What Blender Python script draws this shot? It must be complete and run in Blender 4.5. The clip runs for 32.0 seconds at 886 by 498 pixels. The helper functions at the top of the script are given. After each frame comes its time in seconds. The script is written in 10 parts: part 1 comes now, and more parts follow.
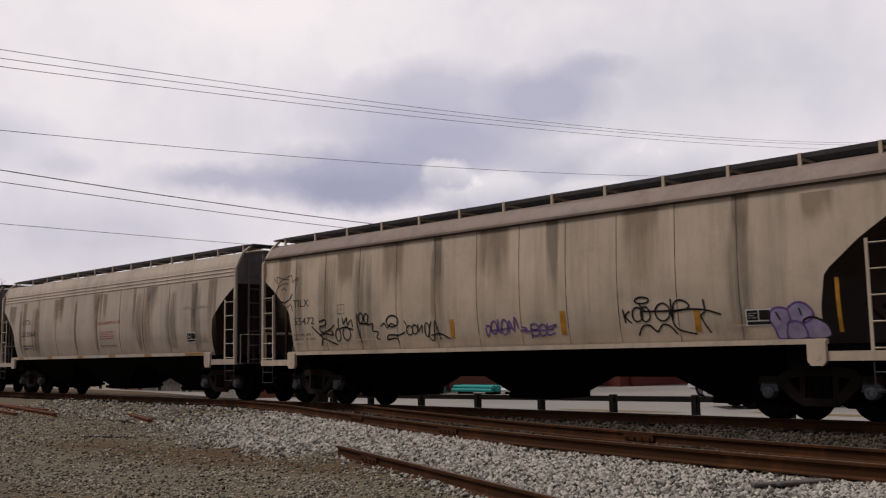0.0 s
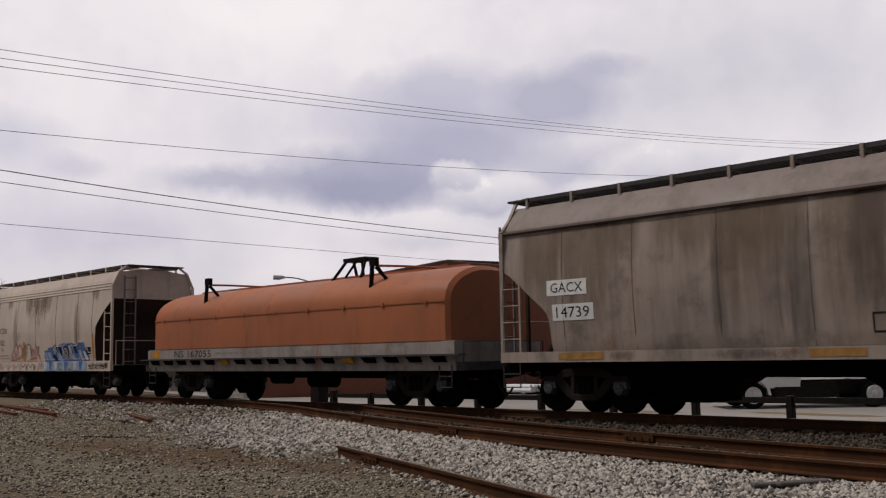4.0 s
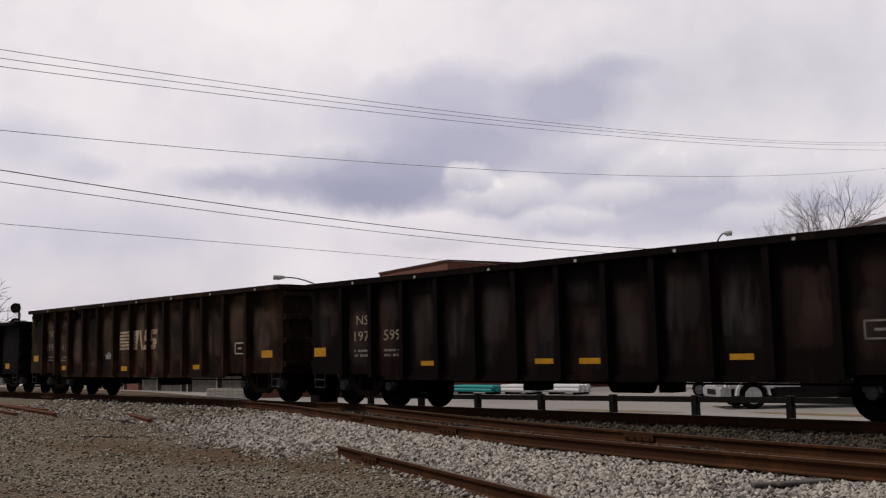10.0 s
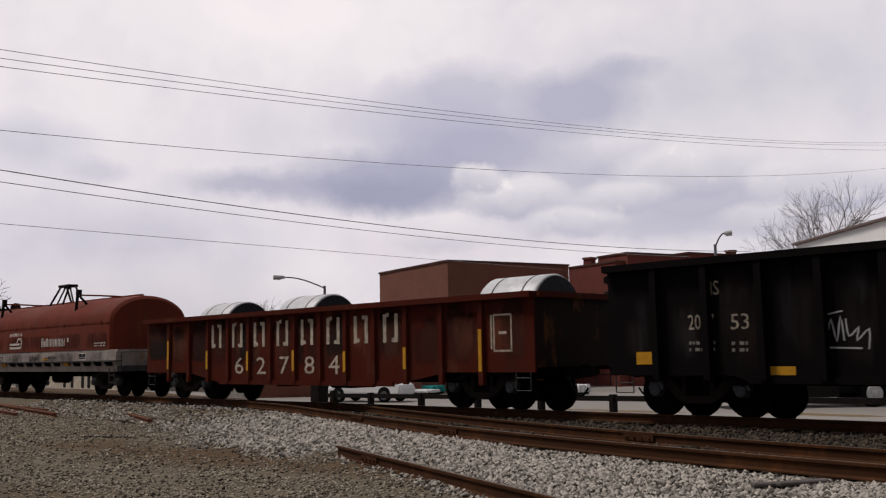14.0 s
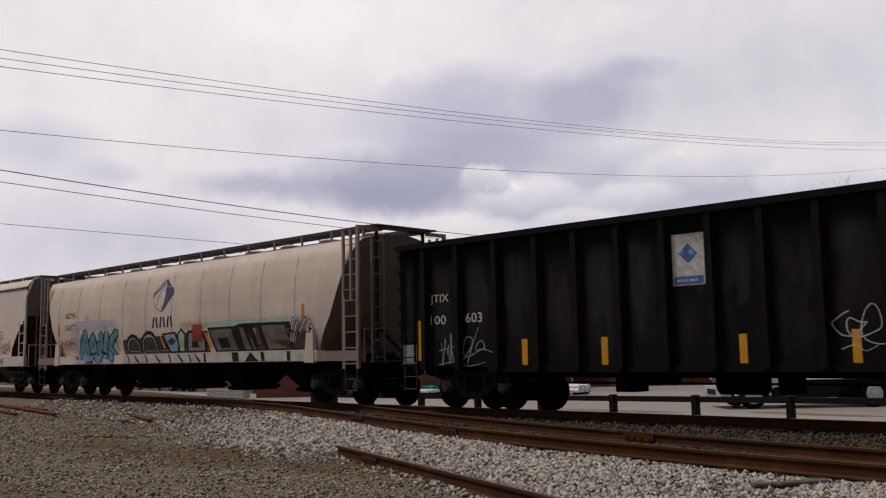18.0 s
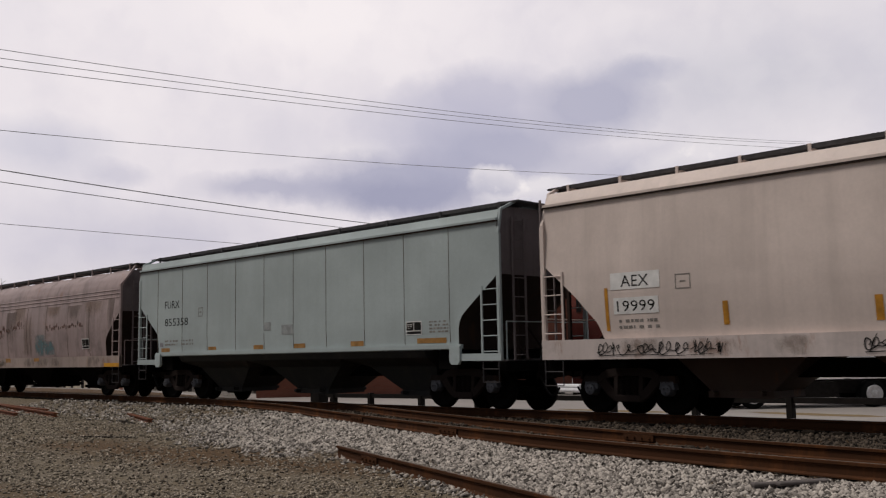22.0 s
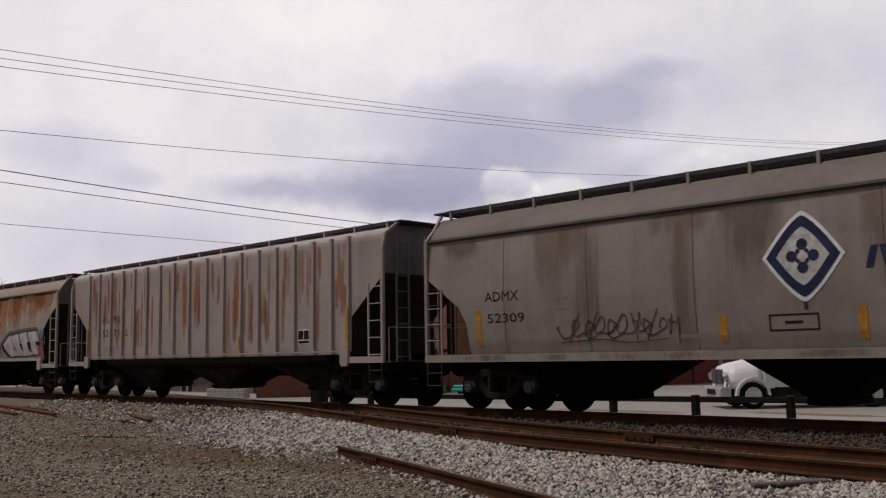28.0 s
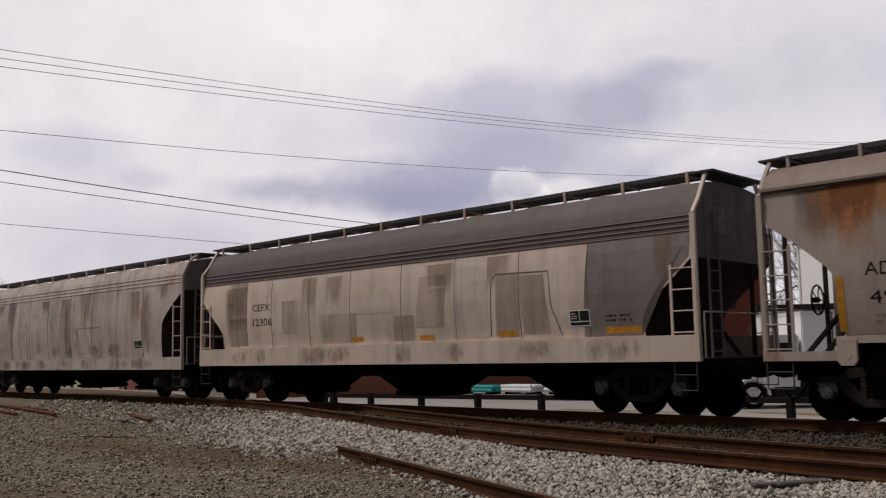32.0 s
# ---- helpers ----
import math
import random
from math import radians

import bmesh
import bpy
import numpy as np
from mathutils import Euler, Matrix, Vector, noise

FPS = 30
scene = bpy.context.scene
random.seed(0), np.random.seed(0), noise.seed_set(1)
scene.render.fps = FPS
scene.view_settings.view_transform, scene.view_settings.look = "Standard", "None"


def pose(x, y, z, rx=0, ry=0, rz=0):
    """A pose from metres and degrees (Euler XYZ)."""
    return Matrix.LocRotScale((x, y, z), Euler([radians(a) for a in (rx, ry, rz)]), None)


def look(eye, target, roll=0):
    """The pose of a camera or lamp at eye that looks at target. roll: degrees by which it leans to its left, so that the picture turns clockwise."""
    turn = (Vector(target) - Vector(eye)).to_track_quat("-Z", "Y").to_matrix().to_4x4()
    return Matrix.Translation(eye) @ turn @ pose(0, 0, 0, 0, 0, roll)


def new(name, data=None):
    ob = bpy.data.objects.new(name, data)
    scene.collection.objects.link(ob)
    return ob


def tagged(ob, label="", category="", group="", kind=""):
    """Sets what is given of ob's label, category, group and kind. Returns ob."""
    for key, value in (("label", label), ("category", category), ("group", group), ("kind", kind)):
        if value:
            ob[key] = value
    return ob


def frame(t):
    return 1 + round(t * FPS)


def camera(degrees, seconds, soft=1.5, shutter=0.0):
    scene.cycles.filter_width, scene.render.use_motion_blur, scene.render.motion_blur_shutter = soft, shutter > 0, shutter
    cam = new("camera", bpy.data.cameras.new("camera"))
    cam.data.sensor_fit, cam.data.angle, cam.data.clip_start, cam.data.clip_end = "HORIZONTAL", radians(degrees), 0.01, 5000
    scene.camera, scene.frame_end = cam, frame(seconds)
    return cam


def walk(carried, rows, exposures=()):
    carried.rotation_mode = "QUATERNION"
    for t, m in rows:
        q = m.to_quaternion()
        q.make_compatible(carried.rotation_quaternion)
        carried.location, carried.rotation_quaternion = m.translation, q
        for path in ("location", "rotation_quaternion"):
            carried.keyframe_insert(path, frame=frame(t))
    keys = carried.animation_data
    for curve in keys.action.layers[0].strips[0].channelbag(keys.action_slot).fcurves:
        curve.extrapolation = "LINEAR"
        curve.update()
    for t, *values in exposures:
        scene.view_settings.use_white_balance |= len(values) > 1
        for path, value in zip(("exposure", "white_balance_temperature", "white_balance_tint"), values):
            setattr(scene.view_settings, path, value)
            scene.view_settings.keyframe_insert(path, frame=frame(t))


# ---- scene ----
CAM_POS = (0.0, 0.0, 1.2475)
CAM_DIR = (-math.sin(radians(44.165)) * math.cos(radians(6.38)), math.cos(radians(44.165)) * math.cos(radians(6.38)), math.sin(radians(6.38)))
cam = camera(50.21, 32.0, soft=1.2, shutter=0.06)
VIEW = look(CAM_POS, (CAM_POS[0] + CAM_DIR[0] * 20, CAM_POS[1] + CAM_DIR[1] * 20, CAM_POS[2] + CAM_DIR[2] * 20), -1.07)
walk(cam, [(0.0, VIEW), (32.0, VIEW)], exposures=[(0.0, 0.0), (32.0, 0.0)])

# ------------------------------------------------------------------ light
SUN_EL, SUN_AZ = radians(60), radians(228)
world = bpy.data.worlds.new("overcast_sky")
scene.world = world
world.use_nodes = True
wn, wl = world.node_tree.nodes, world.node_tree.links
sky = wn.new("ShaderNodeTexSky")
sky.sky_type = "NISHITA"
sky.sun_disc = False
sky.sun_elevation, sky.sun_rotation = SUN_EL, SUN_AZ
sky_mul = wn.new("ShaderNodeMix")
sky_mul.data_type = "RGBA"
sky_mul.blend_type = "MULTIPLY"
sky_mul.inputs[0].default_value = 1.0
wl.new(sky.outputs[0], sky_mul.inputs[6])
sky_mul.inputs[7].default_value = (0.09, 0.09, 0.09, 1)
w_tc = wn.new("ShaderNodeTexCoord")
w_noise = wn.new("ShaderNodeTexNoise")
w_noise.inputs["Scale"].default_value = 2.2
w_noise.inputs["Detail"].default_value = 6
wl.new(w_tc.outputs["Generated"], w_noise.inputs["Vector"])
w_ramp = wn.new("ShaderNodeValToRGB")
w_ramp.color_ramp.elements[0].position, w_ramp.color_ramp.elements[0].color = 0.3, (0.55, 0.55, 0.64, 1)
w_ramp.color_ramp.elements[1].position, w_ramp.color_ramp.elements[1].color = 0.7, (1.0, 0.97, 0.97, 1)
wl.new(w_noise.outputs[0], w_ramp.inputs[0])
w_mix = wn.new("ShaderNodeMix")
w_mix.data_type = "RGBA"
w_mix.inputs[0].default_value = 0.8
wl.new(sky_mul.outputs[2], w_mix.inputs[6])
wl.new(w_ramp.outputs[0], w_mix.inputs[7])
wl.new(w_mix.outputs[2], wn["Background"].inputs["Color"])
wn["Background"].inputs["Strength"].default_value = 0.30

sun = new("sun", bpy.data.lights.new("sun", "SUN"))
sun.data.energy, sun.data.angle, sun.data.color = 2.0, radians(14), (1.0, 0.925, 0.86)
sun.rotation_euler = (radians(90) - SUN_EL, 0, radians(180) - SUN_AZ + radians(0))


# ------------------------------------------------------------------ materials
def nodes_of(name):
    m = bpy.data.materials.new(name)
    m.use_nodes = True
    return m, m.node_tree.nodes, m.node_tree.links, m.node_tree.nodes["Principled BSDF"]


def noise_node(n, l, vec, scale, detail=4, rough=0.55, stretch=None):
    if stretch:
        mp = n.new("ShaderNodeMapping")
        mp.inputs["Scale"].default_value = stretch
        l.new(vec, mp.inputs["Vector"])
        vec = mp.outputs[0]
    t = n.new("ShaderNodeTexNoise")
    t.inputs["Scale"].default_value = scale
    t.inputs["Detail"].default_value = detail
    t.inputs["Roughness"].default_value = rough
    l.new(vec, t.inputs["Vector"])
    return t.outputs[0]


def ramp(n, l, src, a, b, ca=(0, 0, 0, 1), cb=(1, 1, 1, 1)):
    r = n.new("ShaderNodeValToRGB")
    r.color_ramp.elements[0].position, r.color_ramp.elements[0].color = a, ca
    r.color_ramp.elements[1].position, r.color_ramp.elements[1].color = b, cb
    l.new(src, r.inputs[0])
    return r.outputs[0]


def mix(n, l, fac, a, b, mode="MIX"):
    x = n.new("ShaderNodeMix")
    x.data_type = "RGBA"
    x.blend_type = mode
    for sock, v in ((x.inputs[0], fac), (x.inputs[6], a), (x.inputs[7], b)):
        if isinstance(v, (int, float)):
            sock.default_value = v
        elif isinstance(v, tuple):
            sock.default_value = (*v, 1)[:4]
        else:
            l.new(v, sock)
    return x.outputs[2]


def mul(n, l, a, k):
    x = n.new("ShaderNodeMath")
    x.operation = "MULTIPLY"
    l.new(a, x.inputs[0])
    if isinstance(k, (int, float)):
        x.inputs[1].default_value = k
    else:
        l.new(k, x.inputs[1])
    return x.outputs[0]


def paint(name, base, rust=0.0, dirt=0.35, streak=0.35, rough=0.55, metal=0.0, bump=0.06, scale=1.0,
          rust_color=(0.26, 0.09, 0.025), dirt_color=(0.092, 0.077, 0.069), shift=0.0):
    """Weathered paint: two scales of stain, vertical run-off streaks, rust spots and a fine grain."""
    base = (base[0] * 1.04, base[1] * 0.935, base[2] * 0.93)
    m, n, l, bsdf = nodes_of(name)
    tc = n.new("ShaderNodeTexCoord")
    mp = n.new("ShaderNodeMapping")
    mp.inputs["Location"].default_value = (shift * 7.3, shift * 3.1, 0)
    l.new(tc.outputs["Object"], mp.inputs["Vector"])
    v = mp.outputs[0]
    big = noise_node(n, l, v, 0.55 * scale, 5)
    run = noise_node(n, l, v, 1.0 * scale, 5, 0.6, (2.6, 2.6, 0.16))
    fine = noise_node(n, l, v, 16 * scale, 4)
    c = mix(n, l, ramp(n, l, big, 0.35, 0.7), tuple(x * 0.88 for x in base), tuple(min(1, x * 1.08) for x in base))
    if streak:
        c = mix(n, l, mul(n, l, ramp(n, l, run, 0.48, 0.72), streak), c, tuple(b * 0.42 + d * 0.4 for b, d in zip(base, dirt_color)))
        thin = noise_node(n, l, v, 1.0 * scale, 6, 0.7, (9.0, 9.0, 0.22))
        c = mix(n, l, mul(n, l, ramp(n, l, thin, 0.54, 0.70), streak * 0.55), c, tuple(b * 0.5 + d * 0.3 for b, d in zip(base, dirt_color)))
    if dirt:
        patch = noise_node(n, l, v, 1.6 * scale, 7, 0.65)
        c = mix(n, l, mul(n, l, ramp(n, l, patch, 0.5, 0.78), dirt), c, dirt_color)
    if rust:
        spot = noise_node(n, l, v, 1.0 * scale, 8, 0.7, (1.5, 1.5, 0.5))
        k = mul(n, l, ramp(n, l, spot, 0.62 - 0.17 * rust, 0.70 - 0.10 * rust), min(1.0, 0.55 + rust * 0.4))
        c = mix(n, l, k, c, mix(n, l, fine, tuple(x * 0.6 for x in rust_color), tuple(x * 1.5 for x in rust_color)))
    c = mix(n, l, mul(n, l, ramp(n, l, fine, 0.3, 0.75), 0.16), c, tuple(x * 0.6 for x in base))
    l.new(c, bsdf.inputs["Base Color"])
    l.new(ramp(n, l, big, 0.3, 0.7, (rough - 0.1,) * 3 + (1,), (min(1, rough + 0.15),) * 3 + (1,)), bsdf.inputs["Roughness"])
    bsdf.inputs["Metallic"].default_value = metal
    bsdf.inputs["Specular IOR Level"].default_value = 0.22 if max(base) > 0.1 else 0.05
    b = n.new("ShaderNodeBump")
    b.inputs["Strength"].default_value = bump * 4
    b.inputs["Distance"].default_value = 0.02
    l.new(mix(n, l, 0.25, big, fine), b.inputs["Height"])
    l.new(b.outputs[0], bsdf.inputs["Normal"])
    return m


def plain(name, base, rough=0.6, metal=0.0, var=0.25, scale=6.0):
    """A simple surface with a little stain and grain."""
    m, n, l, bsdf = nodes_of(name)
    tc = n.new("ShaderNodeTexCoord")
    a = noise_node(n, l, tc.outputs["Object"], scale, 6)
    f = noise_node(n, l, tc.outputs["Object"], scale * 9, 3)
    c = mix(n, l, ramp(n, l, a, 0.3, 0.7), tuple(x * (1 - var) for x in base), tuple(min(1, x * (1 + var)) for x in base))
    c = mix(n, l, mul(n, l, f, 0.2), c, tuple(x * 0.5 for x in base))
    l.new(c, bsdf.inputs["Base Color"])
    bsdf.inputs["Roughness"].default_value = rough
    bsdf.inputs["Metallic"].default_value = metal
    bsdf.inputs["Specular IOR Level"].default_value = 0.22 if max(base) > 0.1 else 0.05
    b = n.new("ShaderNodeBump")
    b.inputs["Strength"].default_value = 0.25
    b.inputs["Distance"].default_value = 0.01
    l.new(f, b.inputs["Height"])
    l.new(b.outputs[0], bsdf.inputs["Normal"])
    return m


def stone(name, dark, light, tint=(1, 1, 1)):
    """Broken stone whose pieces each have their own grey; the darkest stand in for shaded gaps."""
    m, n, l, bsdf = nodes_of(name)
    g = n.new("ShaderNodeNewGeometry")
    tc = n.new("ShaderNodeTexCoord")
    f = noise_node(n, l, tc.outputs["Object"], 30, 4)
    r = n.new("ShaderNodeValToRGB")
    mid = tuple(d * 0.45 + q * 0.55 for d, q in zip(dark, light))
    for k, (p, q) in enumerate(((0.0, dark), (0.26, tuple(0.75 * d + 0.25 * q for d, q in zip(dark, light))), (0.5, mid), (1.0, light))):
        e = r.color_ramp.elements[k] if k < 2 else r.color_ramp.elements.new(p)
        e.position, e.color = p, (*q, 1)
    l.new(g.outputs["Random Per Island"], r.inputs[0])
    c = r.outputs[0]
    c = mix(n, l, mul(n, l, f, 0.5), c, tuple(x * 0.6 for x in dark))
    l.new(c, bsdf.inputs["Base Color"])
    bsdf.inputs["Roughness"].default_value = 0.9
    bsdf.inputs["Specular IOR Level"].default_value = 0.15
    return m


M = {}
# Near black: the shade below the cars is put into this colour.
M["under"] = plain("shade_black_underframe", (0.0045, 0.0038, 0.0034), 0.95)
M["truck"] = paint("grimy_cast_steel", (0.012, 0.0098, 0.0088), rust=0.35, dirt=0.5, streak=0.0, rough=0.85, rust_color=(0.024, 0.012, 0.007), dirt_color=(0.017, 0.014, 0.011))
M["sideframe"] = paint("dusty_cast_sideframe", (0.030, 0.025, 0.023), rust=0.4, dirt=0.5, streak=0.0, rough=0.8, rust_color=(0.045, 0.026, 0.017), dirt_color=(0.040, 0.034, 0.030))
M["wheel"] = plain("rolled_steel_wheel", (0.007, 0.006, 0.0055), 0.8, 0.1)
M["tread"] = plain("bearing_cap_steel", (0.115, 0.12, 0.135), 0.5, 0.2)
M["grate"] = plain("galvanised_grating", (0.075, 0.071, 0.073), 0.7, 0.2)
M["seam"] = plain("dark_weld_seam", (0.17, 0.135, 0.105), 0.8, scale=3)
M["lower"] = paint("sooty_grey_sill", (0.09, 0.082, 0.074), dirt=0.6, streak=0.5, rough=0.85)
# Brown grime, darkened further for the shade under the sloped ends.
M["slope"] = paint("grimy_shaded_slope_sheet", (0.040, 0.031, 0.027), rust=0.2, dirt=0.4, streak=0.3, rough=0.85, rust_color=(0.07, 0.035, 0.02), dirt_color=(0.02, 0.017, 0.015))
# End sheets turn from the sun; their shade is put into this darker grey.
M["end"] = paint("shaded_end_sheet", (0.20, 0.19, 0.195), rust=0.08, dirt=0.6, streak=0.6, rough=0.85, rust_color=(0.09, 0.05, 0.03), dirt_color=(0.045, 0.04, 0.038))
M["rail"] = paint("rusty_rail_steel", (0.058, 0.029, 0.015), rust=0.6, dirt=0.25, streak=0, rough=0.85, rust_color=(0.115, 0.046, 0.018), dirt_color=(0.03, 0.02, 0.014))
M["railhead"] = plain("dull_rail_head", (0.135, 0.098, 0.072), 0.5, 0.3)
M["tie"] = plain("creosoted_timber", (0.018, 0.014, 0.011), 0.95, scale=4)
M["hose"] = plain("black_rubber_hose", (0.015, 0.015, 0.015), 0.6)
M["ink_black"] = plain("black_stencil_paint", (0.025, 0.024, 0.023), 0.6, var=0.4, scale=9)
M["ink_white"] = plain("white_stencil_paint", (0.55, 0.53, 0.50), 0.6, var=0.3, scale=9)
M["patch"] = plain("white_number_patch_paint", (0.80, 0.79, 0.77), 0.6, var=0.12, scale=5)
M["ink_fade"] = plain("worn_tan_stencil_paint", (0.34, 0.29, 0.225), 0.7, var=0.45, scale=12)
M["ink_grey"] = plain("faded_grey_stencil_paint", (0.24, 0.22, 0.20), 0.7, var=0.4, scale=9)
M["ink_red"] = plain("faded_red_stencil_paint", (0.36, 0.085, 0.07), 0.7, var=0.3, scale=9)
M["orange"] = plain("rusty_orange_streak_paint", (0.50, 0.23, 0.03), 0.7, var=0.3, scale=7)
M["yellow"] = plain("yellow_reflective_strip", (0.62, 0.30, 0.02), 0.45, var=0.15)
M["tan_strip"] = plain("dirty_reflective_strip", (0.36, 0.19, 0.06), 0.6, var=0.3)


def stain(name, color, amount=0.8, hang=True, grain=(5.0, 5.0, 0.55), bias=0.62):
    """A thin soft-edged film of dirt or spray; hanging ones fade out downwards in runs."""
    m, n, l, bsdf = nodes_of(name)
    tc = n.new("ShaderNodeTexCoord")
    sep = n.new("ShaderNodeSeparateXYZ")
    l.new(tc.outputs["Generated"], sep.inputs[0])

    def bell(sock):
        a = n.new("ShaderNodeMath")
        a.operation = "SUBTRACT"
        a.inputs[0].default_value = 1.0
        l.new(sock, a.inputs[1])
        return mul(n, l, mul(n, l, sock, a.outputs[0]), 4.0)
    def madd(src, k, plus):
        q = n.new("ShaderNodeMath")
        q.operation = "MULTIPLY_ADD"
        l.new(src, q.inputs[0])
        q.inputs[1].default_value = k
        if isinstance(plus, (int, float)):
            q.inputs[2].default_value = plus
        else:
            l.new(plus, q.inputs[2])
        return q.outputs[0]
    side = bell(sep.outputs["X"])
    tall = sep.outputs["Z"] if hang else bell(sep.outputs["Z"])
    t = noise_node(n, l, tc.outputs["Object"], 1.0, 7, 0.66, grain)
    v = madd(side, 0.24, madd(tall, 0.42 if hang else 0.16, t))
    lo = (1.02 if hang else 0.86) - 0.34 * (1.25 - bias) / 0.62
    a = ramp(n, l, v, lo, lo + 0.32)
    edge = mul(n, l, ramp(n, l, side, 0.0, 0.5), ramp(n, l, tall, 0.0, 0.5 if hang else 0.35))
    l.new(mul(n, l, mul(n, l, a, edge), amount), bsdf.inputs["Alpha"])
    f = noise_node(n, l, tc.outputs["Object"], 9.0, 5)
    l.new(mix(n, l, f, tuple(x * 0.6 for x in color), tuple(min(1, x * 1.4) for x in color)), bsdf.inputs["Base Color"])
    bsdf.inputs["Roughness"].default_value = 0.85
    bsdf.inputs["Specular IOR Level"].default_value = 0.15
    return m


SOOT = stain("soot_run", (0.075, 0.06, 0.05), 0.5, grain=(3.5, 3.5, 0.35))
BROWN_RUN = stain("brown_run_off", (0.17, 0.12, 0.085), 0.5, grain=(3.5, 3.5, 0.35))
RUST_STREAK = stain("orange_rust_streak", (0.31, 0.112, 0.042), 0.8, hang=False, grain=(9, 9, 0.8), bias=0.80)
DARK_STREAK = stain("brown_rust_streak", (0.22, 0.075, 0.03), 0.7, hang=False, grain=(9, 9, 1.0), bias=0.82)
RUST_RUN = stain("orange_rust_run", (0.33, 0.108, 0.034), 0.85, bias=0.50)
DARK_RUST = stain("dark_rust_blotch", (0.17, 0.058, 0.024), 0.7, grain=(5, 5, 2.2), bias=0.85)
FADE = stain("faded_white_spray", (0.55, 0.52, 0.50), 0.8, hang=False, grain=(1.5, 1.5, 1.5), bias=0.45)
RUSTY_PRINT = stain("rusty_worn_print", (0.13, 0.062, 0.042), 0.8, hang=False, grain=(6, 6, 9), bias=0.98)
FLAKE = stain("flaked_red_print", (0.10, 0.045, 0.032), 0.9, hang=False, grain=(14, 14, 11), bias=0.80)
SMUDGE = stain("grey_smudge", (0.11, 0.095, 0.086), 0.6, hang=False, grain=(2.2, 2.2, 0.9), bias=0.93)
SEAM_DIRT = [stain("brown_seam_stain", (0.15, 0.105, 0.075), 0.55, hang=False, grain=(4.5, 4.5, 0.22), bias=0.78), stain("grey_seam_stain", (0.10, 0.084, 0.073), 0.5, hang=False, grain=(5.5, 5.5, 0.18), bias=0.82)]
SILL_DIRT = [stain("brown_sill_dirt", (0.13, 0.09, 0.065), 0.55, hang=False, grain=(4, 4, 2.5), bias=0.85), stain("rusty_sill_dirt", (0.20, 0.085, 0.04), 0.5, hang=False, grain=(7, 7, 3), bias=1.0), stain("black_sill_dirt", (0.05, 0.042, 0.038), 0.5, hang=False, grain=(6, 6, 2), bias=0.95)]
GRIME = stain("black_grime_splash", (0.04, 0.034, 0.03), 0.65, hang=False, grain=(2.2, 2.2, 1.2), bias=0.93)


# ------------------------------------------------------------------ mesh helpers
def box(bm, x0, x1, y0, y1, z0, z1):
    v = [bm.verts.new((x, y, z)) for z in (z0, z1) for y in (y0, y1) for x in (x0, x1)]
    for f in ((0, 2, 3, 1), (4, 5, 7, 6), (0, 1, 5, 4), (2, 6, 7, 3), (0, 4, 6, 2), (1, 3, 7, 5)):
        bm.faces.new([v[i] for i in f])


def rod(bm, a, b, r, n=6, r2=None):
    a, b = Vector(a), Vector(b)
    d = (b - a).normalized()
    s = d.orthogonal().normalized()
    u = d.cross(s)
    r2 = r if r2 is None else r2
    ra = [bm.verts.new(a + (s * math.cos(k * 2 * math.pi / n) + u * math.sin(k * 2 * math.pi / n)) * r) for k in range(n)]
    rb = [bm.verts.new(b + (s * math.cos(k * 2 * math.pi / n) + u * math.sin(k * 2 * math.pi / n)) * r2) for k in range(n)]
    for k in range(n):
        bm.faces.new((ra[k], ra[(k + 1) % n], rb[(k + 1) % n], rb[k]))
    bm.faces.new(ra[::-1])
    bm.faces.new(rb)


def tube(bm, pts, r, n=6):
    """One bent bar through the points."""
    pts = [Vector(p) for p in pts]
    shut = (pts[0] - pts[-1]).length < 1e-5
    rings, ref = [], None
    for i, p in enumerate(pts[:-1] if shut else pts):
        a = pts[i - 1] if i or not shut else pts[-2]
        a = p if i == 0 and not shut else a
        b = pts[min(i + 1, len(pts) - 1)]
        d = ((p - a).normalized() + (b - p).normalized()).normalized()
        ref = d.orthogonal().normalized() if ref is None else (ref - d * ref.dot(d)).normalized()
        u = d.cross(ref)
        rings.append([bm.verts.new(p + (ref * math.cos(k * 2 * math.pi / n) + u * math.sin(k * 2 * math.pi / n)) * r) for k in range(n)])
    for p, q in zip(rings, rings[1:] + (rings[:1] if shut else [])):
        for k in range(n):
            bm.faces.new((p[k], p[(k + 1) % n], q[(k + 1) % n], q[k]))
    if not shut:
        bm.faces.new(rings[0][::-1])
        bm.faces.new(rings[-1])


def prism(bm, pts, y0, y1):
    """A polygon of (x, z), drawn out from y0 to y1."""
    a = [bm.verts.new((x, y0, z)) for x, z in pts]
    b = [bm.verts.new((x, y1, z)) for x, z in pts]
    bm.faces.new(a)
    bm.faces.new(b[::-1])
    for i in range(len(pts)):
        j = (i + 1) % len(pts)
        bm.faces.new((a[j], a[i], b[i], b[j]))


def lathe_y(bm, prof, n=24, cx=0.0, cz=0.0):
    """Turns (y, r) rows about an axis along y."""
    rings = [[bm.verts.new((cx + r * math.cos(k * 2 * math.pi / n), y, cz + r * math.sin(k * 2 * math.pi / n))) for k in range(n)] for y, r in prof]
    for p, q in zip(rings, rings[1:]):
        for k in range(n):
            bm.faces.new((p[k], p[(k + 1) % n], q[(k + 1) % n], q[k]))
    bm.faces.new(rings[0][::-1])
    bm.faces.new(rings[-1])


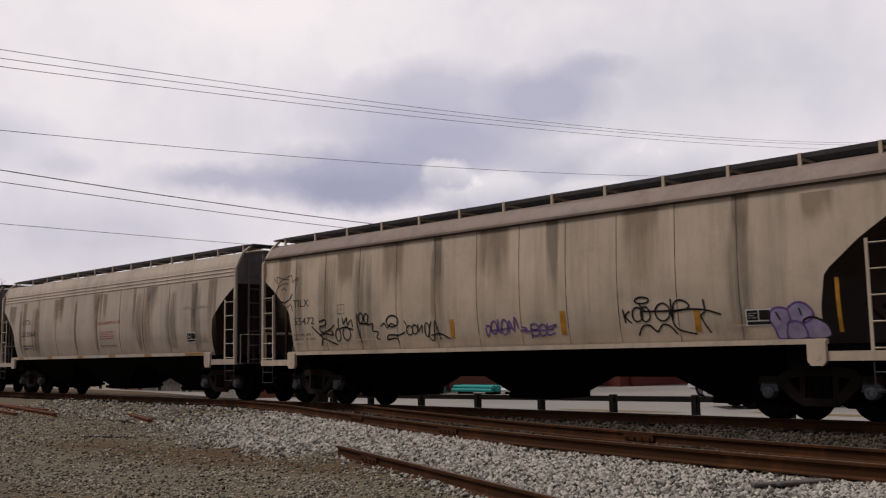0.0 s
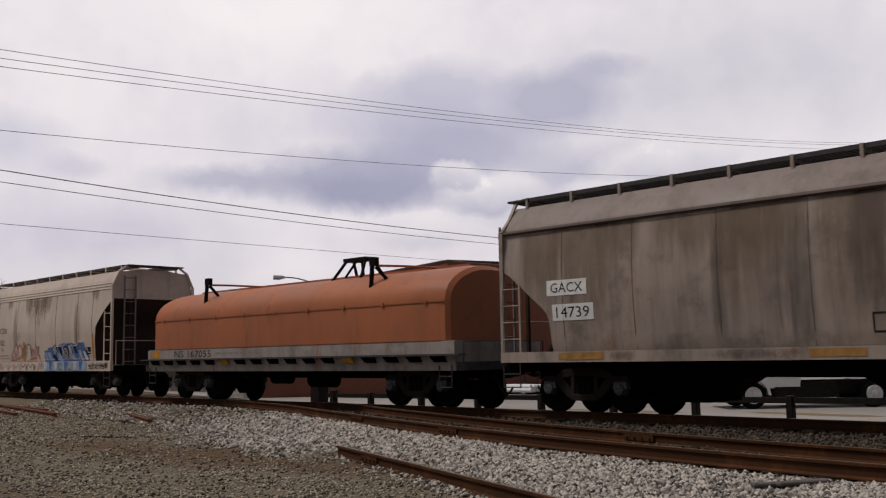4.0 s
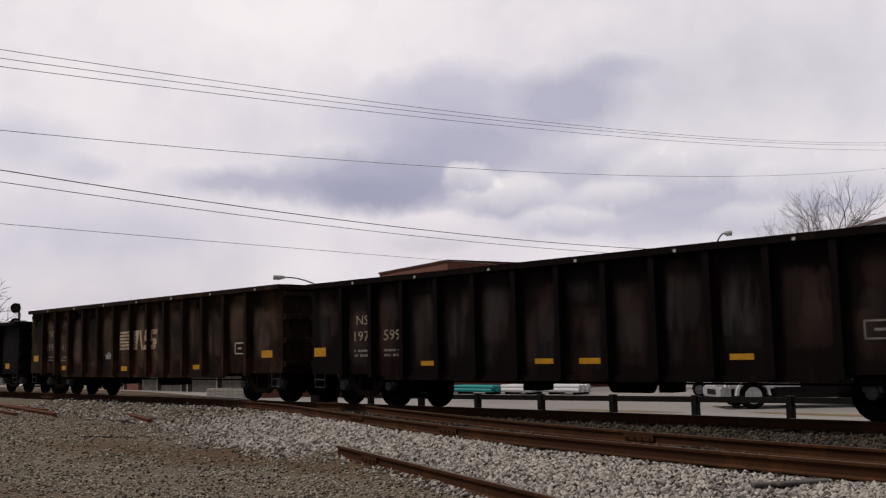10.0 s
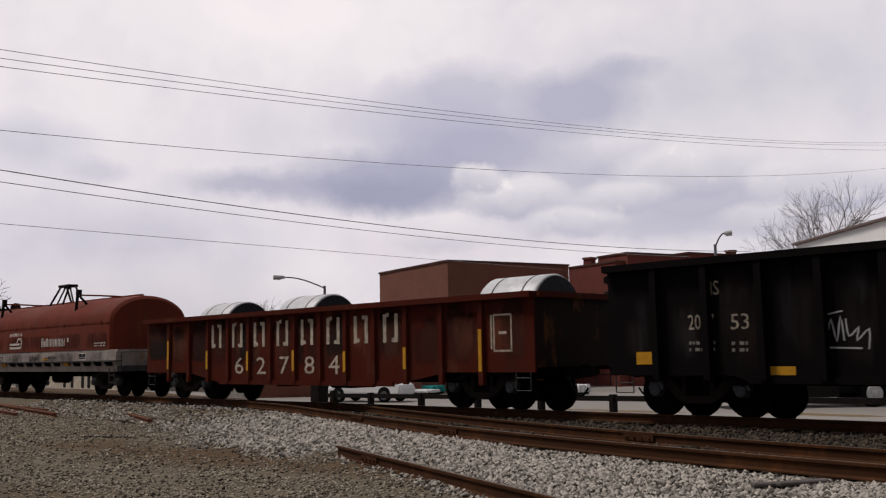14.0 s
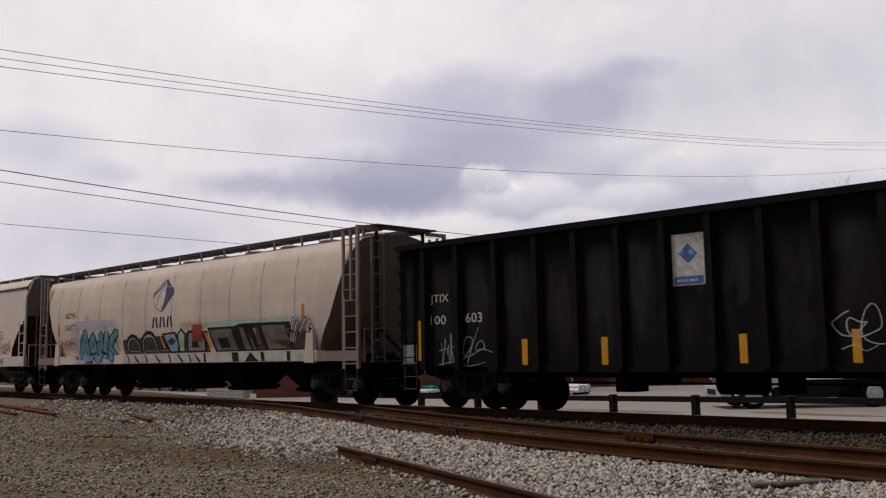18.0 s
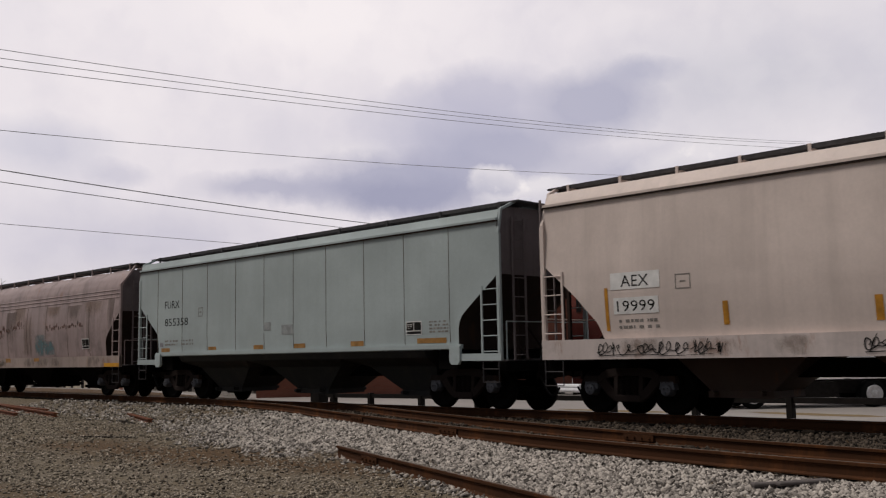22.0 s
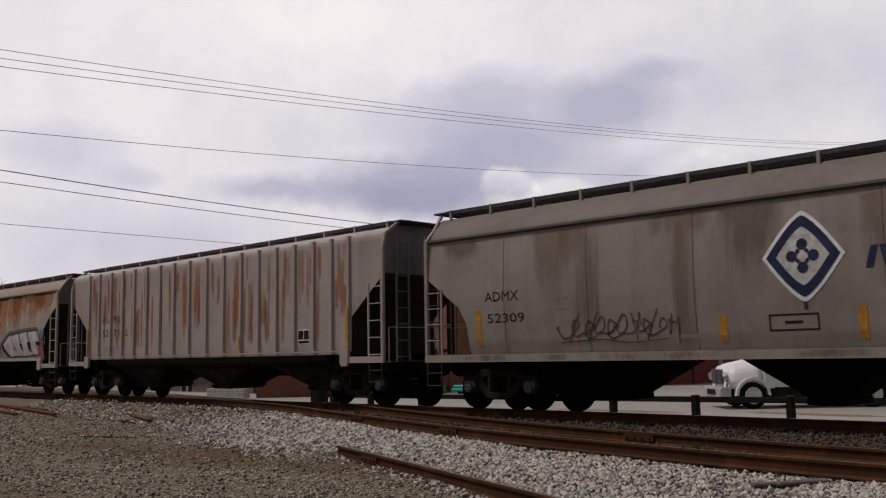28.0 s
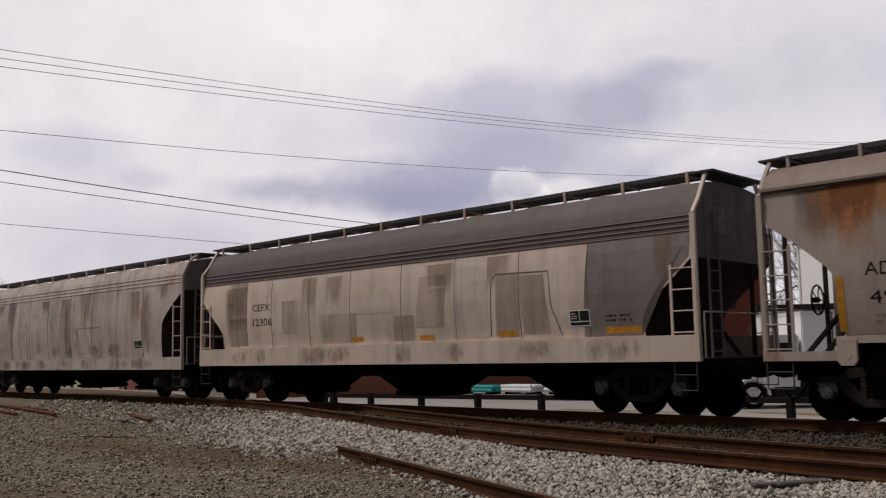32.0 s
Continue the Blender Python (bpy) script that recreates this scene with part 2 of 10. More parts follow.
def to_mesh(name, bm, smooth=False):
    bmesh.ops.recalc_face_normals(bm, faces=bm.faces)
    me = bpy.data.meshes.new(name)
    bm.to_mesh(me)
    bm.free()
    if smooth:
        me.polygons.foreach_set("use_smooth", [True] * len(me.polygons))
    return me


def part(name, geo, material, parent, label="", at=None, smooth=False):
    """One mesh object under a thing or part; geo is a bmesh or a mesh shared by alike pieces."""
    me = geo if isinstance(geo, bpy.types.Mesh) else to_mesh(name, geo, smooth)
    ob = new(name, me)
    if not me.materials:
        me.materials.append(None)
    ob.material_slots[0].link = "OBJECT"
    ob.material_slots[0].material = material
    ob.parent = parent
    if at is not None:
        ob.matrix_basis = at
    if label:
        ob["label"] = label
    return ob


def thing(name, label, category, at=None, group="", kind=""):
    ob = new(name)
    ob.empty_display_size = 0.5
    if at is not None:
        ob.matrix_basis = at
    return tagged(ob, label, category, group, kind)


CACHE = {}


def cached(key, build, smooth=False):
    if key not in CACHE:
        bm = bmesh.new()
        build(bm)
        CACHE[key] = to_mesh(str(key[0]), bm, smooth)
    return CACHE[key]


def lerp_prof(prof, z):
    """Half width of a profile of (y, z) rows at height z."""
    if z <= prof[0][1]:
        return prof[0][0]
    for (ya, za), (yb, zb) in zip(prof, prof[1:]):
        if z <= zb:
            return ya + (yb - ya) * (z - za) / max(1e-6, zb - za)
    return prof[-1][0]


def conform(bm, half, off=0.004):
    """Lays paint on a side whose half width at height z is half(z)."""
    if bm.verts:
        lo, hi = min(v.co.z for v in bm.verts), max(v.co.z for v in bm.verts)
        for k in range(int(lo / 0.16) + 1, int(hi / 0.16) + 1):
            slice_at(bm, k * 0.16)
    for v in bm.verts:
        v.co.y = -(half(v.co.z) + off)


def patch(bm, x0, z0, x1, z1, rows=1):
    vs = [[bm.verts.new((x, 0, z0 + (z1 - z0) * i / rows)) for x in (x0, x1)] for i in range(rows + 1)]
    for a, b in zip(vs, vs[1:]):
        bm.faces.new((a[0], a[1], b[1], b[0]))


def stroke(bm, pts, w):
    """A brushed line through (x, z) points."""
    for (xa, za), (xb, zb) in zip(pts, pts[1:]):
        d = math.hypot(xb - xa, zb - za)
        if d < 1e-4:
            continue
        ex, ez = (xb - xa) / d * w * 0.4, (zb - za) / d * w * 0.4
        nx, nz = -(zb - za) / d * w / 2, (xb - xa) / d * w / 2
        v = [bm.verts.new(c) for c in ((xa - ex + nx, 0, za - ez + nz), (xa - ex - nx, 0, za - ez - nz), (xb + ex - nx, 0, zb + ez - nz), (xb + ex + nx, 0, zb + ez + nz))]
        bm.faces.new(v)


def text_bm(s, x, z, x1, z1):
    """Built-in font lettering filling the rectangle from (x, z) to (x1, z1)."""
    cu = bpy.data.curves.new("lettering", "FONT")
    cu.body = s
    cu.resolution_u = 2
    ob = bpy.data.objects.new("lettering", cu)
    scene.collection.objects.link(ob)
    dg = bpy.context.evaluated_depsgraph_get()
    me = bpy.data.meshes.new_from_object(ob.evaluated_get(dg))
    bm = bmesh.new()
    bm.from_mesh(me)
    bpy.data.objects.remove(ob)
    bpy.data.curves.remove(cu)
    bpy.data.meshes.remove(me)
    xs, ys = [v.co.x for v in bm.verts], [v.co.y for v in bm.verts]
    kx, ky = (x1 - x) / (max(xs) - min(xs)), (z1 - z) / (max(ys) - min(ys))
    for v in bm.verts:
        v.co = Vector((x + (v.co.x - min(xs)) * kx, 0, z + (v.co.y - min(ys)) * ky))
    return bm


def lettering(car, half, s, rect, material, name="lettering", label=""):
    bm = text_bm(s, *rect)
    conform(bm, half)
    return part(name, bm, material, car, label)


def bars(car, half, rect, rows, material, seed=0, name="small_print"):
    """Unreadable print: rows of plain bars."""
    rnd = random.Random(seed + int(rect[0] * 100))
    bm = bmesh.new()
    x0, z0, x1, z1 = rect
    h = (z1 - z0) / rows
    for i in range(rows):
        x = x0
        while x < x1 - 0.02:
            w = min(rnd.uniform(0.03, 0.11), x1 - x)
            patch(bm, x, z0 + i * h + 0.22 * h, x + w, z0 + i * h + 0.70 * h)
            x += w + rnd.choice((0.02, 0.03, 0.09))
    conform(bm, half)
    ob = part(name, bm, material, car)
    ob["kind"] = "stuff"
    return ob


def rect_paint(car, half, rect, material, name, label="", off=0.006, lean=0.0):
    bm = bmesh.new()
    patch(bm, *rect, rows=4)
    if lean:
        for v in bm.verts:
            v.co.x += lean * (v.co.z - rect[1])
    conform(bm, half, off)
    return part(name, bm, material, car, label)


def frame_paint(car, half, rect, material, name="stencil_box", w=0.02):
    x0, z0, x1, z1 = rect
    bm = bmesh.new()
    stroke(bm, [(x0, z0), (x1, z0), (x1, z1), (x0, z1), (x0, z0)], w)
    stroke(bm, [((x0 * 2 + x1) / 3, (z0 + z1) / 2), ((x0 + 2 * x1) / 3, (z0 + z1) / 2)], w * 1.5)
    conform(bm, half)
    return part(name, bm, material, car)


def placard(car, half, rect):
    """The black stencil panel with white borders."""
    x0, z0, x1, z1 = rect
    p = rect_paint(car, half, (x0 - 0.02, z0 - 0.02, x1 + 0.02, z1 + 0.02), M["patch"], "stencil_panel", "black stencil panel with white borders", 0.005)
    m = (x0 + x1) / 2
    bm = bmesh.new()
    patch(bm, x0, z0 + (z1 - z0) * 0.3, m - 0.01, z1)
    patch(bm, m + 0.01, z0 + (z1 - z0) * 0.3, x1, z1)
    patch(bm, x0, z0, x1, z0 + (z1 - z0) * 0.22)
    conform(bm, half, 0.008)
    part("panel_face", bm, M["ink_black"], p)
    bars(p, lambda z: half(z) + 0.004, (x0 + 0.03, z0 + (z1 - z0) * 0.4, m - 0.03, z1 - 0.03), 3, M["ink_white"], 5, "panel_print")


def band(bm, pts, w, w2=None, tip=0.0):
    """A flat ribbon of width w along (x, z) points, mitred at the bends, with an optional pointed end."""
    w2 = w if w2 is None else w2
    left, right, n = [], [], len(pts)
    for i, (x, z) in enumerate(pts):
        (xa, za), (xb, zb) = pts[max(0, i - 1)], pts[min(n - 1, i + 1)]
        d = math.hypot(xb - xa, zb - za) or 1.0
        nx, nz = -(zb - za) / d, (xb - xa) / d
        k = (w + (w2 - w) * i / max(1, n - 1)) / 2
        if 0 < i < n - 1:
            xp, zp = x - xa, z - za
            q = math.hypot(xp, zp) or 1.0
            c = abs(nx * -zp / q + nz * xp / q)
            k /= max(0.62, c)
        left.append(bm.verts.new((x + nx * k, 0, z + nz * k)))
        right.append(bm.verts.new((x - nx * k, 0, z - nz * k)))
    for i in range(n - 1):
        bm.faces.new((left[i], right[i], right[i + 1], left[i + 1]))
    if tip:
        (xa, za), (xb, zb) = pts[-2], pts[-1]
        d = math.hypot(xb - xa, zb - za) or 1.0
        bm.faces.new((left[-1], right[-1], bm.verts.new((xb + (xb - xa) / d * tip, 0, zb + (zb - za) / d * tip))))


def curve(pts, k=4):
    """A rounded run through (x, z) points."""
    out = []
    for i in range(len(pts) - 1):
        p0, p1, p2, p3 = pts[max(0, i - 1)], pts[i], pts[i + 1], pts[min(len(pts) - 1, i + 2)]
        for j in range(k):
            t = j / k
            out.append(tuple(0.5 * (2 * b + (c - a) * t + (2 * a - 5 * b + 4 * c - d) * t * t + (3 * b - a - 3 * c + d) * t ** 3) for a, b, c, d in zip(p0, p1, p2, p3)))
    return out + [pts[-1]]


def slice_at(bm, z):
    bmesh.ops.bisect_plane(bm, geom=bm.verts[:] + bm.edges[:] + bm.faces[:], plane_co=(0, 0, z), plane_no=(0, 0, 1))


def poly(owner, half, pts, material, name, off=0.008, label="", split=None):
    """One flat painted shape laid on the side."""
    bm = bmesh.new()
    bm.faces.new([bm.verts.new((x, 0, z)) for x, z in pts])
    bmesh.ops.triangulate(bm, faces=bm.faces)
    if split:
        slice_at(bm, split - 0.001)
        slice_at(bm, split + 0.001)
    conform(bm, half, off)
    return part(name, bm, material, owner, label)


def film(car, half, rect, material, name="stain", off=0.0035):
    bm = bmesh.new()
    patch(bm, *rect, rows=8)
    conform(bm, half, off)
    ob = part(name, bm, material, car)
    ob.visible_shadow = False
    return ob


def run_off(car, half, x0, x1, top, count, seed, mats, length=(0.5, 1.5), width=(0.25, 1.0)):
    """Run-off hanging from the roof edge in uneven curtains."""
    rnd = random.Random(seed)
    for k in range(count):
        x = x0 + (x1 - x0) * (k + rnd.uniform(0.0, 0.9)) / count
        w = rnd.uniform(*width) * 1.5
        film(car, half, (x, top - rnd.uniform(*length) * 1.35, min(x1, x + w), top + rnd.uniform(-0.15, 0.05)), rnd.choice(mats), "run_off_stain", 0.0030 + 0.0004 * (k % 4))


def tag(car, half, rect, material, seed, w=0.035, name="graffiti_tag", label=""):
    """A scrawl of running loops, slashes and a flourish."""
    rnd = random.Random(seed)
    x0, z0, x1, z1 = rect
    h = z1 - z0
    bm = bmesh.new()
    x = x0
    while x < x1 - 0.2 * h:
        ln = min(x1 - x, h * rnd.uniform(0.8, 1.7))
        lean, turns, ph = rnd.uniform(0.1, 0.45), rnd.uniform(1.6, 3.2), rnd.uniform(0, 6.28)
        amp = rnd.uniform(0.26, 0.42) * h
        if rnd.random() < 0.4:
            ln = min(x1 - x, h * rnd.uniform(0.35, 0.65))
            zs = [rnd.uniform(0.55, 1.0), rnd.uniform(0.0, 0.2), rnd.uniform(0.7, 1.0), rnd.uniform(0.2, 0.5), rnd.uniform(0.5, 0.8), rnd.uniform(-0.1, 0.15)][:rnd.randint(4, 6)]
            us = sorted(rnd.uniform(0, 1) for _ in zs)
            band(bm, [(x + ln * u + lean * 0.3 * h * z, z0 + h * z) for u, z in zip(us, zs)], w, w * 0.6)
            if rnd.random() < 0.5:
                band(bm, [(x + ln * rnd.uniform(-0.1, 0.2), z0 + h * rnd.uniform(0.3, 0.6)), (x + ln * rnd.uniform(0.7, 1.1), z0 + h * rnd.uniform(0.3, 0.7))], w * 0.8)
            x += ln * rnd.uniform(0.75, 1.0)
            continue
        pts = []
        for k in range(int(turns * 15) + 1):
            s = k / (turns * 15)
            a = ph + s * turns * 6.283
            v = amp * math.sin(a) * (0.65 + 0.35 * math.sin(s * 5 + seed)) + 0.06 * h * math.sin(2.3 * a)
            pts.append((x + ln * s + 0.26 * h * math.cos(a) + lean * v, z0 + 0.47 * h + v))
        band(bm, pts, w, w * 0.75)
        if rnd.random() < 0.7:
            a = x + ln * rnd.uniform(0.2, 0.8)
            band(bm, [(a - 0.2 * h, z0 + 0.05 * h), (a, z0 + 0.55 * h), (a + 0.22 * h, z0 + 1.0 * h)], w, w * 0.6)
        x += ln * rnd.uniform(0.9, 1.15)
    band(bm, curve([(x0, z0 + 0.02 * h), (x0 + (x1 - x0) * 0.35, z0 + 0.10 * h), (x0 + (x1 - x0) * 0.6, z0 - 0.02 * h), (x0 + (x1 - x0) * 0.9, z0 + 0.08 * h)]), w * 0.8, w * 0.4)
    conform(bm, half, 0.009)
    return part(name, bm, material, car, label)


def scrawl(car, half, rect, runs, material, w=0.03, name="graffiti_tag", label="", off=0.009, k=4):
    """Freehand strokes in a unit box, rounded and laid on the side."""
    x0, z0, x1, z1 = rect
    bm = bmesh.new()
    for run in runs:
        pts = [(x0 + u * (x1 - x0), z0 + v * (z1 - z0)) for u, v in run]
        band(bm, curve(pts, k) if k > 1 else pts, w, w * 0.85)
    conform(bm, half, off)
    return part(name, bm, material, car, label)


def ring(u, v, a, b, n=9, s=0.0, turn=6.5):
    """A hand-drawn loop in a unit box."""
    return [(u + a * math.cos(s + turn * i / n), v + b * math.sin(s + turn * i / n)) for i in range(n + 1)]


def coil_run(u, v, a, b, turns=1.9, n=14):
    return [(u + a * (0.15 + 0.85 * i / n) * math.cos(turns * 6.283 * i / n), v + b * (0.15 + 0.85 * i / n) * math.sin(turns * 6.283 * i / n)) for i in range(n + 1)]


def lobe(owner, half, rect, pts, material, name, off, label="", k=4, split=None):
    """A filled shape in a unit box; k above 1 rounds it."""
    x0, z0, x1, z1 = rect
    p = [(x0 + u * (x1 - x0), z0 + v * (z1 - z0)) for u, v in pts]
    if k > 1:
        p = curve(p + p[:1], k)[:-1]
    return poly(owner, half, p, material, name, off, label, split)


FORMS = [  # spikes, hooks, forks and bolts in a unit box
    [[(0.05, 0.0), (0.55, 1.05)], [(0.45, 0.0), (0.90, 0.85)]],
    [[(0.95, 0.95), (0.15, 0.78), (0.85, 0.42), (0.10, 0.08)], [(0.30, 0.0), (0.15, 0.5)]],
    [[(0.90, 1.05), (0.70, 0.10), (0.25, 0.16), (0.10, 0.62)], [(0.42, 0.42), (0.30, 1.0)]],
    [[(0.05, 0.05), (0.35, 0.95)], [(0.50, 0.0), (0.48, 1.1)], [(0.95, 0.05), (0.65, 0.9)]],
    [[(0.25, 0.0), (0.30, 0.55), (0.95, 1.0)], [(0.30, 0.5), (0.0, 0.95)], [(0.4, 0.4), (1.0, 0.1)]],
    [[(0.10, 1.0), (0.40, 0.35), (0.55, 0.75), (0.95, 0.0)]],
    [[(0.9, 0.55), (0.5, 0.25), (0.2, 0.5), (0.45, 0.8), (0.62, 0.55)], [(0.1, 0.0), (0.9, 0.14)]],
]


def piece(car, half, rect, n, fills, outline, seed, w=0.04, name="graffiti_piece", label="", slant=0.1, split=None, low=None, thick=0.30, rim=None, swirl=False, cloudy=True, rounded=False):
    """A painted piece: a sprayed cloud, then interlocking pointed forms, each with outline, fill and highlights."""
    rnd = random.Random(seed)
    x0, z0, x1, z1 = rect
    cw, h = (x1 - x0) / n, z1 - z0
    cloud = [(x0 - 0.08, z0)]
    for i in range(n * 3 + 1):
        cloud.append((x0 + (x1 - x0) * i / (n * 3), z1 + h * (0.04 if i % 3 else -0.10) + rnd.uniform(-0.05, 0.10) * h))
    cloud += [(x1 + 0.14, z0 + 0.25 * h), (x1 + 0.05, z0)]
    if not cloudy:
        cloud = [(x0, z0), (x0 + 0.1, z0 + 0.3 * h), (x1 - 0.1, z0 + 0.3 * h), (x1 + 0.1, z0)]
    root = poly(car, half, cloud, fills[0], name, 0.006, label, split)
    order = list(range(n))
    rnd.shuffle(order)
    for step, i in enumerate(order):
        form = FORMS[(seed + i * 3 + rnd.randrange(2)) % len(FORMS)]
        a, ww = x0 + cw * i - 0.06 * cw, cw * 1.12
        tk = thick * cw
        lay, fill, core, edge, shine = bmesh.new(), bmesh.new(), bmesh.new(), bmesh.new(), bmesh.new()
        for run in form:
            pts = []
            for u, v in run:
                z = z0 + h * (0.07 + 0.84 * v + rnd.uniform(-0.05, 0.07))
                pts.append((a + ww * (u * 0.92 + 0.04 + rnd.uniform(-0.05, 0.05)) + slant * (z - z0), max(z0 + 0.02, z)))
            wa, wb = tk * rnd.uniform(0.8, 1.25), tk * rnd.uniform(0.7, 1.2)
            if rounded:
                pts = curve(pts, 3)
            if rim:
                band(edge, pts, wa + 5.0 * w, wb + 5.0 * w, tk * 0.6)
            band(lay, pts, wa + 2 * w, wb + 2 * w, tk * 0.55)
            band(fill, pts, wa, wb, tk * 0.35)
            band(core, [(x + 0.12 * tk, z - 0.10 * tk) for x, z in pts], wa * 0.45, wb * 0.3)
            band(shine, [(x - 0.24 * tk, z + 0.18 * tk) for x, z in pts[:max(2, len(pts) - 1)]], w * 0.55, w * 0.3)
        if swirl and i % 2:
            cx_, cz_ = a + ww * 0.5, z0 + h * 0.42
            band(shine, [(cx_ + (0.06 + 0.05 * k) * 0.4 * math.cos(k * 0.75), cz_ + (0.06 + 0.05 * k) * 0.4 * math.sin(k * 0.75)) for k in range(13)], w * 0.7, w * 0.5)
        o = 0.008 + 0.0022 * step
        todo = [(lay, outline, "form_outline", o + 0.0006), (core, fills[2], "form_core", o + 0.0014), (shine, fills[3], "form_highlight", o + 0.0018)]
        if rim:
            todo.append((edge, rim, "form_rim", o + 0.0002))
        else:
            edge.free()
        if split:
            slice_at(fill, split)
            lower = fill.copy()
            bmesh.ops.delete(lower, geom=[f for f in lower.faces if f.calc_center_median().z > split], context="FACES")
            bmesh.ops.delete(fill, geom=[f for f in fill.faces if f.calc_center_median().z <= split], context="FACES")
            todo.append((lower, low or fills[2], "form_lower_fill", o + 0.0010))
        todo.append((fill, fills[1], "form_fill", o + 0.0010))
        for bm, m, nm, off in todo:
            for v in bm.verts:
                v.co.z = max(v.co.z, z0 + 0.004)
            if split:
                slice_at(bm, split - 0.001)
                slice_at(bm, split + 0.001)
            if not bm.faces:
                bm.free()
                continue
            conform(bm, half, off)
            part(nm, bm, m, root)
    return root


# ------------------------------------------------------------------ running gear shared by all cars
WHEEL_R = 0.457
TRACK_Y = 17.274
WHEELSETS = []


def truck_meshes():
    def bolster(bm):
        box(bm, -0.20, 0.20, -1.02, 1.02, 0.42, 0.72)
        box(bm, -0.34, 0.34, -0.30, 0.30, 0.60, 0.86)
        rod(bm, (0, 0, 0.7), (0, 0, 0.95), 0.22, 12)
        for s in (-1, 1):
            box(bm, s * 0.52 - 0.05, s * 0.52 + 0.05, -0.75, 0.75, 0.36, 0.46)
            for q in (-1, 1):
                box(bm, s * 0.40, s * 0.47 if s > 0 else s * 0.40 + 0.07, q * 0.745 - 0.06, q * 0.745 + 0.06, 0.28, 0.62)

    def frame_side(bm):
        top = [(-1.10, 0.60), (-1.06, 0.74), (-0.72, 0.74), (-0.55, 0.86), (-0.30, 0.90), (0.30, 0.90), (0.55, 0.86), (0.72, 0.74), (1.06, 0.74), (1.10, 0.60)]
        prism(bm, top[:3] + [(-0.72, 0.58)], -0.07, 0.07)
        prism(bm, [(0.72, 0.58)] + top[-3:], -0.07, 0.07)
        prism(bm, [(-0.72, 0.58), (-0.72, 0.74), (-0.55, 0.86), (-0.30, 0.90), (0.30, 0.90), (0.55, 0.86), (0.72, 0.74), (0.72, 0.58), (0.55, 0.70), (0.28, 0.74), (-0.28, 0.74), (-0.55, 0.70)], -0.07, 0.07)
        prism(bm, [(-0.72, 0.58), (-0.55, 0.70), (-0.30, 0.40), (-0.30, 0.22), (-0.48, 0.34)], -0.06, 0.06)
        prism(bm, [(0.72, 0.58), (0.48, 0.34), (0.30, 0.22), (0.30, 0.40), (0.55, 0.70)], -0.06, 0.06)
        prism(bm, [(-0.30, 0.22), (-0.30, 0.36), (0.30, 0.36), (0.30, 0.22)], -0.08, 0.08)
        box(bm, -0.34, -0.24, -0.06, 0.06, 0.3, 0.78)
        box(bm, 0.24, 0.34, -0.06, 0.06, 0.3, 0.78)
        bmesh.ops.bevel(bm, geom=bm.edges[:], offset=0.012, segments=1, affect="EDGES")

    def springs(bm):
        for dx in (-0.16, 0.0, 0.16):
            for k in range(5):
                rod(bm, (dx, 0, 0.37 + k * 0.065), (dx, 0, 0.40 + k * 0.065), 0.07, 10)
            rod(bm, (dx, 0, 0.36), (dx, 0, 0.7), 0.045, 8)

    def wheelset(bm):
        for s in (-1, 1):
            lathe_y(bm, [(s * 0.680, 0.30), (s * 0.685, 0.482), (s * 0.715, 0.482), (s * 0.72, 0.460), (s * 0.815, 0.450), (s * 0.82, 0.39), (s * 0.775, 0.34), (s * 0.765, 0.17), (s * 0.83, 0.13)][::s], 32)
        lathe_y(bm, [(-0.95, 0.07), (-0.7, 0.085), (0.7, 0.085), (0.95, 0.07)], 12)

    def bearing(bm):
        lathe_y(bm, [(-0.13, 0.06), (-0.12, 0.105), (-0.08, 0.115), (0.10, 0.115)], 16)
        for k in range(3):
            a = k * 2.094 + 0.5
            rod(bm, (0.055 * math.cos(a), -0.16, 0.055 * math.sin(a)), (0.055 * math.cos(a), -0.12, 0.055 * math.sin(a)), 0.018, 6)
        prism(bm, [(-0.17, 0.02), (-0.14, 0.17), (0.14, 0.17), (0.17, 0.02), (0.115, 0.02), (0.08, 0.1), (-0.08, 0.1), (-0.115, 0.02)], -0.07, 0.09)

    return [cached((k,), f, s) for k, f, s in (("bolster", bolster, False), ("sideframe", frame_side, False), ("suspension", springs, False), ("wheelset", wheelset, True), ("bearing_adapter", bearing, False))]


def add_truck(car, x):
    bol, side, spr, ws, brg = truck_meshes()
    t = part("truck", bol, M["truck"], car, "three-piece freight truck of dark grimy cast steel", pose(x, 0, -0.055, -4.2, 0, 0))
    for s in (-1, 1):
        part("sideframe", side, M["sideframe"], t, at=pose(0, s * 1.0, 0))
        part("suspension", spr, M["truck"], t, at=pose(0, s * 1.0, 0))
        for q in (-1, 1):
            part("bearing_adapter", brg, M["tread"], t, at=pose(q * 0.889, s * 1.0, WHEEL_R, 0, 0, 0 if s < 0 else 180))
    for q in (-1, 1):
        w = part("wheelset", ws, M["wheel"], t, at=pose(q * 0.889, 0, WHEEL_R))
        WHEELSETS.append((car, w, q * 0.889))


def coupler_bm(bm):
    box(bm, -0.5, 0.28, -0.09, 0.09, 0.76, 0.94)
    prism(bm, [(0.25, 0.72), (0.25, 0.98), (0.42, 1.0), (0.55, 0.96), (0.58, 0.74), (0.42, 0.70)], -0.17, 0.06)
    box(bm, 0.38, 0.56, 0.06, 0.16, 0.75, 0.95)
    box(bm, -0.05, 0.02, -0.34, 0.34, 0.66, 1.02)
    bmesh.ops.bevel(bm, geom=bm.edges[:], offset=0.012, segments=1, affect="EDGES")


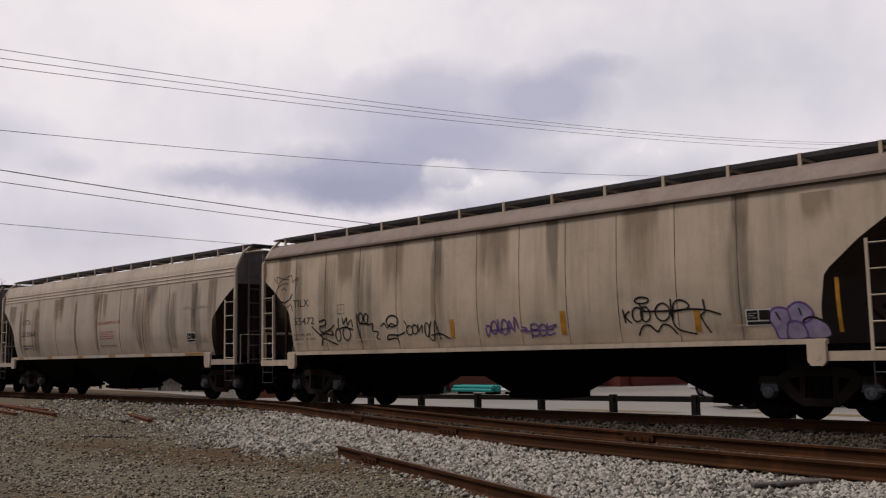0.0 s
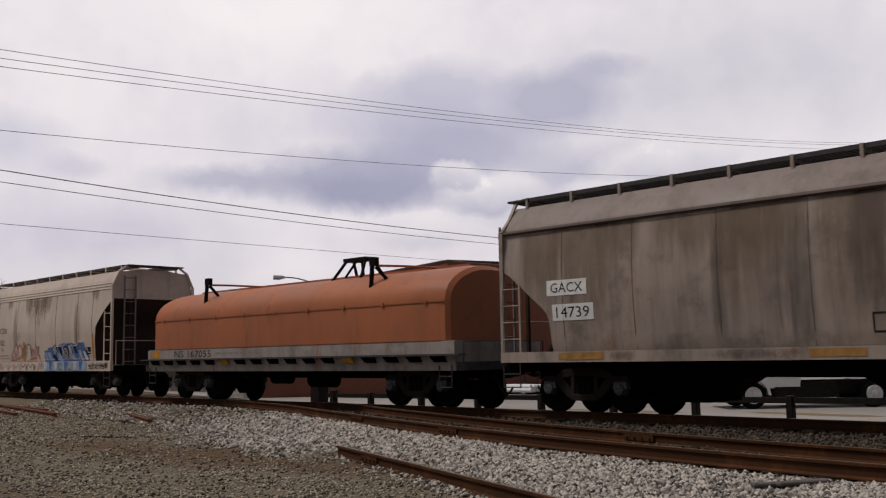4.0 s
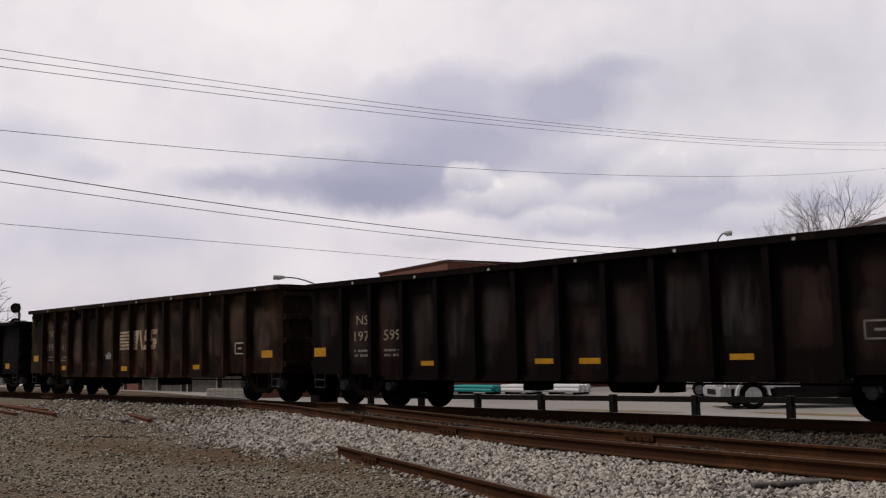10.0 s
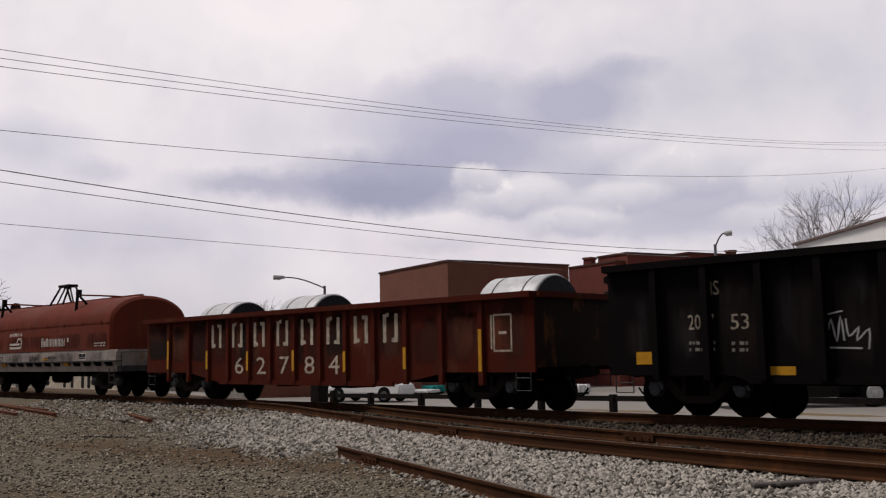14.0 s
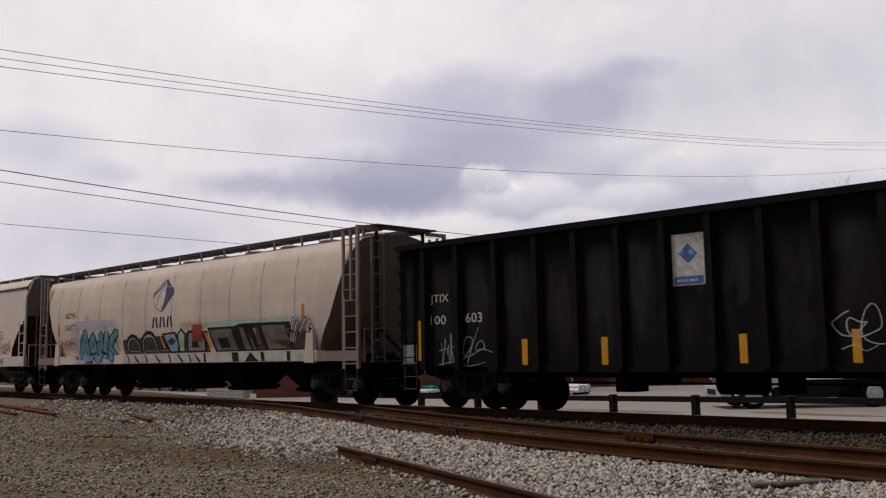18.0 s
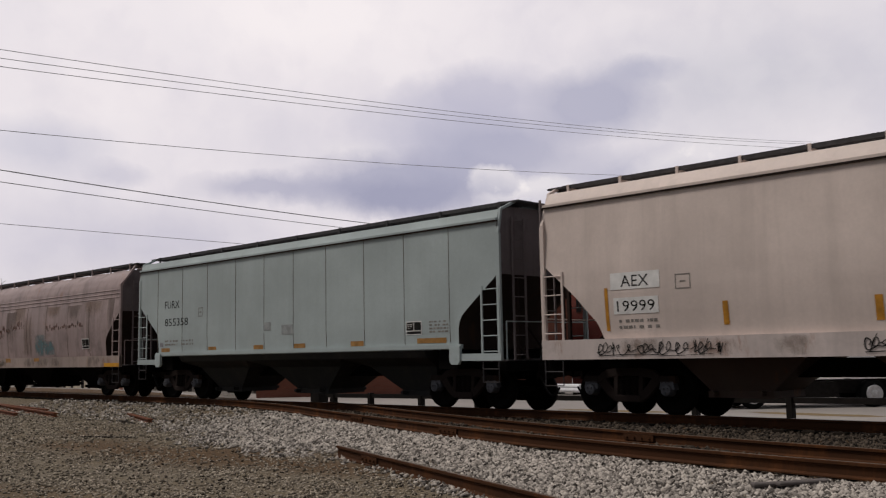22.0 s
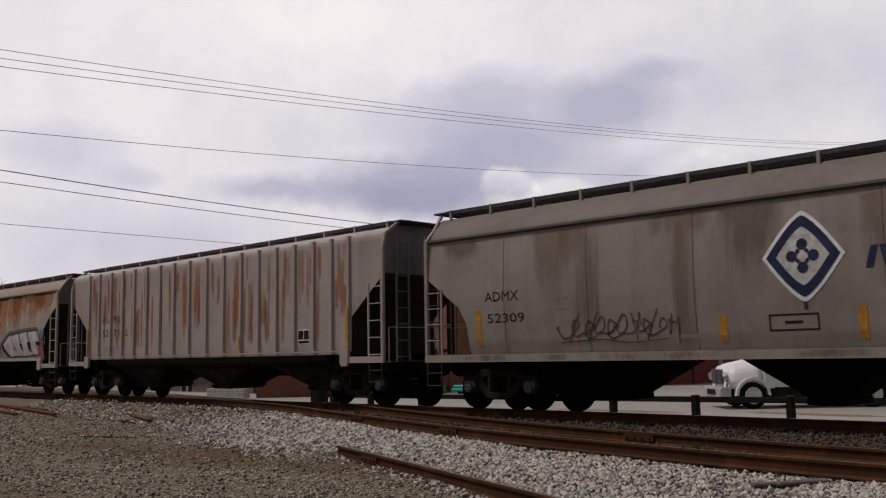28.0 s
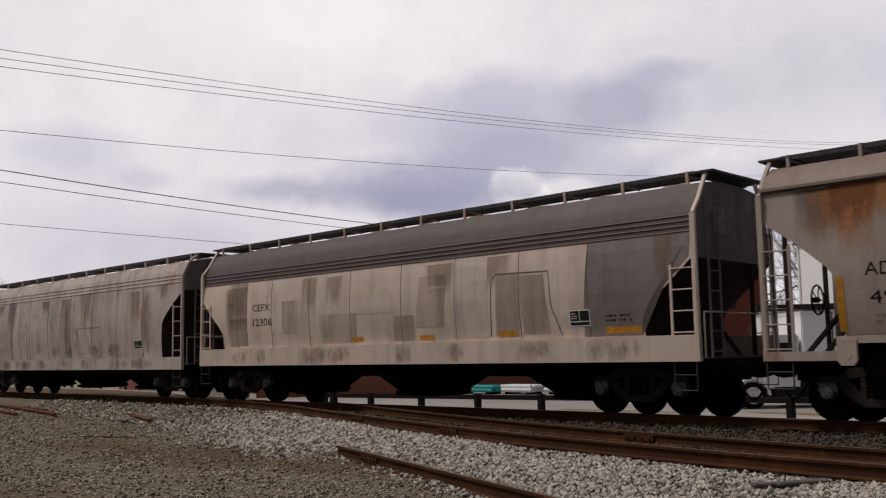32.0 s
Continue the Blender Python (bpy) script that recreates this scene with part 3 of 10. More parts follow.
def hose_bm(bm):
    pts = [(0.05 + 0.5 * k / 8, -0.33 + 0.04 * k / 8, 0.72 - 0.42 * math.sin(math.pi * k / 8 * 0.8)) for k in range(9)]
    tube(bm, pts, 0.025, 6)


def add_ends(car, half_len):
    c, h = cached(("coupler",), coupler_bm), cached(("air_hose",), hose_bm)
    for s in (-1, 1):
        m = pose(s * half_len, 0, 0, 0, 0, 0 if s > 0 else 180)
        k = part("coupler", c, M["truck"], car, "rust-brown knuckle coupler", m)
        part("air_hose", h, M["hose"], k)


def ladder_mesh(z0, z1, w, n, z1b=None):
    """Two stiles and n rungs in the side plane, seen from outside."""
    z1b = z1 if z1b is None else z1b

    def build(bm):
        box(bm, -0.025, 0.025, -0.03, 0.0, z0, z1)
        box(bm, w - 0.025, w + 0.025, -0.03, 0.0, z0, z1b)
        for i in range(n):
            z = z0 + 0.12 + (min(z1, z1b) - z0 - 0.2) * i / max(1, n - 1)
            rod(bm, (0, -0.02, z), (w, -0.02, z), 0.013, 6)
    return cached(("ladder", z0, z1, w, n, z1b), build)


def stirrup_mesh(z0, z1, w):
    def build(bm):
        tube(bm, [(0, 0, z1), (0, 0, z0), (w, 0, z0), (w, 0, z1)], 0.016, 6)
        rod(bm, (0, 0, (z0 + z1) / 2), (w, 0, (z0 + z1) / 2), 0.013, 6)
    return cached(("stirrup_step", z0, z1, w), build)


def brake_wheel_bm(bm):
    n = 20
    ring = [(0, 0.28 * math.cos(k * 2 * math.pi / n), 0.28 * math.sin(k * 2 * math.pi / n)) for k in range(n + 1)]
    tube(bm, ring, 0.018, 6)
    for k in range(5):
        rod(bm, (0, 0, 0), ring[k * 4], 0.012, 5)
    rod(bm, (-0.12, 0, 0), (0.03, 0, 0), 0.05, 8)


# ------------------------------------------------------------------ covered hoppers
def cut_at(cut, z):
    if z <= cut[0][0]:
        return cut[0][1]
    for (za, ca), (zb, cb) in zip(cut, cut[1:]):
        if z <= zb:
            return ca + (cb - ca) * (z - za) / (zb - za)
    return 0.0


def smooth_rows(prof, step=0.12):
    rows = []
    for (ya, za), (yb, zb) in zip(prof, prof[1:]):
        k = max(1, round(abs(zb - za) / step))
        rows += [(ya + (yb - ya) * i / k, za + (zb - za) * i / k) for i in range(k)]
    return rows + [prof[-1]]


def bay_rows(gaps, reach):
    """Bay outlines between the see-through gaps: upper x range, outlet x range, height of the gap's top."""
    g = [(a - 0.62, b + 0.62, z + 0.38) for a, b, z in gaps]
    mids = [(a + b) / 2 for a, b, z in g]
    rows = []
    for k in range(len(g) + 1):
        first, last = k == 0, k == len(g)
        xb = g[k][0] if not last else g[k - 1][1] + 1.15
        xa = g[k - 1][1] if not first else g[0][0] - 1.15
        if xb - xa < 0.5:
            m_ = (xa + xb) / 2
            xa, xb = m_ - 0.25, m_ + 0.25
        rows.append((mids[k - 1] if not first else max(-reach, xa - 1.5), mids[k] if not last else min(reach, xb + 1.5), xa, xb, g[min(k, len(g) - 1)][2]))
    return rows


THREE = ((-3.4, -1.0, 0.65), (1.1, 3.5, 0.65))
WEAR = {  # car: see-through gaps under the body (from, to, height), then run-off: count, kinds, lengths, widths
    -13.78: (((-3.2, -0.85, 0.6), (1.5, 4.2, 0.6)), (9, [BROWN_RUN, SOOT, BROWN_RUN], (0.6, 1.7), (0.2, 0.7))),
    -32.51: (((-3.65, -1.5, 0.5), (0.96, 3.76, 0.5)), (10, [BROWN_RUN, SOOT, BROWN_RUN], (0.8, 2.0), (0.15, 0.6))),
    -50.97: (((-3.35, -0.9, 0.8), (1.0, 3.3, 0.8)), (16, [SOOT, SOOT, BROWN_RUN], (0.6, 2.2), (0.5, 1.4))),
    -82.99: (((-0.7, 0.93, 0.65),), (3, [BROWN_RUN], (0.3, 0.8), (0.2, 0.5))),
    -96.15: (((-0.7, 0.93, 0.65),), (4, [BROWN_RUN], (0.5, 1.2), (0.2, 0.5))),
    -109.53: (((-2.6, -0.84, 0.78), (0.8, 1.9, 0.78)), None),
    -233.47: (((-5.6, -3.6, 0.8), (-2.45, -0.95, 0.8), (0.33, 2.2, 0.8), (3.2, 5.3, 0.8)), None),
    -254.07: (((-4.5, -2.9, 0.95), (-0.7, 1.0, 0.95), (2.9, 5.1, 0.95)), None),
    -272.79: (((-2.8, -1.1, 0.6), (1.4, 3.3, 0.6)), None),
    -290.49: (((-3.6, -1.2, 0.75), (1.07, 3.5, 0.75)), (9, [SOOT, BROWN_RUN], (0.4, 1.4), (0.4, 1.1))),
    -308.56: (((-2.9, -1.2, 0.5), (1.3, 3.8, 0.54)), (4, [BROWN_RUN], (0.3, 1.0), (0.3, 0.8))),
    -326.89: (((-3.4, -0.35, 1.05), (1.0, 3.5, 1.0)), (10, [SOOT, BROWN_RUN], (0.3, 1.4), (0.3, 1.0))),
    -345.68: (((-3.4, -0.9, 0.55), (1.0, 4.0, 0.55)), None),
    -364.17: (THREE, (9, [DARK_RUST, SOOT], (0.3, 0.9), (0.4, 1.0))),
    -382.44: (((-3.6, -1.2, 0.8), (1.2, 3.8, 0.8)), (6, [BROWN_RUN], (0.4, 1.2), (0.3, 1.0))),
    -400.58: (THREE, (7, [SOOT, BROWN_RUN], (0.4, 1.4), (0.3, 0.9))),
}


def hopper(label, cx, L, mat, prof, cut, sill, seams=(), bay_mat=None, walk_z=4.66, ribs=(), lip=None, post_top=None, ladder_top=3.0,
           trim=None, truck_in=1.72, light_walk=True, brackets=12, round_roof=False, tabs=True, side_ribs=(), roof_mat=None, sill_mat=None, bay_bottom=0.32, end_mat=None, seam_dirt=0.6, no_sill=False, cage=False):
    """A covered hopper car: tank body with sloped ends, sill, ladders, roof walk, bays and running gear."""
    car = thing("covered_hopper_car", label, "hopper car", pose(cx, TRACK_Y, 0), "freight cars of the train")
    hl = L / 2
    gaps, grime = WEAR[cx]
    trim = trim or mat
    half = lambda z: lerp_prof(prof, z)
    # body
    bm = bmesh.new()
    rows = smooth_rows(prof)
    cols = 28
    rings = []
    for y, z in rows:
        xe = hl - 0.08 - cut_at(cut, z)
        if z > walk_z - 0.55 and round_roof:
            xe -= 0.25 * (z - (walk_z - 0.55))
        xs = [-xe + 2 * xe * i / cols for i in range(cols + 1)]
        rings.append([bm.verts.new((x, -y, z)) for x in xs] + [bm.verts.new((x, y, z)) for x in reversed(xs)])
    for p, q in zip(rings, rings[1:]):
        for i in range(len(p)):
            j = (i + 1) % len(p)
            bm.faces.new((p[i], p[j], q[j], q[i]))
    bm.faces.new(rings[0][::-1])
    top = rings[-1]
    for i in range(cols):
        bm.faces.new((top[i], top[i + 1], top[2 * cols - i], top[2 * cols + 1 - i]))
    bmesh.ops.recalc_face_normals(bm, faces=bm.faces)
    bm.normal_update()
    for f in bm.faces:
        f.smooth = True
    for e in bm.edges:
        if len(e.link_faces) == 2 and e.calc_face_angle(0) > radians(30):
            e.smooth = False
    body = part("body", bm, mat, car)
    # slope and end faces get paints with their shade mixed in
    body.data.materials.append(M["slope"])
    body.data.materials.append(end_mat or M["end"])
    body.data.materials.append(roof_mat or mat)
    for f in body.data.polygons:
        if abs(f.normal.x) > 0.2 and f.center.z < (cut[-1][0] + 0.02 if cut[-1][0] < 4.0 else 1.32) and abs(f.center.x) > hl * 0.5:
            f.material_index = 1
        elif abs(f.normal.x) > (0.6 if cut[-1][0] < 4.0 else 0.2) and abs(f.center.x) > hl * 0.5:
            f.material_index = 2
        elif roof_mat and (ribs or lip) and f.center.z > (ribs[0] if ribs else lip) - 0.01:
            f.material_index = 3
    # weld seams
    zl, zh = sill[1] + 0.02, lip if lip else (ribs[0] if ribs else prof[-3][1])
    zh -= 0.03
    if seams:
        def seam_bm(bm):
            n = 8
            for i in range(n):
                za, zb = zl + (zh - zl) * i / n, zl + (zh - zl) * (i + 1) / n
                a = [bm.verts.new(c) for c in ((-0.012, -half(za) + 0.004, za), (0, -half(za) - 0.010, za), (0.012, -half(za) + 0.004, za))]
                b = [bm.verts.new(c) for c in ((-0.012, -half(zb) + 0.004, zb), (0, -half(zb) - 0.010, zb), (0.012, -half(zb) + 0.004, zb))]
                bm.faces.new((a[0], a[1], b[1], b[0]))
                bm.faces.new((a[1], a[2], b[2], b[1]))
        me = cached(("weld_seam", cx), seam_bm)
        srnd = random.Random(int(-cx * 10))
        for x in seams:
            if abs(x) < hl - cut_at(cut, (zl + zh) / 2) - 0.15:
                part("weld_seam", me, M["seam"], car, at=pose(x, 0, 0))
                if srnd.random() < seam_dirt * (1.0 if x < hl * 0.15 else 0.6):
                    wa, wb = srnd.uniform(0.08, 0.75), srnd.uniform(0.08, 0.75)
                    film(car, half, (x - wa, zl, x + wb, zh - srnd.uniform(0.0, 0.3)), srnd.choice(SEAM_DIRT), "seam_stain", 0.0026)
    # pressed ribs or posts on the sides
    if side_ribs:
        def rib_bm(bm):
            prism(bm, [(-0.07, 0.0), (-0.045, 0.09), (0.045, 0.09), (0.07, 0.0)], sill[1] - 0.02, prof[-3][1] - 0.12)
            for v in bm.verts:
                v.co = Vector((v.co.x, -half(v.co.y) - v.co.z, v.co.y))
        me = cached(("side_post", cx), rib_bm)
        for x in side_ribs:
            for s in (0, 180):
                part("side_post", me, mat, car, at=pose(x, 0, 0, 0, 0, s))
    # eave ribs or lip, both sides
    for z in ribs:
        bm = bmesh.new()
        prism(bm, [(-0.022, 0), (0.0, 0.022), (0.022, 0)], -hl + 0.12, hl - 0.12)
        for v in bm.verts:
            v.co = Vector((v.co.y, -half(z) - v.co.z + 0.003, z + v.co.x))
        part("eave_rib", bm, roof_mat or mat, car)
    if lip:
        for s in (-1, 1):
            bm = bmesh.new()
            a, b = sorted((s * (half(lip) - 0.02), s * (half(lip) + 0.05)))
            box(bm, -hl + 0.06, hl - 0.06, a, b, lip, lip + 0.05)
            part("roof_lip", bm, roof_mat or mat, car)
            bm = bmesh.new()
            a, b = sorted((s * (half(lip) - 0.02), s * (half(lip) + 0.042)))
            box(bm, -hl + 0.06, hl - 0.06, a, b, lip - 0.035, lip - 0.002)
            part("drip_edge", bm, M["slope"], car, "rust-dark drip edge")
    # side sills
    z0, z1, depth = sill[0], sill[1], sill[2]
    full = sill[3]
    for s in (-1, 1):
        bm = bmesh.new()
        xe = hl if full else hl - cut_at(cut, z1) + 0.02
        a, b = sorted((s * (1.63 - depth), s * 1.635))
        box(bm, -xe, xe, a, b, z0, z1)
        part("side_sill", bm, sill_mat or trim, car)
        if not full:
            for e in (-1, 1):
                bm = bmesh.new()
                xa, xb = sorted((e * hl, e * (xe - 0.1)))
                low_ = (z0, z0 + 0.26) if prof[0][0] < 1.4 else (z0 - 0.28, z0 - 0.12)
                box(bm, xa, xb, a, b, *low_)
                part("end_sill", bm, trim, car)
    if full:
        grnd = random.Random(int(-cx * 3))
        for k in range(8):
            xa = -hl + 0.5 + (L - 2.5) * (k + grnd.random() * 0.7) / 8
            film(car, lambda z: 1.635, (xa, z0 + 0.01, xa + grnd.uniform(0.5, 1.7), z1 - 0.01), grnd.choice(SILL_DIRT), "sill_stain", 0.0010)
    # jacking tabs
    if tabs:
        def tab_bm(bm):
            prism(bm, [(-0.16, 0.0), (0.16, 0.0), (0.16, -0.34), (0.10, -0.42), (-0.10, -0.42), (-0.16, -0.34)], -0.04, 0.04)
            prism(bm, [(0.07 * math.cos(k), -0.26 + 0.07 * math.sin(k)) for k in [i * 0.7854 for i in range(8)]], -0.045, -0.041)
        me = cached(("jacking_tab",), tab_bm)
        for e in (-1, 1):
            for s in (-1, 1):
                part("jacking_tab", me, trim, car, at=pose(e * (hl - cut_at(cut, z1) - 0.15), s * 1.63, z0 + 0.06))
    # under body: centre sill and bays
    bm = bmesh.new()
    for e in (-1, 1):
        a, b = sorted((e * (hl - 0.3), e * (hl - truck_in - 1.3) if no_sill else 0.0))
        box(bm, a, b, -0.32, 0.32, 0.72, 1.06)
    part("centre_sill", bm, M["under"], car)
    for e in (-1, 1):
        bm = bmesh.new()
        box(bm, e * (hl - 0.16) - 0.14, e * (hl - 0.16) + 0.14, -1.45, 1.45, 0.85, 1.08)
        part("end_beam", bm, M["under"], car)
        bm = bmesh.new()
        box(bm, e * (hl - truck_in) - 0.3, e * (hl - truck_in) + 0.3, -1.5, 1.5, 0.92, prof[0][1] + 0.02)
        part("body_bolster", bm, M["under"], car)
    for xl, xr, xa, xb, apex in bay_rows(gaps, hl - truck_in - 0.75):
        zt, zb = prof[0][1] + 0.01, bay_bottom
        ea, eb = max(0.0, xa - xl) * 0.38, max(0.0, xr - xb) * 0.38
        yt = prof[0][0] - 0.03
        bm = bmesh.new()
        rings = []
        for (a, b), y, z in (((xl, xr), yt, zt), ((xl, xr), yt - 0.10, max(apex + 0.03, zt - 0.18)), ((xl + ea, xr - eb), 0.95, min(apex, zt - 0.05)), ((xa, xb), 0.60, zb)):
            rings.append([bm.verts.new(c) for c in ((a, -y, z), (b, -y, z), (b, y, z), (a, y, z))])
        for p, q in zip(rings, rings[1:]):
            for k in range(4):
                bm.faces.new((p[k], p[(k + 1) % 4], q[(k + 1) % 4], q[k]))
        bm.faces.new(rings[-1])
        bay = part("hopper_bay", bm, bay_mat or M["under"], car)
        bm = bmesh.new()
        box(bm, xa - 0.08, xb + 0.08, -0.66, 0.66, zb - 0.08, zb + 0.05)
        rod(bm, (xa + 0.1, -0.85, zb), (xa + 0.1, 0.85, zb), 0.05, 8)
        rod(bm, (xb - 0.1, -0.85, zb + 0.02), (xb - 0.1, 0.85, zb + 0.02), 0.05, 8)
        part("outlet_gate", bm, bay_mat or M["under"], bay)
    # ladders, posts, steps
    post_top = post_top or prof[-3][1]
    lz0 = z0 - 0.20 if not full else z0 + 0.02
    lad = ladder_mesh(lz0, ladder_top, 0.50, max(5, round((ladder_top - lz0) / 0.4)))
    st = stirrup_mesh(lz0 - 0.55, lz0 + 0.02, 0.46)
    for e in (-1, 1):
        for s in (-1, 1):
            rot = 0 if s < 0 else 180
            xo = e * (hl - 0.30) - (0.25 if s < 0 else -0.25)
            part("ladder", lad, trim, car, at=pose(xo, s * 1.60, 0, 0, 0, rot))
            part("stirrup_step", st, M["grate"], car, at=pose(xo, s * 1.60, 0, 0, 0, rot))
            bm = bmesh.new()
            xp = e * (hl - 0.05)
            zk = walk_z - 0.16 if cage else min(post_top - 0.3, 3.9)
            box(bm, xp - 0.05, xp + 0.05, s * 1.585 - 0.035, s * 1.585 + 0.035, lz0, zk)
            if cage:
                box(bm, xp - 0.05, xp + 0.05, min(s * 1.62, s * 0.9), max(s * 1.62, s * 0.9), zk, zk + 0.09)
            else:
                tube(bm, [(xp, s * 1.585, zk), (xp, s * (half(post_top) - 0.02), post_top), (xp, s * 1.0, walk_z - 0.03)], 0.045, 4)
            part("corner_post", bm, trim, car)
            if cage:
                bm = bmesh.new()
                box(bm, e * (hl - 0.62) - 0.035, e * (hl - 0.62) + 0.035, s * 1.585 - 0.03, s * 1.585 + 0.03, lz0, zk)
                part("cage_post", bm, trim, car)
                bm = bmesh.new()
                box(bm, e * (hl - 0.32) - 0.03, e * (hl - 0.32) + 0.03, s * 1.585 - 0.03, s * 1.585 + 0.03, ladder_top - 0.1, zk)
                part("cage_post", bm, trim, car)
                for q in range(4):
                    zc = ladder_top + 0.2 + q * (zk - ladder_top - 0.2) / 4
                    bm = bmesh.new()
                    rod(bm, (e * (hl - 0.05), s * 1.585, zc), (e * (hl - 0.62), s * 1.585, zc), 0.014, 6)
                    part("cage_rung", bm, trim, car)
        # end ladder, slope braces, platform, brake gear
        part("end_ladder", ladder_mesh(1.1, post_top - 0.15, 0.42, 8), M["end"], car, at=pose(e * (hl - 0.02), -1.15 * 1, 0, 0, 0, 90 if e > 0 else -90))
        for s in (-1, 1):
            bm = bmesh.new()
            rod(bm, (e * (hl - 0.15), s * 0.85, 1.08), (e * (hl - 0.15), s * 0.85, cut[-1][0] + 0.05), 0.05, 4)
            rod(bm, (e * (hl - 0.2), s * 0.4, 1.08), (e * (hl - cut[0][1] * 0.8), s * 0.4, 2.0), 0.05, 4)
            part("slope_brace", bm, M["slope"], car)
        bm = bmesh.new()
        box(bm, e * (hl - 0.55) - 0.5, e * (hl - 0.55) + 0.5, -1.3, 1.3, 1.08, 1.12)
        part("end_platform", bm, M["grate"], car)
        bm = bmesh.new()
        tube(bm, [(e * (hl + 0.02), -1.45, 1.1), (e * (hl + 0.02), -1.45, 1.95), (e * (hl + 0.02), 1.45, 1.95), (e * (hl + 0.02), 1.45, 1.1)], 0.018, 6)
        part("end_handrail", bm, trim, car)
    part("brake_wheel", cached(("brake_wheel",), brake_wheel_bm), M["under"], car, at=pose(-(hl - 0.1), 0.55, 2.15))
    # roof walk
    wl_ = L - 0.5

    def walk_bm(bm):
        for y in (-0.30, -0.18, -0.06, 0.06, 0.18, 0.30):
            box(bm, -wl_ / 2, wl_ / 2, y - 0.006, y + 0.006, -0.03, 0.03)
        box(bm, -wl_ / 2, wl_ / 2, -0.315, -0.30, -0.05, 0.035)
        box(bm, -wl_ / 2, wl_ / 2, 0.30, 0.315, -0.05, 0.035)
        k = int(wl_ / 0.10)
        for i in range(k + 1):
            x = -wl_ / 2 + wl_ * i / k
            box(bm, x - 0.02, x + 0.02, -0.30, 0.30, -0.012, 0.028)
    wm = cached(("running_board", round(wl_, 2)), walk_bm)
    for s in (-1, 1):
        part("running_board", wm, M["grate"], car, at=pose(0, s * 0.76, walk_z - 0.03))
    for e in (-1, 1):
        bm = bmesh.new()
        box(bm, e * (hl - 0.15) - 0.30, e * (hl - 0.15) + 0.30, -1.10, 1.10, walk_z - 0.05, walk_z - 0.01)
        part("roof_end_platform", bm, M["grate"], car)

    def bracket_bm(bm):
        box(bm, -0.03, 0.03, -1.10, -1.055, walk_z - 0.30, walk_z + 0.01)
        box(bm, -0.025, 0.025, -1.08, -0.45, walk_z - 0.10, walk_z - 0.06)
    bk = cached(("walk_bracket", walk_z), bracket_bm)
    for i in range(brackets):
        x = -wl_ / 2 + 0.15 + (wl_ - 0.3) * i / (brackets - 1)
        for s in (0, 180):
            part("walk_bracket", bk, trim if light_walk else M["grate"], car, at=pose(x, 0, 0, 0, 0, s))
    # hatches
    def hatch_bm(bm):
        lathe_y(bm, [(0, 0.36), (0.10, 0.36), (0.14, 0.30)], 16)
        for v in bm.verts:
            v.co = Vector((v.co.x, v.co.z, v.co.y))
    hm = cached(("roof_hatch",), hatch_bm)
    for i in range(max(4, int(L / 1.8))):
        part("roof_hatch", hm, trim, car, at=pose(-hl + 1.2 + (L - 2.4) * i / (max(4, int(L / 1.8)) - 1), 0, prof[-1][1]))
    if grime:
        zt = lip - 0.01 if lip else (ribs[0] - 0.02 if ribs else prof[-3][1])
        run_off(car, half, -hl + 0.3, hl - 0.5, zt, grime[0], int(L * 100) + grime[0], grime[1], *grime[2:])
    for e in (-1, 1):
        add_truck(car, e * (hl - truck_in))
    add_ends(car, hl - 0.02)
    return car, half


def prof_ribbed(zs, ze, zt):
    return [(1.42, zs), (1.515, zs + 0.35), (1.58, 2.05), (1.605, 2.45), (1.60, 2.85), (1.575, 3.2), (1.535, ze), (1.50, zt), (1.36, zt + 0.33), (1.10, 4.42), (0.5, 4.50)]


def prof_lip(zs, ze):
    return [(1.45, zs), (1.535, zs + 0.35), (1.585, 2.05), (1.605, 2.45), (1.60, 2.9), (1.575, 3.35), (1.53, ze), (1.47, ze + 0.12), (1.32, ze + 0.32), (1.05, 4.46), (0.5, 4.52)]


def prof_round(zs):
    return [(1.34, zs), (1.48, zs + 0.35), (1.57, zs + 0.8), (1.60, 2.5), (1.59, 3.1), (1.54, 3.6), (1.44, 4.02), (1.24, 4.30), (0.5, 4.46)]


CUT_HIGH = [(1.3, 1.30), (1.9, 1.28), (2.5, 1.18), (3.05, 0.55), (3.42, 0.0)]
CUT_LOW = [(1.3, 1.22), (1.9, 1.20), (2.1, 1.12), (2.6, 0.50), (2.98, 0.0)]
CUT_STEEP = [(1.2, 1.78), (1.63, 1.6), (2.33, 1.1), (3.4, 0.62), (4.22, 0.19), (4.5, 0.15)]


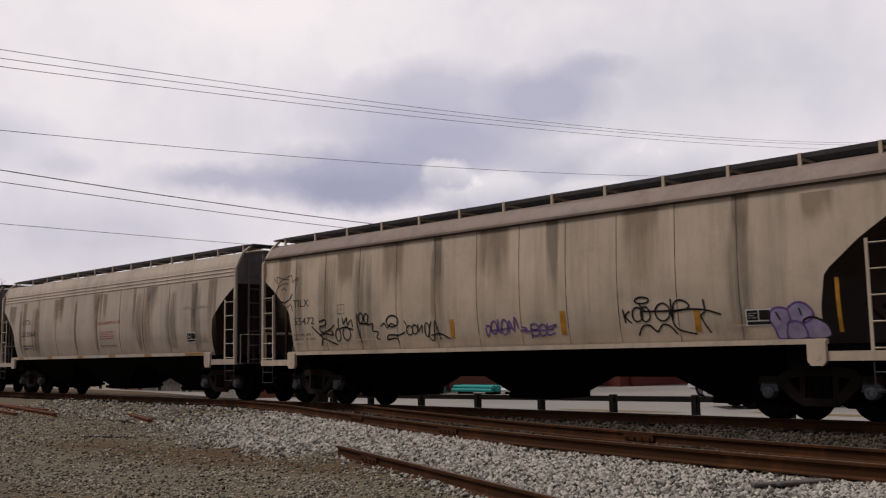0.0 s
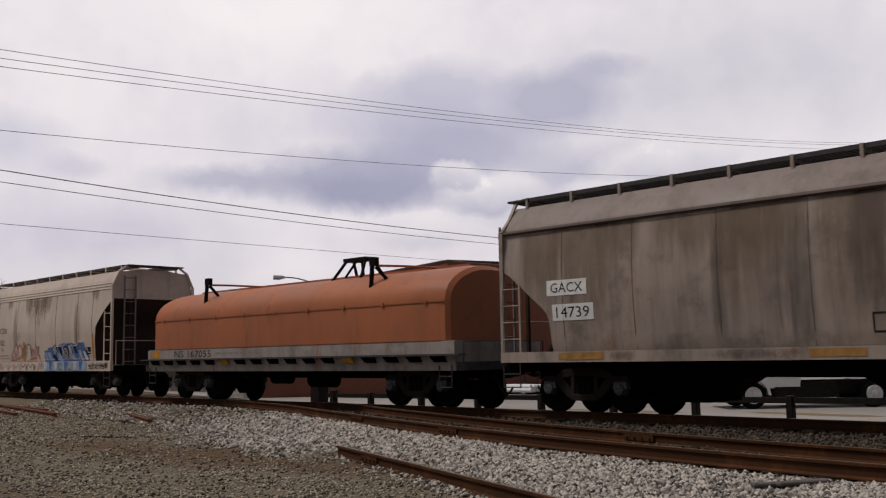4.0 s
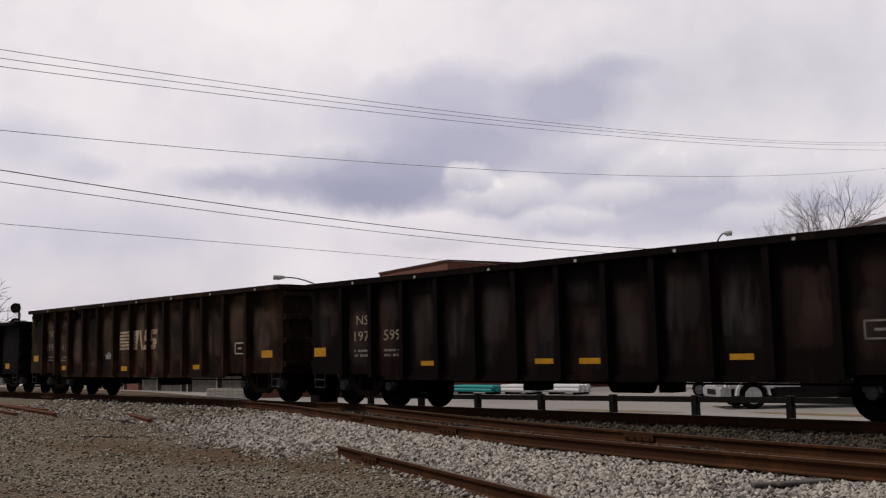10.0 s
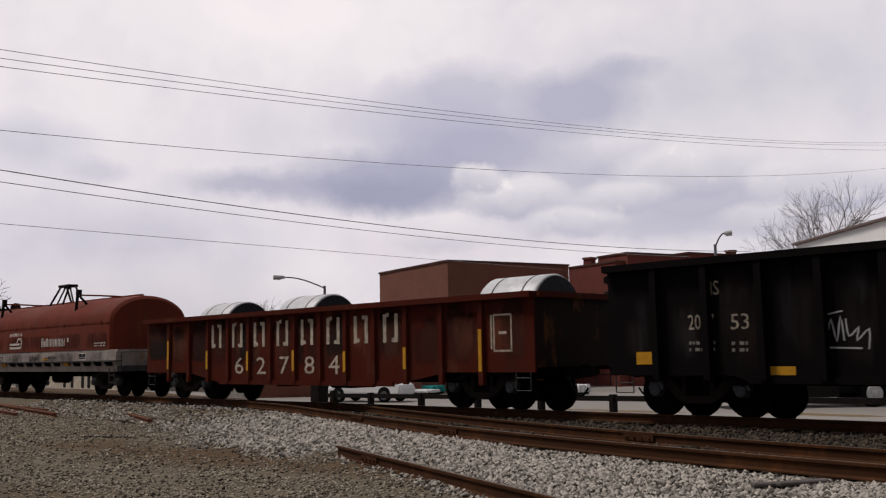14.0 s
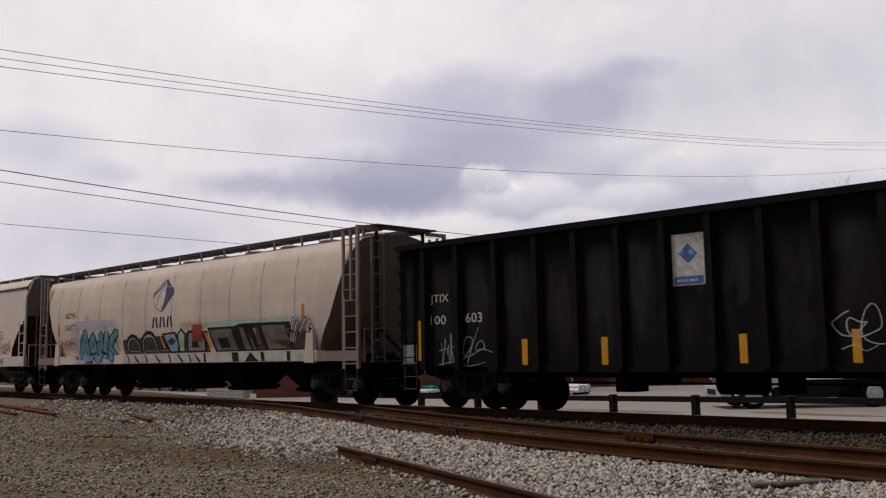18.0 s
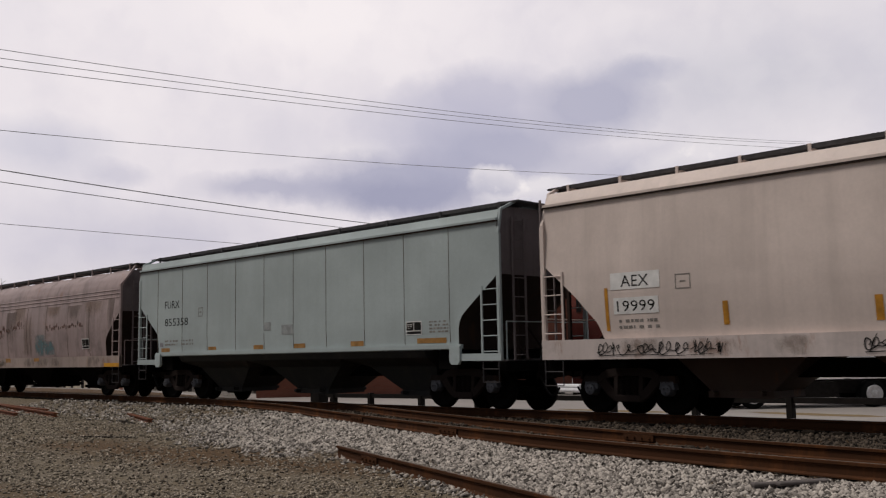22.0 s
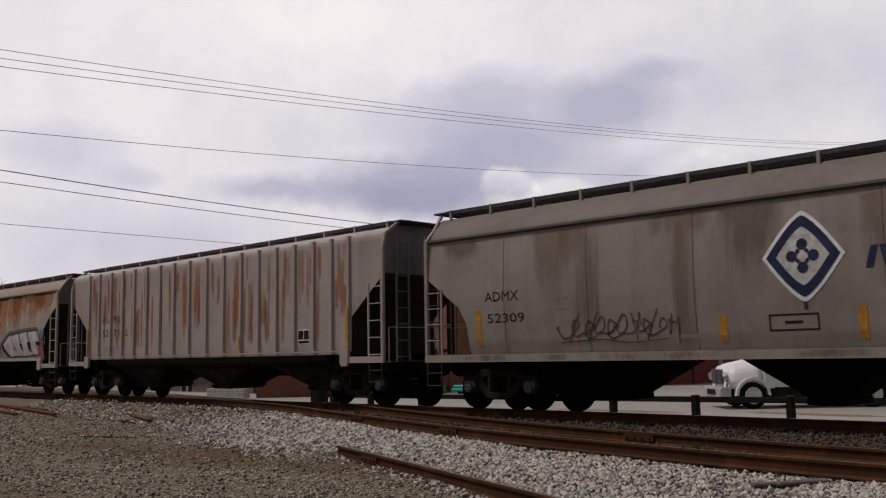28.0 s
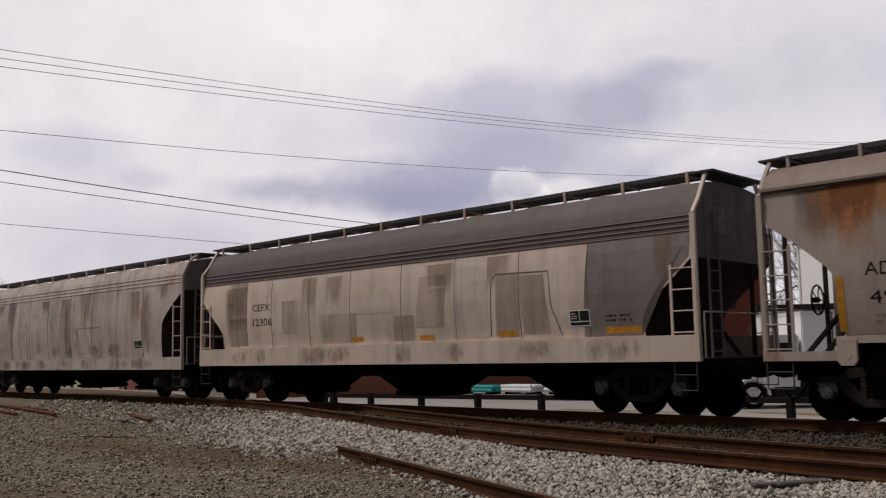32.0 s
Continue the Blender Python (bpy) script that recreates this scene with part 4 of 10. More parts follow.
# ------------------------------------------------------------------ gondolas
def gondola(label, cx, L, mat, z0, z1, ribs, fish=0.0, end_ribs=4, rib_mat=None, truck_in=1.95, ladder=False, rim=None, scuffs=(), scuff_n=3, rings=False, post_d=0.155, end_mat=None):
    """An open gondola: thick side and end walls with posts, a floor and a top chord."""
    car = thing("gondola_car", label, "gondola car", pose(cx, TRACK_Y, 0), "freight cars of the train")
    hl, W = L / 2, 1.47
    half = lambda z: W
    rib_mat = rib_mat or mat
    for s in (-1, 1):
        bm = bmesh.new()
        if fish:
            pts = [(-hl, z0 + fish), (-hl + 2.6, z0 + fish), (-hl + 4.4, z0), (hl - 4.4, z0), (hl - 2.6, z0 + fish), (hl, z0 + fish), (hl, z1), (-hl, z1)]
        else:
            pts = [(-hl, z0 + 0.1), (-hl + 2.6, z0 + 0.1), (-hl + 2.9, z0), (hl - 2.9, z0), (hl - 2.6, z0 + 0.1), (hl, z0 + 0.1), (hl, z1), (-hl, z1)]
        a, b = sorted((s * W, s * (W - 0.04)))
        prism(bm, pts, a, b)
        part("side_wall", bm, mat, car)
        bm = bmesh.new()
        a, b = sorted((s * (W - 0.06), s * (W + 0.18)))
        box(bm, -hl - 0.02, hl + 0.02, a, b, z1 - 0.02, z1 + 0.11)
        part("top_chord", bm, rim or rib_mat, car)
        bm = bmesh.new()
        a, b = sorted((s * (W - 0.02), s * (W + 0.05)))
        box(bm, -hl + (2.9 if not fish else 4.4), hl - (2.9 if not fish else 4.4), a, b, z0 - 0.04, z0 + 0.08)
        part("bottom_chord", bm, rib_mat, car)

    def post_bm(bm):
        prism(bm, [(-0.085, 0.002), (-0.065, post_d), (0.065, post_d), (0.085, 0.002)], 0.0, 1.0)
        for v in bm.verts:
            x, y, z = v.co
            v.co = Vector((x, -W - z, z0 + 0.02 + y * (z1 - z0 - 0.04)))
    me = cached(("side_post", cx), post_bm)
    srnd = random.Random(int(-cx * 7))
    edges = [-hl] + sorted(ribs) + [hl]
    for a, b in zip(edges, edges[1:]):
        for q in range(scuff_n if scuffs else 0):
            w, h = (b - a) * srnd.uniform(0.3, 0.95), (z1 - z0) * srnd.uniform(0.25, 0.9)
            u, v = srnd.uniform(a + 0.03, b - 0.03 - w), srnd.uniform(z0 + 0.12 + fish, z1 - 0.05 - h * 0.8)
            film(car, half, (u, v, u + w, min(v + h, z1 - 0.03)), srnd.choice(scuffs), "scuffed_paint", 0.0026 + 0.0004 * q)
    for x in ribs:
        for s in (0, 180):
            part("side_post", me, rib_mat, car, at=pose(x, 0, 0, 0, 0, s))
    if rings:
        def ring_bm(bm):
            lathe_y(bm, [(-0.012, 0.034), (0.012, 0.034)], 10)
        rm = cached(("lashing_ring",), ring_bm)
        for x in ribs[::2]:
            part("lashing_ring", rm, M["ink_white"], car, at=pose(x + 0.55, -W - 0.185, z1 + 0.02))
    for e in (-1, 1):
        bm = bmesh.new()
        a, b = sorted((e * hl, e * (hl - 0.05)))
        box(bm, a, b, -W + 0.041, W - 0.041, z0 + 0.1 + fish, z1)
        part("end_wall", bm, end_mat or mat, car)
        for i in range(end_ribs):
            bm = bmesh.new()
            zz = z0 + 0.35 + fish + (z1 - z0 - fish - 0.5) * i / max(1, end_ribs - 1)
            a, b = sorted((e * hl, e * (hl + 0.12)))
            prism(bm, [(e * hl, zz - 0.10), (e * (hl + 0.11), zz - 0.05), (e * (hl + 0.11), zz + 0.05), (e * hl, zz + 0.10)], -W + 0.02, W - 0.02)
            part("end_rib", bm, rib_mat, car)
        bm = bmesh.new()
        a, b = sorted((e * (hl - 0.08), e * (hl + 0.12)))
        box(bm, a, b, -W + 0.06, W - 0.06, z1 - 0.02, z1 + 0.11)
        part("end_chord", bm, rim or rib_mat, car)
        for s in (-1, 1):
            xo = e * (hl - 0.32) - (0.22 if s < 0 else -0.22)
            if ladder:
                part("ladder", ladder_mesh(z0 + 0.2 + fish, z1 - 0.1, 0.44, 6), M["under"], car, at=pose(xo, s * (W + 0.04), 0, 0, 0, 0 if s < 0 else 180))
            part("stirrup_step", stirrup_mesh(0.45, z0 + 0.15 + fish, 0.40), M["grate"], car, at=pose(xo, s * (W - 0.02), 0, 0, 0, 0 if s < 0 else 180))
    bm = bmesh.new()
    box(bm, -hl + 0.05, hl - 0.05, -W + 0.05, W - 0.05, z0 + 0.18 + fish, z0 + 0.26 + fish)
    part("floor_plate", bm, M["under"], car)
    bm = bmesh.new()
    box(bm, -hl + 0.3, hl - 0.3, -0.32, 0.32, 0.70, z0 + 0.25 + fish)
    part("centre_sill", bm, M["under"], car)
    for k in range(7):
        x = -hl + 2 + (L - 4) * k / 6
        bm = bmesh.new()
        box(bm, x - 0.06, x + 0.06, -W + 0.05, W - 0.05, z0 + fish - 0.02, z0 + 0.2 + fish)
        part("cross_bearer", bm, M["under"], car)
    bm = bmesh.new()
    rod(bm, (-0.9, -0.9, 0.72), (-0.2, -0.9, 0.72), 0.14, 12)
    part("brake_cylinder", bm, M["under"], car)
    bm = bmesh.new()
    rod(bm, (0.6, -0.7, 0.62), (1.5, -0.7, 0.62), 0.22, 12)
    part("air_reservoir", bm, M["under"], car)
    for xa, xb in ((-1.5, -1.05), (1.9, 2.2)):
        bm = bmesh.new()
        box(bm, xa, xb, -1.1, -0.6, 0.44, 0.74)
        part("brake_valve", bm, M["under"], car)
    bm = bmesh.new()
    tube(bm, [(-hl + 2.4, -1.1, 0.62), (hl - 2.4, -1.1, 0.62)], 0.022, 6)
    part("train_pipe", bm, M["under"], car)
    for e in (-1, 1):
        add_truck(car, e * (hl - truck_in))
    add_ends(car, hl - 0.05)
    return car, half


# ------------------------------------------------------------------ coil cars with a long round hood
def coil_car(label, cx, L, hood_mat, deck_mat, hood_half, z_deck, z_low, z_spring, z_top, seam_z, lifts, hoop_x, hoop_top):
    car = thing("coil_car", label, "coil car", pose(cx, TRACK_Y, 0), "freight cars of the train")
    hl, W = L / 2, 1.52
    # hood: lower walls, rounded crown, rounded end caps
    n = 14
    sect = [(-W, z_low), (-W, z_spring)] + [(-W * math.cos(math.pi * k / n), z_spring + (z_top - z_spring) * math.sin(math.pi * k / n)) for k in range(1, n)] + [(W, z_spring), (W, z_low)]
    bm = bmesh.new()
    xs = [-hood_half, -hood_half + 0.10, -hood_half + 0.4] + [-hood_half + 0.4 + (2 * hood_half - 0.8) * i / 10 for i in range(1, 10)] + [hood_half - 0.4, hood_half - 0.10, hood_half]
    rings = []
    for i, x in enumerate(xs):
        k = 0.93 if i in (0, len(xs) - 1) else (0.985 if i in (1, len(xs) - 2) else 1.0)
        rings.append([bm.verts.new((x, y * k, z_low + (z - z_low) * k)) for y, z in sect])
    for p, q in zip(rings, rings[1:]):
        for i in range(len(p) - 1):
            bm.faces.new((p[i], p[i + 1], q[i + 1], q[i]))
    bm.faces.new(rings[0])
    bm.faces.new(rings[-1][::-1])
    bmesh.ops.recalc_face_normals(bm, faces=bm.faces)
    bm.normal_update()
    for f in bm.faces:
        f.smooth = len(f.verts) == 4
    for e in bm.edges:
        if len(e.link_faces) == 2 and e.calc_face_angle(0) > radians(35):
            e.smooth = False
    hood = part("hood", bm, hood_mat, car)
    bm = bmesh.new()
    box(bm, -hood_half + 0.12, hood_half - 0.12, -W - 0.014, -W + 0.005, seam_z - 0.018, seam_z + 0.018)
    box(bm, -hood_half + 0.12, hood_half - 0.12, W - 0.005, W + 0.03, seam_z - 0.03, seam_z + 0.03)
    part("hood_seam", bm, hood_mat, hood)
    for k in range(9):
        x = -hood_half + 0.7 + (2 * hood_half - 1.4) * k / 8
        bm = bmesh.new()
        box(bm, x - 0.05, x + 0.05, -W - 0.035, -W - 0.0145, seam_z - 0.04, seam_z + 0.05)
        part("seam_clip", bm, hood_mat, hood)
    bm = bmesh.new()
    box(bm, -hood_half + 0.6, hood_half - 0.6, -0.06, 0.06, z_top - 0.02, z_top + 0.07)
    part("ridge_bar", bm, hood_mat, hood)
    for x in lifts:
        bm = bmesh.new()
        rod(bm, (x, -1.30, z_top - 0.95), (x + 0.02, -1.22, z_top + 0.18), 0.06, 6)
        rod(bm, (x + 0.10, -1.18, z_top + 0.1), (x + 0.30, -0.95, z_top - 0.25), 0.045, 6)
        box(bm, x - 0.06, x + 0.16, -1.26, -1.12, z_top + 0.12, z_top + 0.34)
        part("lift_bracket", bm, M["truck"], hood)
        bm = bmesh.new()
        tube(bm, [(x + 0.10, -1.16, z_top + 0.13), (x + 0.55, -0.6, z_top + 0.11), (x + 1.2, 0.0, z_top + 0.05)], 0.032, 6)
        part("lift_arm", bm, hood_mat, hood)
    bm = bmesh.new()
    for s in (-1, 1):
        tube(bm, [(hoop_x - 0.62, s * 0.5, z_top - 0.1), (hoop_x - 0.40, s * 0.12, hoop_top - 0.06), (hoop_x + 0.40, s * 0.12, hoop_top - 0.06), (hoop_x + 0.62, s * 0.5, z_top - 0.1)], 0.045, 6)
        rod(bm, (hoop_x - 0.2, s * 0.35, z_top), (hoop_x - 0.02, s * 0.1, hoop_top - 0.1), 0.035, 6)
    box(bm, hoop_x - 0.48, hoop_x + 0.48, -0.2, 0.2, hoop_top - 0.10, hoop_top)
    part("lifting_frame", bm, M["truck"], hood)
    # deck
    bm = bmesh.new()
    box(bm, -hl, hl, -1.50, 1.50, z_deck[0] + 0.05, z_low - 0.01)
    part("deck", bm, deck_mat, car)
    for s in (-1, 1):
        bm = bmesh.new()
        a, b = sorted((s * 1.501, s * 1.56))
        box(bm, -hl, hl, a, b, z_deck[0] + 0.27, z_deck[1])
        part("side_sill", bm, deck_mat, car)
        bm = bmesh.new()
        a, b = sorted((s * 1.501, s * 1.53))
        box(bm, -hl, hl, a, b, z_deck[0] - 0.12, z_deck[0] + 0.22)
        part("lower_sill", bm, deck_mat, car)
        bm = bmesh.new()
        a, b = sorted((s * 1.45, s * 1.70))
        box(bm, -hl - 0.25, hl + 0.25, a, b, z_deck[0] + 0.225, z_deck[0] + 0.265)
        part("side_step", bm, M["grate"], car)
    for k in range(17):
        x = -hl + 0.5 + (L - 1.0) * k / 16
        bm = bmesh.new()
        prism(bm, [(x - 0.30, z_deck[0] + 0.22), (x - 0.12, z_deck[0] + 0.08), (x + 0.24, z_deck[0] + 0.08), (x + 0.16, z_deck[0] + 0.22)], -1.60, -1.531)
        part("stake_pocket", bm, M["orange"] if k % 7 == 5 else M["under"], car)
    bm = bmesh.new()
    box(bm, -hl + 0.2, hl - 0.2, -0.34, 0.34, 0.66, z_deck[0] + 0.06)
    part("centre_sill", bm, M["under"], car)
    for k in range(8):
        x = -hl + 2 + (L - 4) * k / 7
        bm = bmesh.new()
        box(bm, x - 0.06, x + 0.06, -1.4, 1.4, z_deck[0] - 0.12, z_deck[0] + 0.06)
        part("cross_bearer", bm, M["under"], car)
    for nm, xa, xb, z, r in (("brake_cylinder", -1.0, -0.2, 0.66, 0.16), ("air_reservoir", 0.8, 1.8, 0.62, 0.20)):
        bm = bmesh.new()
        rod(bm, (xa, -0.8, z), (xb, -0.8, z), r, 12)
        part(nm, bm, M["under"], car)
    for e in (-1, 1):
        bm = bmesh.new()
        box(bm, e * (hl + 0.12) - 0.13, e * (hl + 0.12) + 0.13, -1.5, 1.5, z_deck[0] - 0.12, z_deck[0] + 0.08)
        part("end_platform", bm, M["grate"], car)
        bm = bmesh.new()
        tube(bm, [(e * (hl + 0.18), -1.45, z_deck[0]), (e * (hl + 0.18), -1.45, z_deck[0] + 0.55), (e * (hl + 0.18), 1.45, z_deck[0] + 0.55), (e * (hl + 0.18), 1.45, z_deck[0])], 0.018, 6)
        part("end_handrail", bm, M["grate"], car)
        for s in (-1, 1):
            part("stirrup_step", stirrup_mesh(0.5, z_deck[0], 0.40), M["grate"], car, at=pose(e * (hl - 0.3) - 0.2, s * 1.55, 0))
        add_truck(car, e * (hl - 1.85))
    add_ends(car, hl + 0.1)
    return car, (lambda z: W if z > z_low else 1.56)


# ------------------------------------------------------------------ the train, head to tail
CARS = []


def note(car_half, cx):
    CARS.append((car_half[0], cx))
    return car_half


def strips(car, half, rects, m="yellow", name="reflective_strip", lean=0.0):
    for r in rects:
        rect_paint(car, half, r, M[m], name, lean=lean)


BLUE = plain("blue_spray_paint", (0.07, 0.14, 0.36), 0.5)
PALE_BLUE = plain("pale_blue_spray_paint", (0.26, 0.36, 0.52), 0.5)
PALE_PINK = plain("faded_pink_spray_paint", (0.60, 0.42, 0.36), 0.6)
BROWN_G = plain("faded_brown_spray_paint", (0.24, 0.12, 0.09), 0.6)
ROSE = plain("rose_spray_paint", (0.50, 0.28, 0.22), 0.6)
CREAM = plain("cream_spray_paint", (0.62, 0.55, 0.48), 0.6)
PURPLE = plain("purple_spray_paint", (0.16, 0.09, 0.26), 0.5)
LILAC = plain("lilac_spray_paint", (0.34, 0.28, 0.44), 0.5)
PALE_LILAC = plain("pale_lilac_spray_paint", (0.50, 0.46, 0.50), 0.6)
TEAL = plain("teal_spray_paint", (0.06, 0.26, 0.30), 0.5)
CYAN = plain("sea_blue_spray_paint", (0.13, 0.27, 0.42), 0.5)
GREY_G = plain("grey_spray_paint", (0.26, 0.26, 0.28), 0.6)
MINT = plain("pale_green_spray_paint", (0.38, 0.50, 0.40), 0.6)
NAVY_INK = plain("dark_navy_spray_paint", (0.012, 0.018, 0.055), 0.5)
RED_G = plain("crimson_spray_paint", (0.42, 0.05, 0.07), 0.5)

# 1: long tan hopper with scrawled tags
P = paint("tan_hopper_paint", (0.60, 0.535, 0.42), dirt=0.28, streak=0.6, shift=1)
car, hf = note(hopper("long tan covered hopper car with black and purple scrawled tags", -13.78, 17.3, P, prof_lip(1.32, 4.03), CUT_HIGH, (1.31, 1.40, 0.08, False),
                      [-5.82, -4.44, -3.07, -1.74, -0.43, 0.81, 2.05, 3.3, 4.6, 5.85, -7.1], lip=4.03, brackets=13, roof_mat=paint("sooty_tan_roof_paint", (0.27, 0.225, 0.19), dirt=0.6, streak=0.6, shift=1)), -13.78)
lettering(car, hf, "TILX", (-7.2, 2.60, -6.50, 2.80), M["ink_black"])
lettering(car, hf, "55472", (-7.15, 2.12, -6.28, 2.31), M["ink_black"])
frame_paint(car, hf, (-5.3, 2.35, -5.03, 2.58), M["ink_grey"])
bars(car, hf, (-7.2, 1.68, -6.3, 1.92), 2, M["ink_grey"])
strips(car, hf, [(-1.30, 1.62, -1.17, 2.05), (1.86, 1.62, 2.0, 2.10), (4.93, 1.58, 5.05, 2.01), (7.55, 1.5, 7.62, 2.4)], "orange", "rust_streak")
INK = M["ink_black"]
scrawl(car, hf, (-6.39, 1.54, -5.36, 2.23), [[(0.0, 0.76), (0.22, 0.52), (0.45, 0.28)], [(0.30, 0.92), (0.55, 0.98), (0.55, 0.78), (0.32, 0.72), (0.42, 0.5), (0.75, 0.62), (0.92, 0.78)], [(0.28, 0.42), (0.55, 0.45), (0.85, 0.40), (0.78, 0.55)], [(0.32, 0.0), (0.42, 0.25), (0.62, 0.2), (0.98, 0.02)]], INK, 0.04)
scrawl(car, hf, (-5.41, 1.65, -4.66, 2.27), [[(0.18, 0.95), (0.16, 0.55)], ring(0.12, 0.25, 0.14, 0.26), ring(0.58, 0.3, 0.2, 0.28, s=1.0), [(0.4, 0.95), (0.45, 0.7), (0.62, 0.95), (0.65, 0.65), (0.85, 0.85), (0.92, 0.55)], [(0.2, 0.5), (0.5, 0.55), (0.95, 0.45)]], INK, 0.038)
scrawl(car, hf, (-4.59, 1.56, -3.7, 2.35), [[(0.05, 0.98), (0.08, 0.5), (0.20, 0.02)], ring(0.22, 0.82, 0.10, 0.16, s=2), ring(0.45, 0.8, 0.09, 0.15), [(0.55, 0.9), (0.5, 0.6), (0.72, 0.62), (0.7, 0.4), (0.92, 0.35), (0.85, 0.18), (0.98, 0.12)], [(0.15, 0.65), (0.55, 0.62)]], INK, 0.036)
scrawl(car, hf, (-3.71, 1.54, -2.75, 2.24), [ring(0.5, 0.78, 0.22, 0.2, s=1), [(0.05, 0.62), (0.2, 0.72), (0.3, 0.55), (0.45, 0.7), (0.62, 0.6)], [(0.7, 0.28), (0.35, 0.3), (0.28, 0.15), (0.62, 0.18), (0.68, 0.0)], [(0.62, 0.24), (0.95, 0.38)]], INK, 0.04)
scrawl(car, hf, (-2.84, 1.54, -1.32, 2.09), [[(0.02, 0.98), (0.10, 0.65)], ring(0.13, 0.55, 0.07, 0.2), ring(0.25, 0.58, 0.06, 0.2, s=1), [(0.33, 0.8), (0.33, 0.5), (0.42, 0.75), (0.4, 0.4)], ring(0.52, 0.55, 0.05, 0.3, s=2), [(0.62, 0.9), (0.55, 0.3), (0.66, 0.1), (0.7, 0.9), (0.8, 0.1)], [(0.6, 0.3), (0.8, 0.35), (1.0, 0.12)]], INK, 0.034)
scrawl(car, hf, (-0.26, 1.59, 0.74, 2.05), [[(0.05, 0.5), (0.1, 0.1), (0.2, 0.55), (0.05, 0.6)], ring(0.3, 0.5, 0.09, 0.3), [(0.42, 0.9), (0.44, 0.3), (0.55, 0.3)], ring(0.6, 0.5, 0.09, 0.35, s=1), [(0.72, 0.2), (0.74, 0.8), (0.86, 0.3), (0.9, 0.95), (1.0, 0.4)], [(0.2, 0.35), (0.8, 0.45)]], PURPLE, 0.042)
scrawl(car, hf, (0.77, 1.55, 1.76, 1.90), [[(0.0, 0.5), (0.2, 0.6), (0.05, 0.75)], [(0.3, 0.9), (0.32, 0.0)], ring(0.4, 0.7, 0.1, 0.2), ring(0.42, 0.35, 0.11, 0.2, s=1), ring(0.62, 0.5, 0.1, 0.35, s=2), [(0.75, 0.9), (0.75, 0.2), (0.95, 0.3)], [(0.72, 0.6), (1.0, 0.8), (0.85, 0.5)], [(0.1, 0.45), (0.9, 0.5)]], PURPLE, 0.04)
scrawl(car, hf, (3.38, 1.53, 5.47, 2.29), [[(0.01, 0.70), (0.028, 0.36)], [(0.085, 0.64), (0.03, 0.52), (0.095, 0.34)], ring(0.165, 0.55, 0.055, 0.18), ring(0.25, 0.55, 0.05, 0.19, s=1), ring(0.43, 0.58, 0.075, 0.22, s=2), [(0.52, 0.90), (0.525, 0.4), (0.58, 0.14), (0.75, 0.01)], [(0.22, 0.62), (0.50, 0.60), (0.70, 0.62), (0.86, 0.58), (1.0, 0.46)],
         [(0.53, 0.40), (0.55, 0.78), (0.63, 0.85), (0.70, 0.72), (0.66, 0.62), (0.54, 0.58)], ring(0.22, 0.90, 0.075, 0.08, s=1), [(0.16, 0.02), (0.21, 0.24), (0.29, 0.26), (0.36, 0.10), (0.42, 0.27), (0.5, 0.22), (0.56, 0.02)], [(0.84, 0.84), (0.85, 0.55), (0.81, 0.42), (0.89, 0.03)], [(0.19, 0.80), (0.26, 0.60)]], INK, 0.036)
placard(car, hf, (5.96, 1.67, 6.39, 1.92))
BUB = (6.36, 1.42, 7.41, 2.02)
for k, pts in enumerate(([(0.0, 0.55), (0.06, 0.82), (0.2, 0.88), (0.33, 0.80), (0.37, 0.55), (0.33, 0.1), (0.3, 0.0), (0.14, 0.0), (0.08, 0.3)], [(0.33, 0.85), (0.48, 1.0), (0.63, 0.95), (0.74, 0.72), (0.7, 0.5), (0.55, 0.42), (0.38, 0.5)], [(0.58, 0.5), (0.70, 0.57), (0.85, 0.5), (0.98, 0.3), (0.97, 0.0), (0.6, 0.0)], [(0.32, 0.45), (0.45, 0.48), (0.58, 0.35), (0.6, 0.0), (0.3, 0.0)])):
    f = lobe(car, hf, BUB, pts, LILAC, "graffiti_bubble", 0.006 + 0.002 * k, "lilac bubble letter with a dark outline")
    scrawl(f, hf, BUB, [pts + pts[:1]], PURPLE if k != 2 else INK, 0.04, "bubble_outline", off=0.007 + 0.002 * k)
scrawl(car, hf, BUB, [[(0.13, 0.75), (0.2, 0.52)], [(0.52, 0.85), (0.56, 0.62)]], INK, 0.03, off=0.016)
bm = bmesh.new()
for k in (0.0, 0.5):
    stroke(bm, [(-7.6 + (0.36 + 0.08 * k) * math.cos(a * 0.6), 3.08 + (0.34 - 0.16 * k) * math.sin(a * 0.6) - 0.1 * k) for a in range(2, 11)], 0.022)
stroke(bm, [(-8.1, 3.45), (-7.95, 3.3), (-7.98, 3.5), (-7.7, 3.42), (-7.3, 3.5), (-7.25, 3.3), (-7.0, 3.42), (-7.1, 3.1)], 0.022)
stroke(bm, [(-7.75, 3.1), (-7.62, 3.16), (-7.5, 3.08)], 0.022)
stroke(bm, [(-7.6, 2.75), (-7.5, 2.6), (-7.3, 2.7), (-7.2, 2.5)], 0.022)
conform(bm, hf)
part("line_doodle", bm, M["ink_black"], car, "black line doodle of loops and points")

